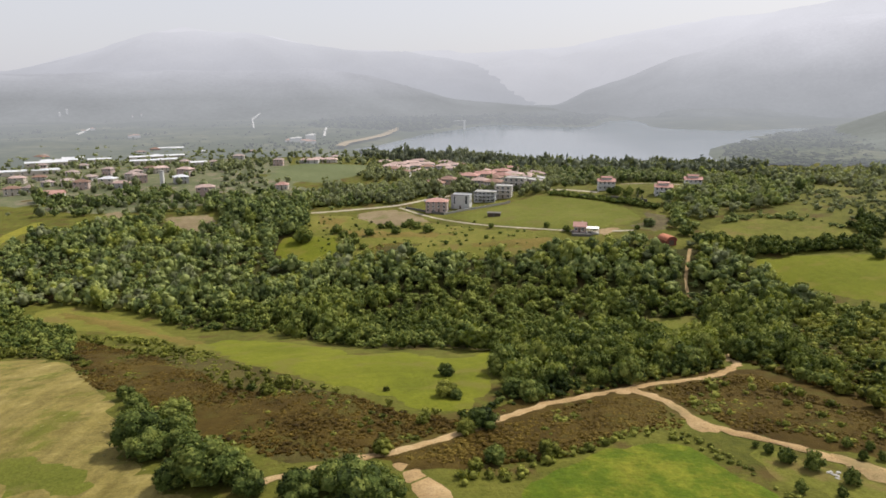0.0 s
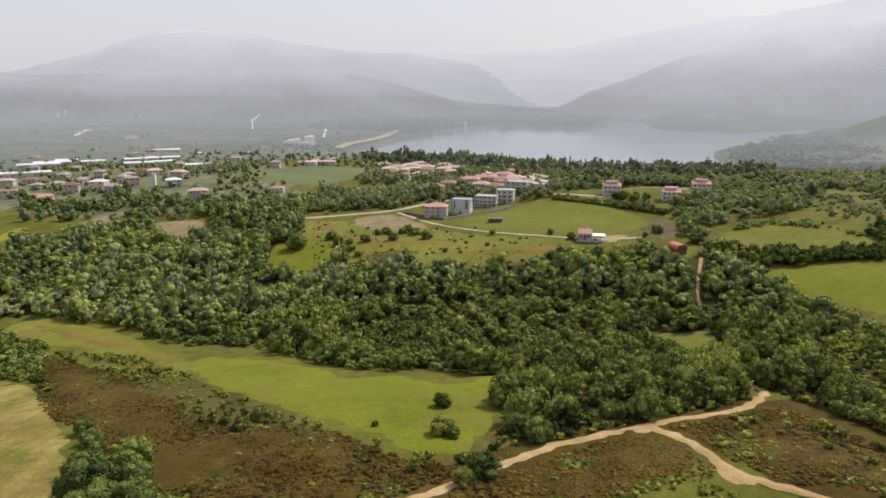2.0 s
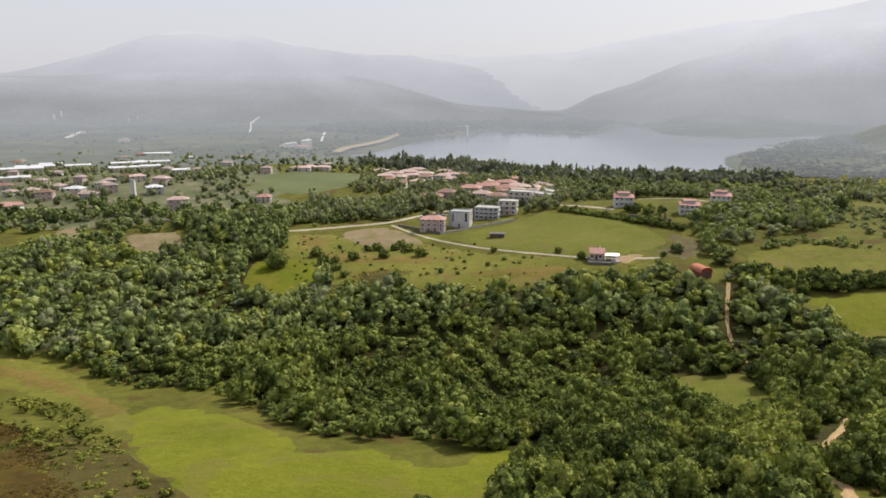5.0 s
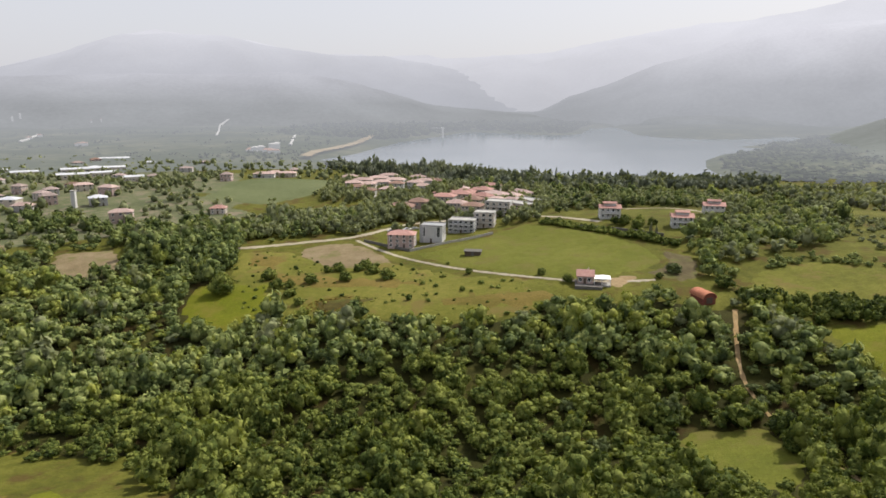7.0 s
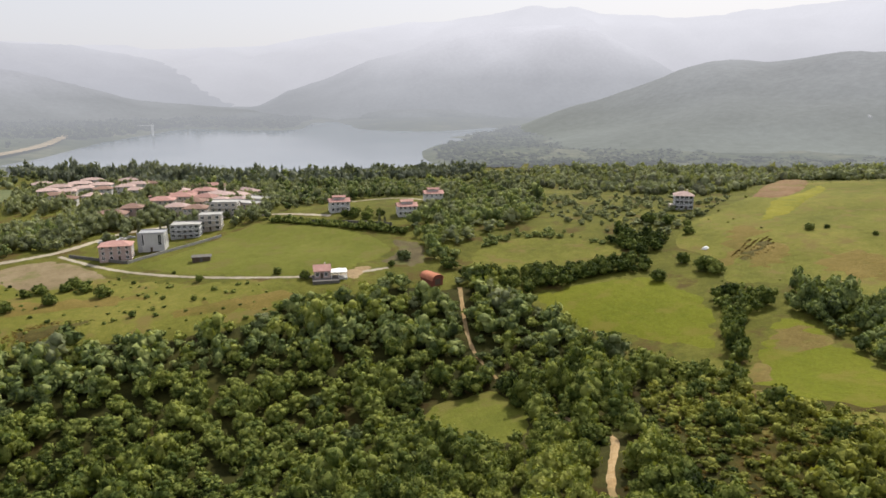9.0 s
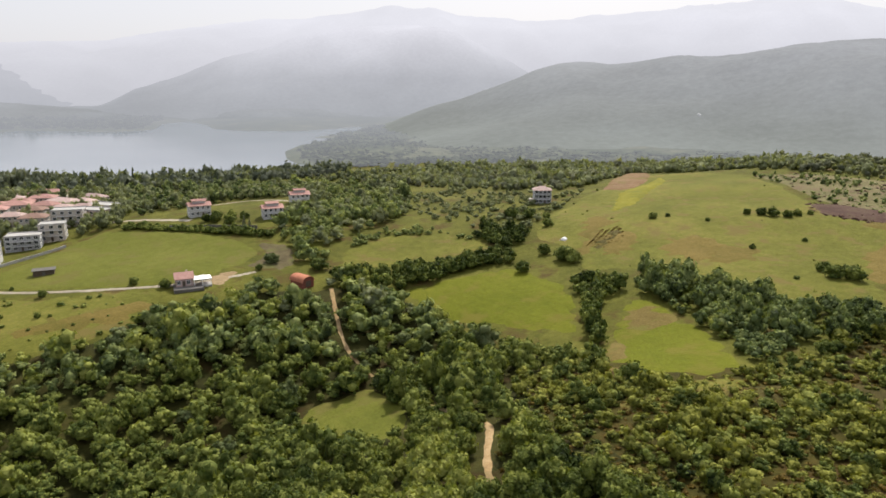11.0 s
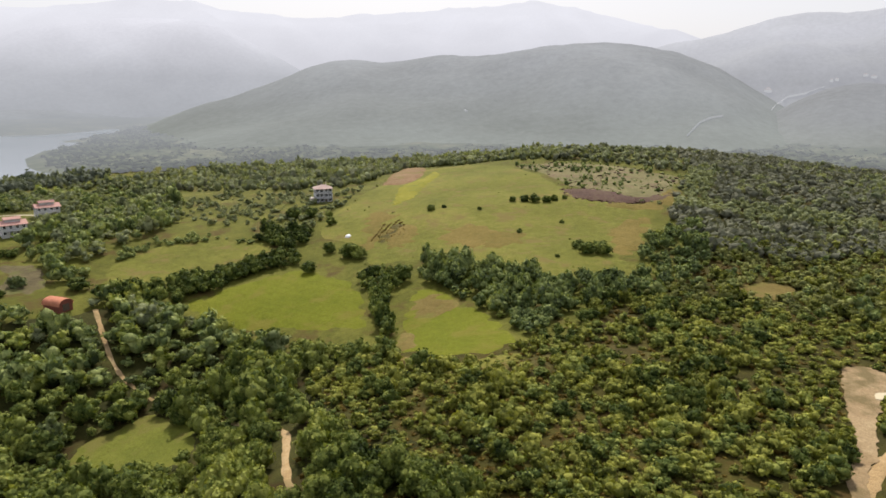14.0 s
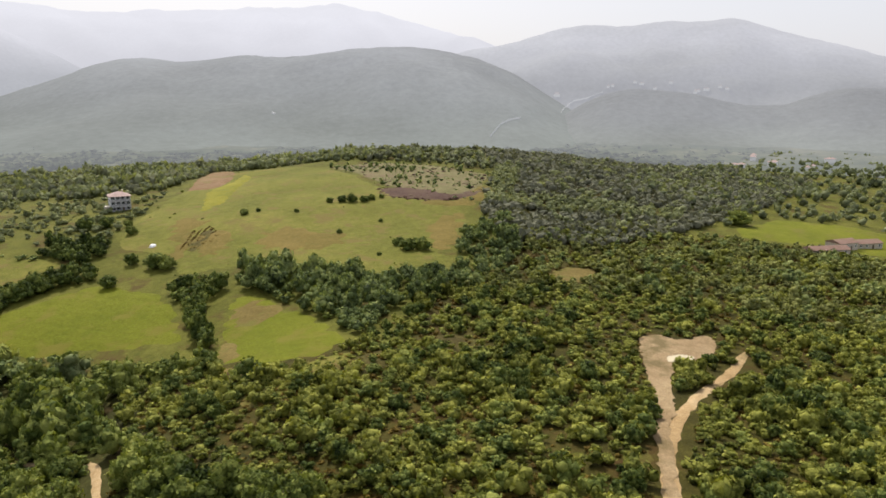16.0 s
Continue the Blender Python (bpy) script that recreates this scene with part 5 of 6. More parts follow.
BUSHES = [(-33, 107, 4.2), (-35, 101, 3.4), (-39, 104, 2.5), (1, 111, 4.2), (1, 96, 4.6), (3, 94, 3.0), (8, 65, 4.0), (16, 67, 3.8), (-9, 69, 3.5), (-3, 81, 3.0), (4, 76, 3.8), (-11, 101, 1.6), (6, 83, 3.2), (12, 66, 2.2), (5, 63, 2.4)]
for x, y, w in BUSHES:
    tree(x, y, w, w * rng.uniform(0.8, 1.0), LEAF_SCRUB if rng.random() < 0.6 else LEAF, "rounded green bush on the heath", "heath bushes", rng, "bush", "bush", CLOSE_CROWNS)
ORCHARD_TREES = [(48, 69, 1.2), (49, 67, 1.8), (50, 64, 2.7), (53, 62, 3.1), (56, 58, 2.5), (48, 56, 1.8), (62, 65, 1.6), (65, 65, 1.6), (62, 69, 1.7), (65, 68, 1.5), (53, 55, 1.5)]
for x, y, w in ORCHARD_TREES:
    tree(x, y, w, w * 1.35, LEAF, "small dark green orchard tree", "orchard trees", rng, "orchard_tree", "tree")
FIELD_BUSHES = [(-51, 321, 6.1), (-46, 322, 4.7), (-24, 328, 6.2), (-29, 347, 5.6), (-7, 328, 7.5), (-13, 338, 5.5), (23, 303, 2.6), (63, 303, 4.6), (55, 313, 4.1), (27, 324, 3.7), (81, 278, 7.5),
                (99, 305, 3.2), (120, 295, 8.0), (-72, 318, 11.0), (-38, 326, 6.0), (-44, 312, 5.5), (-39, 303, 5.0), (-56, 333, 7.0), (-17, 347, 6.5), (-20, 343, 5.5), (-14, 343, 5.0), (-28, 343, 5.0), (-33, 342, 4.5), (3, 302, 2.1), (19, 342, 2.0)]
for x, y, w in FIELD_BUSHES:
    tree(x, y, w, w * rng.uniform(0.8, 1.05), LEAF, "dark green bush in rough grass", "grassland bushes", rng, "bush", "bush")
KNOLL_TREES = [(242, 154, 7.5), (245, 149, 7.5), (247, 160, 5.5), (250, 153, 5.0), (198, 236, 8.5), (198, 231, 7.0), (199, 248, 6.1), (178, 239, 7.0), (238, 286, 4.5), (227, 274, 5.3), (230, 302, 9.0), (234, 294, 7.5),
               (265, 244, 4.9), (272, 241, 2.8), (276, 223, 2.7), (255, 190, 3.0), (278, 181, 2.4), (150, 178, 5.0), (160, 190, 6.2), (169, 261, 9.0), (160, 261, 8.5), (298, 217, 4.2), (301, 212, 5.5), (302, 207, 5.8), (305, 202, 5.6), (310, 200, 4.5), (316, 197, 3.5), (231, 161, 2.4)]
for x, y, w in KNOLL_TREES:
    tree(x, y, w, w * rng.uniform(0.85, 1.05), LEAF, "dark green tree standing on the knoll meadow", "knoll trees", rng)
for x, y, w in ((143, 53, 6.0), (147, 50, 5.0), (159, 50, 2.8), (165, 43, 3.2), (174, 37, 4.6), (152, 40, 4.4), (139, 47, 4.0)):
    tree(x, y, w, w * 0.75, LEAF_SCRUB, "spreading green bush beside the sandy clearing", "clearing bushes", rng, "bush", "bush")
tree(388, 21, 15, 11, LEAF_LIGHT, "broad light green tree beside the far field", "farm trees", rng)
tree(107, 311, 7.5, 6.0, SILVER, "grey-green willow at the field's end", "willows", rng)
tree(114, 379, 7.5, 6.5, LEAF, "dark green garden tree by the white houses", "garden trees", rng)
for x, y, w, h in ((109, 386, 6.5, 7.0), (112, 391, 6.0, 6.5), (117, 385, 5.5, 6.5), (121, 380, 3.6, 6.0), (106, 391, 5.0, 5.5), (124, 383, 3.0, 3.4)):
    tree(x, y, w, h, LEAF, "dark green garden tree by the white houses", "garden trees", rng)
for x, y, w, h in ((118, 371, 2.4, 6.0), (120, 369, 2.2, 4.5), (64, 302, 1.3, 4.5), (74, 306, 1.1, 4.5), (22, 430, 2.6, 11.0), (18, 425, 2.4, 10.0), (8, 440, 2.5, 9.0)):
    tree(x, y, w, h, NEEDLES, "narrow dark green cypress", "cypresses", rng, "cypress", "tree")

# loose bushes over grass and heath, too many to count
ROUGH = [(-60, 150), (-40, 145), (-20, 100), (0, 95), (8, 88), (2, 78), (-30, 78), (-70, 105), (-110, 150), (-90, 165)]
cover("heath", [(-60, 150), (-40, 128), (-20, 104), (-8, 88), (3, 80), (-2, 70), (-20, 62), (-32, 70), (-50, 92), (-68, 110), (-96, 140), (-108, 160), (-90, 165)], DRY_HEATH, "brownish undergrowth along the heath", "heath", 0.1)
planted("bushes", scatter(ROUGH, 2.8, 41, [HAY_, HEATH_W, MEADOW_C], WAYS, 0.5, 9), SHRUB, (0.9, 3.0), (0.7, 2.4), LEAF_SCRUB, "loose low green bushes on the heath", 42, "bushes")
planted("bushes", scatter(HEATH_E, 3.6, 43, [], WAYS, 0.45, 9), TUFT, (1.2, 3.0), (0.9, 2.2), LEAF_SCRUB, "low green bushes among brown heath", 44, "bushes")
planted("bushes", scatter(GRASS_M, 5.0, 45, [], [(ROAD_B, 3)], 0.5, 25), TUFT, (0.8, 3.2), (0.5, 2.0), LEAF, "small dark bushes in rough grass", 46, "bushes")
sb = scatter(SCRUBBY, 4.4, 47, [], [], 0.22, 24)
sk = rng.random(len(sb))
planted("bushes", sb[sk < 0.4], FAR, (1.6, 4.8), (1.6, 5.2), LEAF_MID, "small dark trees dotted over the dry slope", 48, "bushes")
planted("bushes", sb[(sk >= 0.4) & (sk < 0.75)], DOT, (1.6, 4.2), (1.0, 2.8), LEAF_FAR, "grey-green bushes on the dry slope", 148, "bushes")
planted("brush", sb[sk >= 0.75], DOT, (2.0, 4.5), (0.6, 1.6), RED_TWIGS, "reddish brush on the dry slope", 149, "brush")
planted("bushes", scatter(SLOPE_E, 5.5, 49, [], [], 0.38, 30), MID, (1.8, 6.5), (1.4, 5.0), LEAF_FAR, "bushes dotted over the pale slope", 50, "bushes")
planted("bushes", scatter(KNOLL, 13.0, 51, [BARE, YELLOW_], [], 0.62, 30), TUFT, (0.8, 2.2), (0.5, 1.4), LEAF_SCRUB, "low tufts on the knoll meadow", 52, "bushes")
planted("hay_tufts", scatter([(-112, 150), (-82, 125), (-57, 89), (-44, 67), (-30, 56), (-26, 42), (-79, 50), (-120, 100)], 2.1, 161, [], [], 0.3, 7), TUFT, (0.35, 0.95), (0.1, 0.28), DRY_TUFTS, "pale tufts of cut hay on the stubble", 162, "hay")
LEFT_BUSH = [(-175, 222), (-160, 219), (-137, 205), (-125, 192), (-92, 144), (-100, 145), (-117, 157), (-160, 160), (-200, 190)]
planted("bushes", scatter(LEFT_BUSH, 3.3, 141, [HAY_, HEATH_W, PASTURE_W]), SHRUB, (2.6, 5.2), (2.2, 5.0), LEAF, "dense green bushes between hay field and wood", 142, "bushes")
HEATH_BAND = [(-137, 205), (-105, 195), (-86, 192), (-66, 158), (-39, 121), (-26, 108), (-23.7, 103), (-28, 99), (-35, 99), (-45, 106), (-60, 127), (-92, 161), (-124, 190)]
planted("bushes", scatter(HEATH_BAND, 2.5, 143, [MEADOW_C, PASTURE_W], (), 0.5, 9), SHRUB, (0.9, 3.2), (0.7, 2.6), LEAF_SCRUB, "loose light green bushes above the heath", 144, "bushes")
LEFT_EDGE = [(-160, 160), (-115, 140), (-98, 137), (-90, 133), (-86, 136), (-100, 148), (-120, 160), (-160, 190)]
planted("hedgerow", scatter(LEFT_EDGE, 2.8, 53, [HAY_]), NEAR, (2.4, 4.6), (2.0, 4.0), LEAF_SCRUB, "leafy green hedge along the hay field", 54, "hedge")
GROVE_EDGE = [(3, 83), (9, 90), (12, 98), (13, 108), (20, 103), (34, 104), (50, 111), (60, 118), (66, 113), (50, 103), (34, 97), (18, 89), (8, 82)]
ge = scatter(GROVE_EDGE, 2.1, 151, [MEADOW_C], [(TRACK_A, 1.6)], 0.1, 8)
planted("bushes", ge[::2], SHRUB, (1.0, 3.2), (0.9, 3.0), LEAF, "dark green bushes along the grove's edge", 152, "bushes")
planted("bushes", ge[1::2], SHRUB, (0.8, 2.4), (0.6, 1.8), LEAF_SCRUB, "low green bushes along the grove's edge", 153, "bushes")
CROP_EDGE = [(2, 62), (9, 61), (16, 66), (25, 72), (32, 76), (38, 76), (42, 70), (46, 58), (48, 52), (47, 51), (44, 59), (40, 67), (36, 73), (31, 73), (24, 69), (15, 63), (9, 58), (3, 58)]
planted("bushes", scatter(CROP_EDGE, 1.5, 55, [], WAYS), TUFT, (1.0, 2.2), (0.7, 1.5), LEAF_SCRUB, "weedy hedge bank round the green crop", 56, "bushes")
tilled = np.array([(216 + 0.7 * r + 0.92 * k, 240 - 1.7 * r + (0.42 - 0.02 * r) * k + rng.normal(0, 0.2)) for r in range(6) for k in range(30 - 3 * abs(r - 2))])
planted("brush", tilled, TUFT, (1.0, 1.8), (0.4, 0.9), HEATHER, "rows of dark brush on the knoll meadow", 145, "brush")
MUD_AREA = [(108, 342), (116, 344), (126, 333), (122, 316), (112, 300), (96, 302), (94, 312)]
GARDEN_E = [(128, 330), (150, 335), (175, 350), (190, 345), (200, 360), (180, 395), (160, 392), (145, 365), (130, 350), (118, 335), (118, 310), (125, 300), (132, 310)]
ge = scatter(GARDEN_E, 4.4, 57, [FIELD_A, MUD_AREA], [([(166, 412), (158, 396)], 10), ([(135, 377), (131, 366)], 9)], 0.12, 14)
gm_ = rng.random(len(ge))
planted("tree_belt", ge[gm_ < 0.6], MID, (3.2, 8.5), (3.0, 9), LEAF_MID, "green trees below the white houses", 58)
planted("tree_belt", ge[gm_ >= 0.6], MID, (2.4, 6.0), (2.0, 5.2), LEAF_LIGHT, "light green bushes below the white houses", 88)
NORTH_W = [(-40, 400), (-150, 388), (-240, 380), (-280, 430), (-220, 470), (-150, 430), (-60, 420)]
planted("tree_belt", scatter(NORTH_W, 7.5, 59, [TAN_, PAT_W], [(ROAD_A, 5)], 0.35, 40), MID, (5, 9), (6, 10), LEAF_MID, "leafy trees between road and plots", 60)


# ---------------------------------------------------------------- buildings
def house_base(name, x, y, turn, label, category, group=""):
    e = new(name)
    e.matrix_basis = pose(x, y, z_at(x, y) - 0.3, 0, 0, turn)
    return tagged(e, label, category, group)


def prism_roof(w, d, z, rise, over, kind):
    """Roof with eaves and thickness over a w x d body; ridge along x."""
    bm = bmesh.new()
    a, b = w / 2 + over, d / 2 + over
    inset = 0.0 if kind == "gable" else min(b, a * 0.85)
    low = [bm.verts.new((sx * a, sy * b, z - 0.18)) for sx, sy in ((-1, -1), (1, -1), (1, 1), (-1, 1))]
    eave = [bm.verts.new((sx * a, sy * b, z)) for sx, sy in ((-1, -1), (1, -1), (1, 1), (-1, 1))]
    top = [bm.verts.new((-a + inset, 0, z + rise)), bm.verts.new((a - inset, 0, z + rise))]
    bm.faces.new(low[::-1])
    for i in range(4):
        bm.faces.new((low[i], low[(i + 1) % 4], eave[(i + 1) % 4], eave[i]))
    bm.faces.new((eave[0], eave[1], top[1], top[0]))
    bm.faces.new((eave[2], eave[3], top[0], top[1]))
    bm.faces.new((eave[1], eave[2], top[1]))
    bm.faces.new((eave[3], eave[0], top[0]))
    return bm


def window_meshes(w, h):
    f = bmesh.new()
    for q in ((-w / 2 - .1, 0, -.1, -w / 2, .09, h + .1), (w / 2, 0, -.1, w / 2 + .1, .09, h + .1), (-w / 2, 0, h, w / 2, .09, h + .1), (-w / 2 - .05, 0, -.14, w / 2 + .05, .14, 0), (-.03, 0, 0, .03, .06, h)):
        box(q[0], -q[4], q[2], q[3], -q[1], q[5], f)
    fm = bpy.data.meshes.new("window")
    f.to_mesh(fm)
    f.free()
    fm.materials.append(WHITE_PAINT)
    g = box(-w / 2, -.03, 0, w / 2, -.004, h)
    gm = bpy.data.meshes.new("pane")
    g.to_mesh(gm)
    g.free()
    gm.materials.append(GLASS)
    return fm, gm


WIN = {k: window_meshes(*k) for k in ((1.1, 1.3), (1.6, 1.4), (1.0, 2.0), (1.4, 5.0))}


def add_window(parent, key, m):
    fm, gm = WIN[key]
    wd = shared_part("window", fm, parent, m)
    shared_part("pane", gm, wd, Matrix.Identity(4), "dark window glass")


def windows(e, w, d, h, storeys, cols, key=(1.1, 1.3), sides=(0, 1, 2, 3), door=True, base=0.3):
    step = (h - 0.2) / storeys
    for side in sides:
        long, off = (w, d / 2) if side in (0, 2) else (d, w / 2)
        n = cols if side in (0, 2) else max(1, int(round(cols * d / w)))
        for s in range(storeys):
            for c in range(n):
                u = (c + 0.5) / n * long - long / 2
                m = Matrix.Rotation(side * math.pi / 2, 4, "Z") @ Matrix.Translation((u, -off, base + s * step + step * 0.36))
                if door and side == sides[0] and s == 0 and c == n // 2:
                    m2 = Matrix.Rotation(side * math.pi / 2, 4, "Z") @ Matrix.Translation((u, -off, base))
                    dm = part("door", box(-0.5, -0.07, 0, 0.5, 0, 2.1), DARK_WOOD, e, "dark wooden door")
                    dm.matrix_basis = m2
                else:
                    add_window(e, key, m)


def house(name, x, y, turn, w, d, h, wall, roof, label, category="house", group="", storeys=2, cols=3, kind="hip", rise=1.8, over=0.5, chimney=True, key=(1.1, 1.3), balcony=0, sides=(0, 1, 2, 3)):
    e = house_base(name, x, y, turn, label, category, group)
    body = bmesh.new()
    box(-w / 2, -d / 2, -1.5, w / 2, d / 2, h, body)
    if kind == "gable":
        body.faces.ensure_lookup_table()
        for sx in (-1, 1):
            v = [body.verts.new(p) for p in ((sx * (w / 2 - 0.002), -d / 2, h - 0.02), (sx * (w / 2 - 0.002), d / 2, h - 0.02), (sx * (w / 2 - 0.002), 0, h + rise * d / (d + 2 * over) - 0.2))]
            body.faces.new(v if sx > 0 else v[::-1])
    part("wall", body, wall, e)
    if kind == "flat":
        r = bmesh.new()
        box(-w / 2 - .15, -d / 2 - .15, h, w / 2 + .15, d / 2 + .15, h + .25, r)
        box(-w / 2 - .15, -d / 2 - .15, h + .25, w / 2 + .15, -d / 2 + .1, h + .7, r)
        box(-w / 2 - .15, d / 2 - .1, h + .25, w / 2 + .15, d / 2 + .15, h + .7, r)
        top = part("roof", r, roof, e)
    else:
        top = part("roof", prism_roof(w, d, h, rise, over, kind), roof, e)
    if chimney:
        part("chimney", box(w * .2 - .3, .5, h, w * .2 + .3, 1.1, h + rise + .7), CREAM, top)
    windows(e, w, d, h, storeys, cols, key, sides)
    for s in range(balcony):
        b = box(-w * .32, -d / 2 - 1.3, .3 + (s + 1) * h / storeys - .2, w * .32, -d / 2, .3 + (s + 1) * h / storeys)
        for k in range(9):
            u = -w * .32 + k * w * .64 / 8
            box(u - .03, -d / 2 - 1.28, .3 + (s + 1) * h / storeys, u + .03, -d / 2 - 1.22, 1.2 + (s + 1) * h / storeys, b)
        box(-w * .32, -d / 2 - 1.3, 1.2 + (s + 1) * h / storeys, w * .32, -d / 2 - 1.2, 1.28 + (s + 1) * h / storeys, b)
        part("balcony", b, PLASTER, e)
    return e


# cottage with white porch roof on a stone terrace
c = house_base("cottage", 70, 301, -12, "small pinkish cottage with red tiles on a stone terrace", "house")
part("terrace", box(-4.5, -6.5, -3.0, 5.5, 3.6, 0.6), STONE, c, "dark rough stone terrace wall")
part("wall", box(-3.6, -2.6, 0.6, 2.2, 3.2, 3.5), PINKISH, c)
rf = part("roof", prism_roof(5.8, 5.8, 3.5, 1.9, 0.45, "gable"), TILE, c, "faded red tile roof")
rf.location = (-0.7, 0.3, 0)
part("chimney", box(0.9, 1.2, 3.5, 1.4, 1.7, 5.7), CREAM, rf)
part("porch_roof", box(2.25, -3.4, 2.7, 8.6, 2.4, 2.9), WHITE_ROOF, c, "white flat porch roof")
for px, py in ((8.3, -3.2), (8.3, 2.2), (5.3, -3.2), (2.6, -3.2)):
    part("post", box(px - .1, py - .1, -2.6, px + .1, py + .1, 2.7), WHITE_PAINT, c)
part("porch_floor", box(5.52, -3.4, -3.0, 8.6, 2.4, 0.5), CONCRETE, c)
for u in (-2.6, 0.6):
    add_window(c, (1.1, 1.3), Matrix.Translation((u, -2.6, 1.5)))
part("door", box(-1.4, -2.68, 0.62, -0.5, -2.6, 2.65), DARK_WOOD, c)

# red barn
b = house_base("barn", 107, 283, -78, "red barn with faded red vaulted roof", "barn")


def vault(w, d, z, rise, thick, over):
    """A rounded roof of segments, spanning d and running along x."""
    bm = bmesh.new()
    rows = []
    for k in range(11):
        a = math.pi * k / 10
        y, up = -math.cos(a), math.sin(a) ** 0.8
        rows.append([bm.verts.new((sx * (w / 2 + over), y * (d / 2 + q * 0.3), z + up * (rise + q * thick) + (q - 1) * 0.02)) for sx in (-1, 1) for q in (0, 1)])
    for r, t in zip(rows, rows[1:]):
        bm.faces.new((r[1], r[3], t[3], t[1]))
        bm.faces.new((r[0], t[0], t[2], r[2]))
        bm.faces.new((r[0], r[1], t[1], t[0]))
        bm.faces.new((r[2], t[2], t[3], r[3]))
    for r in (rows[0], rows[-1]):
        bm.faces.new((r[0], r[2], r[3], r[1]))
    bmesh.ops.recalc_face_normals(bm, faces=bm.faces[:])
    return bm


part("wall", box(-3.7, -2.5, -1.2, 3.7, 2.5, 2.1), BRICK, b)
part("roof", vault(7.4, 5.0, 2.1, 2.0, 0.12, 0.3), BARN_TILE, b, "faded red vaulted roof")
for sx in (-3.68, 3.68):
    gb = bmesh.new()
    rim = [gb.verts.new((sx, -2.48 * math.cos(math.pi * k / 10), 2.08 + 1.98 * math.sin(math.pi * k / 10) ** 0.8)) for k in range(11)]
    gb.faces.new(rim[::-1] if sx > 0 else rim)
    ext = bmesh.ops.extrude_face_region(gb, geom=gb.faces[:])
    bmesh.ops.translate(gb, vec=(-0.2 if sx > 0 else 0.2, 0, 0), verts=[v for v in ext["geom"] if isinstance(v, bmesh.types.BMVert)])
    bmesh.ops.recalc_face_normals(gb, faces=gb.faces[:])
    part("gable", gb, BRICK, b)
part("door", box(3.7, -1.2, 0.3, 3.8, 1.2, 2.5), DARK_WOOD, b, "dark barn door")

# low hut in the green field
hh = house_base("hut", 31, 355, -10, "low dark hut with a dull flat roof", "hut")
part("wall", box(-3.6, -2.2, -0.6, 3.6, 2.2, 2.4), DARK_WOOD, hh)
part("roof", box(-4.1, -2.7, 2.4, 4.1, 2.7, 2.6), STONE, hh, "dull brownish flat roof")
part("door", box(-0.6, -2.27, 0.3, 0.5, -2.2, 2.1), STONE, hh)


def white_house(x, y, turn, w, d, h):
    """Two storeys, a red roof in two steps, a porch."""
    e = house("house", x, y, turn, w, d, h, PLASTER, TILE, "white two-storey house with stepped red tile roof", "house", "white houses on the rise", 2, 4, "gable", 1.5, 0.55, True, (1.1, 1.3), 1)
    part("roof_lantern", box(-w * .3, -d * .22, h + 0.5, w * .3, d * .22, h + 2.2), PLASTER, e)
    part("upper_roof", prism_roof(w * .6, d * .44, h + 2.2, 0.8, 0.5, "gable"), TILE, e, "small raised red tile roof")
    return e


white_house(108, 408, -8, 10.5, 9.0, 6.0)
white_house(135, 377, -14, 9.8, 8.5, 5.4)
white_house(166, 412, -16, 10.5, 9.0, 5.8)
h3 = house("house", 272, 323, -38, 9.2, 8.4, 8.0, GREY_WALL, TILE_PINK, "pale grey three-storey house with pinkish hipped roof", "house", "", 3, 4, "hip", 2.0, 0.7, True, (1.6, 1.4), 2)
part("porch", box(-7.0, -3.4, -0.5, -4.6, 2.6, 2.8), CREAM, h3)

# town: nearest row, then the red-roofed blocks, then the upper houses
house("house", -2, 384, -8, 13, 9, 7.0, PINKISH, TILE, "pinkish three-storey house with red hipped roof", "house", "town houses", 3, 4, "hip", 1.8)
apartment = house("apartment_block", 13.5, 394, -14, 11.5, 9, 8.6, PLASTER, GREY_WALL, "grey and white apartment block with dark window bands", "building", "apartment blocks", 1, 3, "flat", 0, 0, False, (1.4, 5.0))
part("facade_band", box(-5.9, -4.62, 0.3, -3.9, -4.5, 8.4), GREY_WALL, apartment, "grey facade band")
house("apartment_block", 30, 416, -14, 14, 10, 6.8, GREY_WALL, CONCRETE, "pale grey four-storey apartment block", "building", "apartment blocks", 3, 5, "flat", 0, 0, False, (1.6, 1.4), 2)
house("apartment_block", 43, 424, -14, 11, 10, 8.2, CREAM, CONCRETE, "beige apartment block with flat roof", "building", "apartment blocks", 3, 3, "flat", 0, 0, False, (1.6, 1.4), 2)
house("apartment_block", 54, 452, -20, 15, 11, 8.8, CREAM, CONCRETE, "beige apartment block with flat roof", "building", "apartment blocks", 3, 4, "flat", 0, 0, False, (1.6, 1.4), 2)
house("apartment_block", 66, 458, -50, 18, 10, 6.4, PINKISH, CONCRETE, "low pinkish block with a pale flat roof", "building", "apartment blocks", 2, 5, "flat", 0, 0, False, (1.6, 1.4), 0)
house("apartment_block", 78, 490, -58, 22, 10, 5.8, CREAM, CONCRETE, "low beige block with a pale flat roof", "building", "apartment blocks", 2, 6, "flat", 0, 0, False, (1.6, 1.4), 0)
house("villa", -5, 474, -12, 16, 10, 6.2, CREAM, TILE_BROWN, "brown-roofed villa among garden trees", "house", "town houses", 2, 5, "hip", 2.2, 0.8)
house("villa", 6, 482, -12, 11, 9, 7.2, PINKISH, TILE_BROWN, "brown-roofed villa among garden trees", "house", "town houses", 2, 3, "hip", 2.2, 0.8)
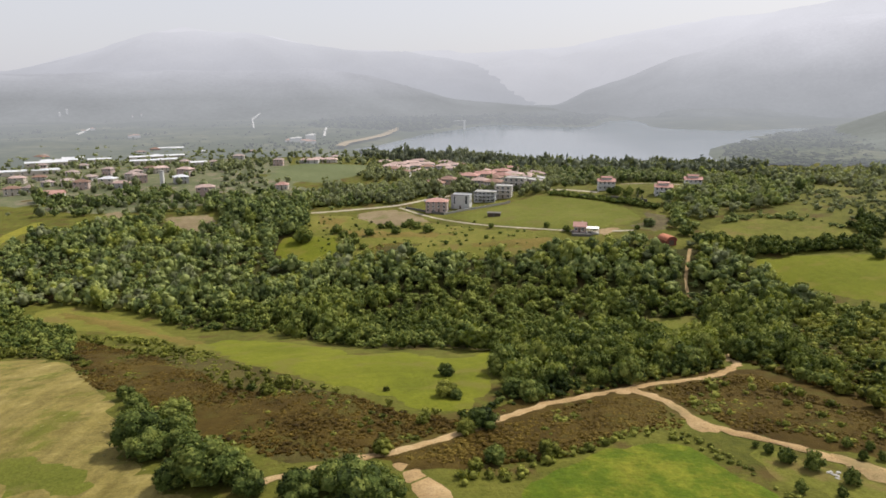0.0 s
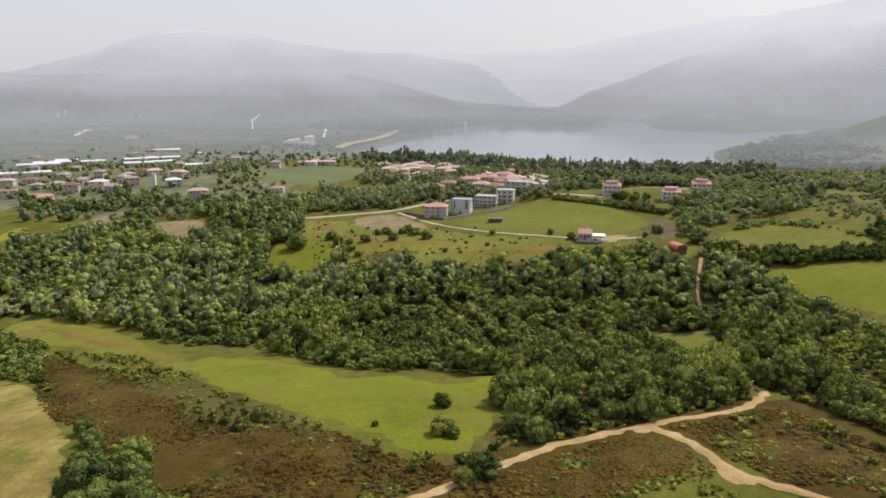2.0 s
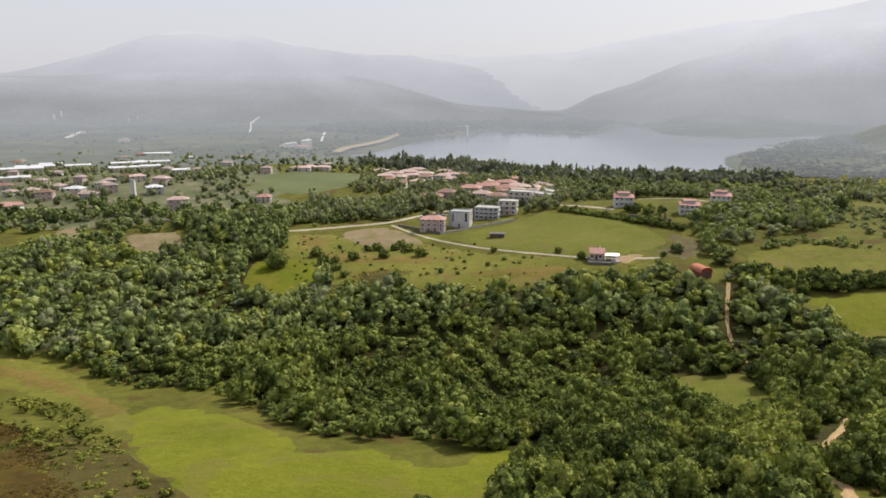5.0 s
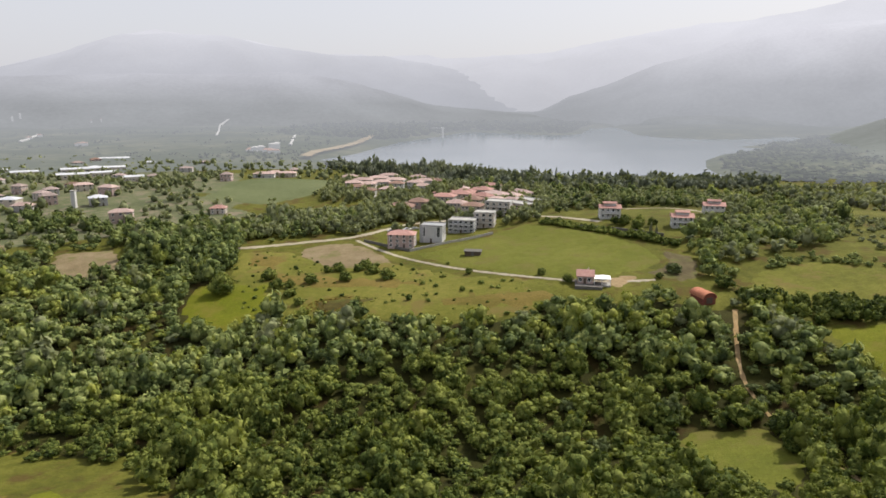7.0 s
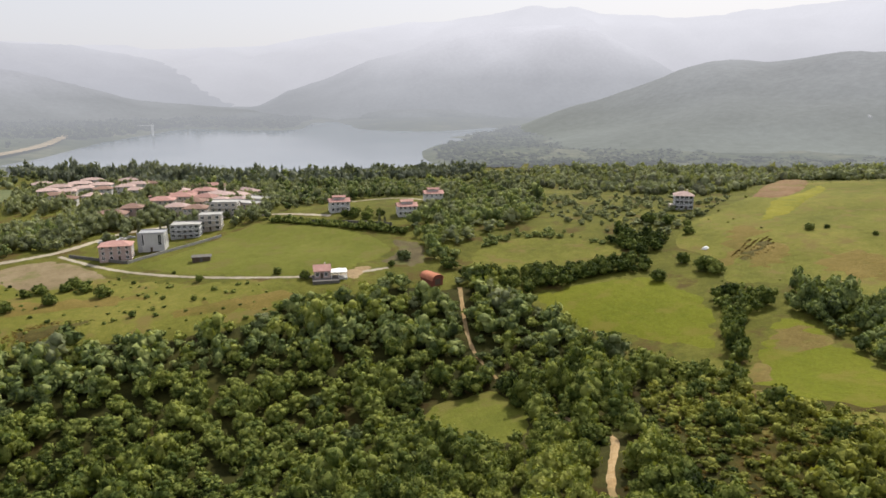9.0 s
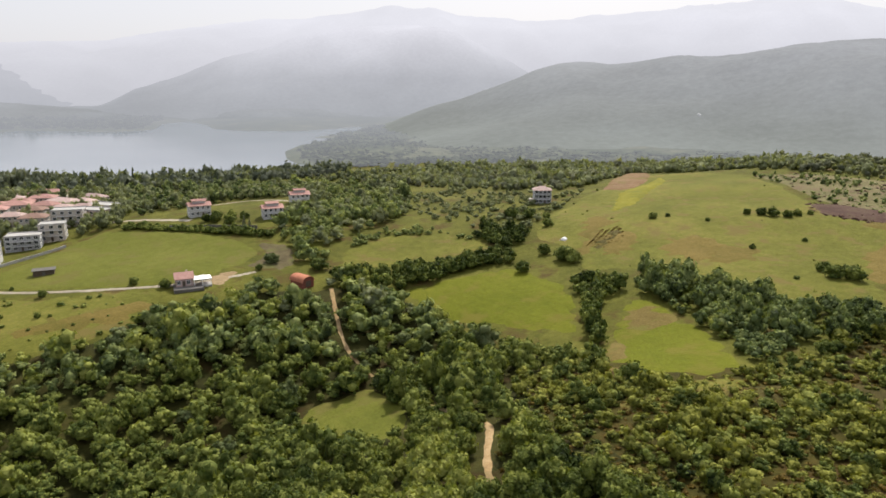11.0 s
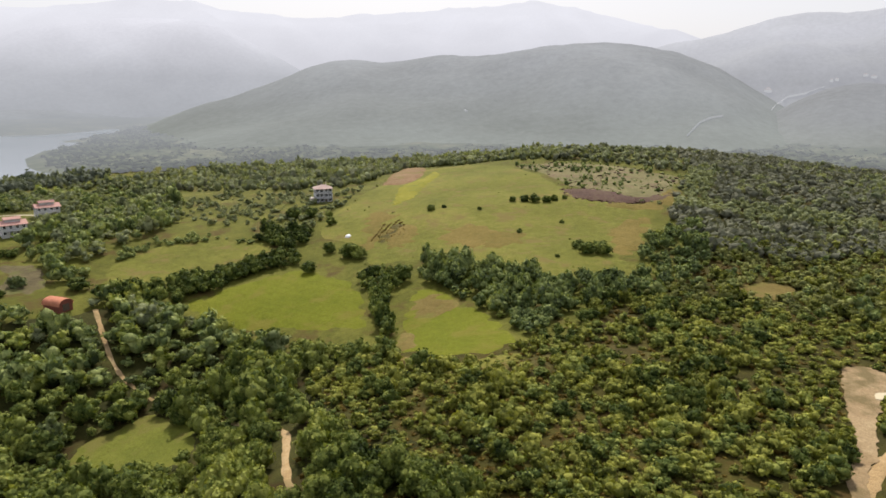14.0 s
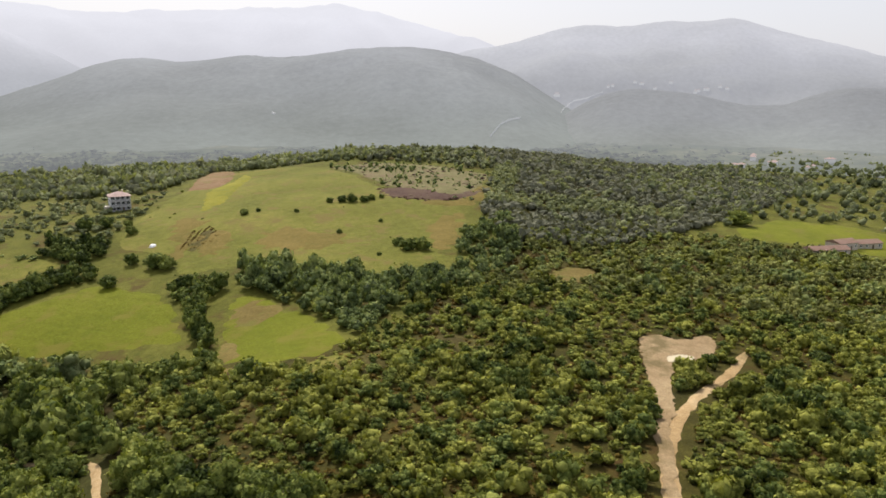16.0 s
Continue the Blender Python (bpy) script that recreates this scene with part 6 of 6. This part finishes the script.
for x, y, t, w, d, h, roof in ((26, 541, -20, 17, 10, 5.6, TILE), (40, 547, -20, 15, 10, 5.6, TILE), (53, 553, -20, 15, 11, 6.6, TILE), (63, 535, -62, 22, 10, 5.6, TILE_PINK), (73, 530, -62, 16, 10, 5.2, TILE_PINK),
                               (75, 502, -62, 14, 9, 5.0, TILE_PINK), (60, 590, -20, 22, 11, 6.4, TILE), (84, 560, -62, 20, 9, 4.6, TILE_PINK),
                               (23, 505, -16, 15, 10, 7.0, TILE), (36, 521, -20, 16, 11, 7.4, TILE), (50, 513, -40, 14, 10, 7.0, TILE), (56, 486, -30, 13, 10, 6.8, TILE_PINK), (42, 497, -24, 12, 10, 6.2, TILE_BROWN),
                               (66, 482, -50, 15, 10, 6.4, TILE_PINK), (39, 460, -20, 12, 10, 6.6, TILE_BROWN), (30, 478, -14, 12, 9, 6.0, TILE_PINK)):
    house("row_building", x, y, t, w, d, h, CREAM, roof, "low building with broad red tile roof", "building", "red-roofed town blocks", 2, 5, "hip", 2.0, 0.7, False, (1.1, 1.3), 0, (0, 1))
part_yard = [(58, 512), (84, 505), (98, 560), (80, 610), (70, 600), (72, 545), (56, 530)]
cover("pavement", part_yard, GRAVEL, "pale paved yard between red-roofed buildings", "pavement", 0.3)
for x, y, t, w, d, h, roof in ((11, 621, -10, 15, 10, 6.2, TILE_PINK), (5, 668, 12, 13, 10, 6.5, TILE_PINK), (-41, 620, -6, 16, 10, 6.0, TILE_PINK), (-29, 638, 8, 17, 10, 6.0, TILE_PINK), (-14, 624, -12, 16, 10, 6.0, TILE_PINK),
                               (-41, 568, 0, 12, 9, 5.2, TILE_BROWN), (-31, 545, -8, 11, 9, 5.2, TILE_BROWN), (-17, 557, -14, 12, 9, 5.4, TILE_PINK), (20, 640, -10, 12, 9, 5.5, TILE_BROWN), (-55, 650, 4, 13, 9, 5.5, TILE_PINK),
                               (-119, 476, 5, 9, 7.5, 4.0, TILE), (-141, 697, 0, 20, 9, 4.5, TILE_PINK), (-120, 702, 4, 16, 9, 4.5, TILE_PINK), (38, 570, -20, 12, 9, 5.2, TILE_PINK), (9, 580, -14, 13, 9, 6.0, TILE_PINK), (3, 604, -8, 13, 9, 6.0, TILE_PINK), (-46, 592, 4, 13, 9, 6.0, TILE_PINK), (-34, 586, -6, 12, 9, 6.0, TILE_PINK),
                               (-25, 606, 6, 14, 9, 6.0, TILE_PINK), (-12, 596, -8, 12, 9, 6.0, TILE_BROWN), (-22, 674, 4, 16, 9, 6.0, TILE_PINK)):
    house("house", x, y, t, w, d, h, PLASTER if (x + y) % 3 else CREAM, roof, "pale house with haze-paled tile roof in the town", "house", "upper town houses", 2, 3, "hip", 1.8, 0.6, True, (1.1, 1.3), 0, (0, 1))

# white houses' hedge and garden wall
def bank(name, a, b, thick, high, mat, label, category):
    (xa, ya), (xb, yb) = a, b
    n = max(2, int(math.hypot(xb - xa, yb - ya) / 3))
    bm = bmesh.new()
    ux, uy = (xb - xa) / n, (yb - ya) / n
    ln = math.hypot(ux, uy)
    px, py = -uy / ln * thick / 2, ux / ln * thick / 2
    rings = []
    for k in range(n + 1):
        x, y = xa + ux * k, ya + uy * k
        z = z_at(x, y)
        rings.append([bm.verts.new(p) for p in ((x - px, y - py, z - 0.8), (x - px, y - py, z + high), (x + px, y + py, z + high), (x + px, y + py, z - 0.8))])
    for r, s in zip(rings, rings[1:]):
        for i in range(4):
            bm.faces.new((r[i], r[(i + 1) % 4], s[(i + 1) % 4], s[i]))
    bm.faces.new(rings[0][::-1])
    bm.faces.new(rings[-1])
    me = bpy.data.meshes.new(name)
    bm.to_mesh(me)
    bm.free()
    me.materials.append(mat)
    return tagged(new(name, me), label, category, kind="structure")


bank("garden_wall", (88, 392), (121, 362), 0.5, 1.6, STONE, "dark stone garden wall below the white houses", "wall")
bank("garden_wall", (-22, 398), (2, 372), 0.4, 1.3, STONE, "low dark stone wall beside the lane", "wall")
bank("garden_wall", (2, 372), (45, 402), 0.3, 1.2, CONCRETE, "low pale wall round the apartment blocks", "wall")
HEDGE_N = [(70, 412), (90, 384), (106, 362), (121, 346), (125, 349), (110, 366), (94, 388), (76, 414)]
planted("hedgerow", scatter(HEDGE_N, 2.0, 61), MID, (2.6, 3.8), (2.0, 3.4), LEAF, "dark clipped hedge below the garden wall", 62, "hedge")

# white works halls and houses of the lower town
for x, y, w, d in ((-387, 603, 52, 12), (-422, 694, 40, 12), (-424, 722, 36, 12), (-424, 750, 22, 12), (-385, 733, 24, 12), (-348, 764, 32, 12), (-314, 687, 28, 11), (-327, 790, 30, 12), (-299, 714, 22, 11), (-248, 662, 16, 10), (-367, 890, 34, 12)):
    house("factory_hall", x, y, 30, w, d, 5.0, CREAM, SHEET, "long low works hall with white sheet roof", "building", "works halls", 1, 6, "gable", 1.2, 0.3, False, (1.6, 1.4), 0, (0,))
LOWER = [(-317, 514), (-299, 510), (-276, 488), (-245, 487), (-254, 525), (-238, 504), (-348, 555), (-356, 537), (-294, 568), (-294, 536), (-314, 463), (-168, 451), (-310, 478), (-328, 572), (-374, 858), (-136, 722), (-119, 733), (-162, 647),
         (-270, 600), (-250, 575), (-395, 640), (-360, 650), (-420, 600), (-215, 540)]
for k, (x, y) in enumerate(LOWER):
    house("house", x, y, (k * 47) % 60 - 20, 8 + k % 4 * 1.5, 7.5, 4.2 + k % 3 * 1.2, (HAZED_WALL, CREAM, PINKISH)[k % 3], (HAZED_TILE, HAZED_TILE, TILE_BROWN, TILE_PINK)[k % 4], "pale house with haze-paled tile roof in the lower town", "house", "lower town houses", 2, 3, "hip", 1.8, 0.6, False, (1.1, 1.3), 0, (0, 1))
house("house", -270, 440, 12, 12, 9, 5.2, PLASTER, TILE, "house with bright red tile roof among trees", "house", "lower town houses", 2, 3, "gable", 2.2, 0.6, False, (1.1, 1.3), 0, (0, 1))
crowd = np.random.default_rng(77)
for k in range(34):
    x, y = crowd.uniform(-520, -200), crowd.uniform(470, 850)
    if 0.9 * y + x < 190 or away(np.array([x]), np.array([y]), LOWER)[0] < 4:
        continue
    house("house", x, y, crowd.uniform(-30, 50), crowd.uniform(8, 13), crowd.uniform(7, 9), crowd.uniform(4, 6.5), (HAZED_WALL, CREAM, HAZED_WALL)[k % 3], (HAZED_TILE, SHEET, TILE_BROWN, HAZED_TILE)[k % 4], "pale house among trees in the lower town", "house", "lower town houses", 2, 2, "hip", 1.7, 0.5, False, (1.6, 1.4), 0, (0,))
pylon = house_base("chimney_tower", -215, 491, 0, "slender pale tower in the lower town", "tower")
part("shaft", box(-1.3, -1.3, 0, 1.3, 1.3, 11), PLASTER, pylon)
part("cap", box(-1.6, -1.6, 11, 1.6, 1.6, 11.6), CONCRETE, pylon)

# farm beside the far field
for x, y, t, w, d, h in ((344, -12, -62, 19, 7, 3.0), (362, -22, -50, 12, 8, 4.0), (372, -34, -60, 14, 7, 3.2)):
    house("farm_shed", x, y, t, w, d, h, CREAM, TILE_BROWN, "low farm building with brownish tile roof", "building", "farm buildings", 1, 4, "gable", 1.4, 0.4, False, (1.1, 1.3), 0, (0, 1))

# puddle, rubble, tent
cover("puddle", [(158, 57), (159, 54), (161, 51), (165, 51), (165, 54), (162, 57)], PUDDLE, "shallow muddy puddle in the sandy clearing", "puddle", 0.62, 2.0, 0.2, 0.5)


def stone_mesh(seed):
    r = np.random.default_rng(seed)
    me = bpy.data.meshes.new("rubble_block")
    me.from_pydata((ICO_V * r.uniform(0.6, 1.0, (12, 1)) * np.array([0.5, 0.35, 0.22])).tolist(), [], ICO_F.tolist())
    me.materials.append(CONCRETE)
    return me


STONES = [stone_mesh(k) for k in range(3)]
for k in range(9):
    x, y = 55 + rng.uniform(-1.3, 1.3), 60 + rng.uniform(-1.2, 1.2)
    ob = new("rubble_block", STONES[k % 3])
    ob.matrix_basis = pose(x, y, z_at(x, y) + 0.12, 0, 0, rng.uniform(0, 360))
    tagged(ob, "pale broken concrete block on the orchard grass", "rubble", "rubble heap")
tent = house_base("shelter", 217, 254, 20, "small white dome shelter on the meadow", "shelter")
dome = bmesh.new()
bmesh.ops.create_uvsphere(dome, u_segments=16, v_segments=8, radius=1.0)
bmesh.ops.delete(dome, geom=[v for v in dome.verts if v.co.z < -0.05], context="VERTS")
for v in dome.verts:
    v.co = (v.co.x * 1.7, v.co.y * 1.3, v.co.z * 1.2 + 0.3)
part("cover", dome, WHITE_PAINT, tent)
part("base", box(-1.8, -1.4, 0.0, 1.8, 1.4, 0.32), CONCRETE, tent)

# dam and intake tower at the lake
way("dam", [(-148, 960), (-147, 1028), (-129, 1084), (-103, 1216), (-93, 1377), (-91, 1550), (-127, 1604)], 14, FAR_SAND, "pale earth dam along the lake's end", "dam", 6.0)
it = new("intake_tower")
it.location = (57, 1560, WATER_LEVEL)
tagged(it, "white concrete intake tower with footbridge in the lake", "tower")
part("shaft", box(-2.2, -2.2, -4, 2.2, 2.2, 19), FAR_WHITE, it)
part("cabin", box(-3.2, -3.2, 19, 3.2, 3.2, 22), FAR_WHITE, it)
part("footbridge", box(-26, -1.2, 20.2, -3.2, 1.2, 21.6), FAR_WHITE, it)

# pale buildings and roads on the far hillsides
from mathutils.bvhtree import BVHTree
hills = [(o, BVHTree.FromPolygons([v.co for v in o.data.vertices], [p.vertices[:] for p in o.data.polygons])) for o in scene.objects if o.name.startswith("backdrop")]
EYE = Vector((6, 59, 53))


def on_hill(az, slope):
    ray = Vector((math.sin(radians(az)), math.cos(radians(az)), slope)).normalized()
    hits = [h for h in (t.ray_cast(EYE, ray) for _, t in hills) if h[0] is not None]
    return min(hits, key=lambda h: h[3])[0] if hits else None


small = np.random.default_rng(9)
for az, slope, w, h in ((-30.5, -0.0254, 9, 16), (-25.5, -0.0284, 12, 7), (-29.6, -0.0486, 22, 5), (-26.2, -0.0586, 26, 6), (-13.2, -0.0700, 26, 8), (-11.9, -0.0675, 24, 12), (-12.6, -0.0725, 34, 6), (-14.0, -0.0705, 26, 5),
                        (87.6, 0.0196, 24, 6), (89.8, 0.0211, 20, 6), (85.0, 0.0157, 16, 6), (80.9, 0.0051, 34, 6), (92.5, 0.0121, 30, 5), (91.7, 0.0083, 24, 5), (94.0, 0.013, 22, 5), (88.6, 0.013, 14, 5),
                        (96.3, -0.0789, 16, 6), (95.5, -0.0917, 18, 5), (99.1, -0.0976, 22, 5), (101.6, -0.0803, 18, 6), (97.6, -0.088, 16, 6), (100.4, -0.09, 14, 5)):
    for again in range(2):
        w0, h0 = w * small.uniform(0.3, 0.6), h * small.uniform(0.5, 0.8)
        p = on_hill(az + again * small.uniform(-0.7, 0.7), slope + again * small.uniform(-0.003, 0.003))
        if p is None:
            continue
        e = new("far_building")
        e.matrix_basis = Matrix.Translation(p) @ Matrix.Rotation(-radians(az), 4, "Z")
        tagged(e, "pale building far off in the haze", "building", "far hillside buildings")
        part("wall", box(-w0 / 2, -4, -3, w0 / 2, 4, h0), FAR_WHITE, e)
        part("roof", prism_roof(w0, 8, h0, 1.6, 0.4, "hip"), FAR_ROOF if h < 8 else FAR_WHITE, e)


def hill_road(places, width, label):
    pts = [p for p in (on_hill(a, s) for a, s in places) if p is not None]
    verts, faces = [], []
    for k, p in enumerate(pts):
        verts += [p + Vector((-width, 0, 2.5)), p + Vector((width, 0, 2.5)), p + Vector((width, 0, -3)), p + Vector((-width, 0, -3))]
        if k:
            b = k * 4 - 4
            faces += [(b + i, b + (i + 1) % 4, b + 4 + (i + 1) % 4, b + 4 + i) for i in range(4)]
    if len(pts) > 1:
        tagged(mesh_object("backdrop_road", verts, faces, FAR_WHITE), label, "road", kind="structure")


hill_road([(81.3, -0.022), (81.5, -0.016), (82.0, -0.008), (82.3, -0.004), (83.4, 0.0), (84.6, 0.008)], 2.2, "pale road climbing the far hillside")
hill_road([(75.4, -0.058), (75.7, -0.052), (76.0, -0.045), (76.3, -0.039), (77.0, -0.033), (77.9, -0.03)], 1.8, "pale road on the far hillside")
hill_road([(57.3, -0.024), (57.5, -0.026)], 1.2, "pale track on the far hill")
hill_road([(-16.6, -0.049), (-16.4, -0.042), (-16.3, -0.034), (-15.6, -0.026)], 1.8, "pale road on the far hill")
hill_road([(-10.8, -0.064), (-10.6, -0.056), (-10.4, -0.050)], 1.8, "pale road on the far slope")
hill_road([(-30.2, -0.052), (-29.6, -0.0486), (-29.0, -0.044)], 1.8, "pale road on the far slope")


# parked cars in the town
def car_meshes(paint):
    bm = bmesh.new()
    box(-2.1, -0.86, 0.32, 2.1, 0.86, 0.86, bm)
    cab = [bm.verts.new(c) for c in ((-1.5, -0.8, 0.86), (1.0, -0.8, 0.86), (1.0, 0.8, 0.86), (-1.5, 0.8, 0.86), (-1.1, -0.68, 1.42), (0.45, -0.68, 1.42), (0.45, 0.68, 1.42), (-1.1, 0.68, 1.42))]
    for q in ((4, 5, 6, 7), (0, 1, 5, 4), (1, 2, 6, 5), (2, 3, 7, 6), (3, 0, 4, 7)):
        bm.faces.new([cab[i] for i in q])
    bmesh.ops.bevel(bm, geom=[e for e in bm.edges], offset=0.06, segments=1, affect="EDGES")
    body = bpy.data.meshes.new("body")
    bm.to_mesh(body)
    bm.free()
    body.materials.append(paint)
    g = bmesh.new()
    box(-1.15, -0.80, 0.95, 0.55, -0.74, 1.32, g)
    box(-1.15, 0.74, 0.95, 0.55, 0.80, 1.32, g)
    glass = bpy.data.meshes.new("side_window")
    g.to_mesh(glass)
    g.free()
    glass.materials.append(GLASS)
    w = bmesh.new()
    bmesh.ops.create_cone(w, cap_ends=True, segments=14, radius1=0.32, radius2=0.32, depth=0.22)
    bmesh.ops.rotate(w, verts=w.verts, cent=(0, 0, 0), matrix=Matrix.Rotation(math.pi / 2, 3, "X"))
    wheel = bpy.data.meshes.new("wheel")
    w.to_mesh(wheel)
    w.free()
    wheel.materials.append(ASPHALT)
    return body, glass, wheel


CAR_WHITE, CAR_GREY = car_meshes(WHITE_PAINT), car_meshes(GREY_WALL)
for x, y, turn, kind in ((-4, 424, 20, CAR_WHITE), (0, 426, 20, CAR_WHITE), (4, 428, 22, CAR_GREY), (-9, 421, 20, CAR_GREY), (70, 520, 60, CAR_WHITE), (74, 516, 60, CAR_GREY), (77, 304, 10, CAR_WHITE)):
    e = new("car")
    e.matrix_basis = pose(x, y, z_at(x, y) + 0.22, 0, 0, turn)
    tagged(e, "white parked car on the pale yard" if kind is CAR_WHITE else "grey parked car on the pale yard", "car", "parked cars")
    shared_part("body", kind[0], e, Matrix.Identity(4))
    shared_part("side_window", kind[1], e, Matrix.Identity(4))
    for wx in (-1.35, 1.3):
        for wy in (-0.78, 0.78):
            shared_part("wheel", kind[2], e, Matrix.Translation((wx, wy, 0.32)))
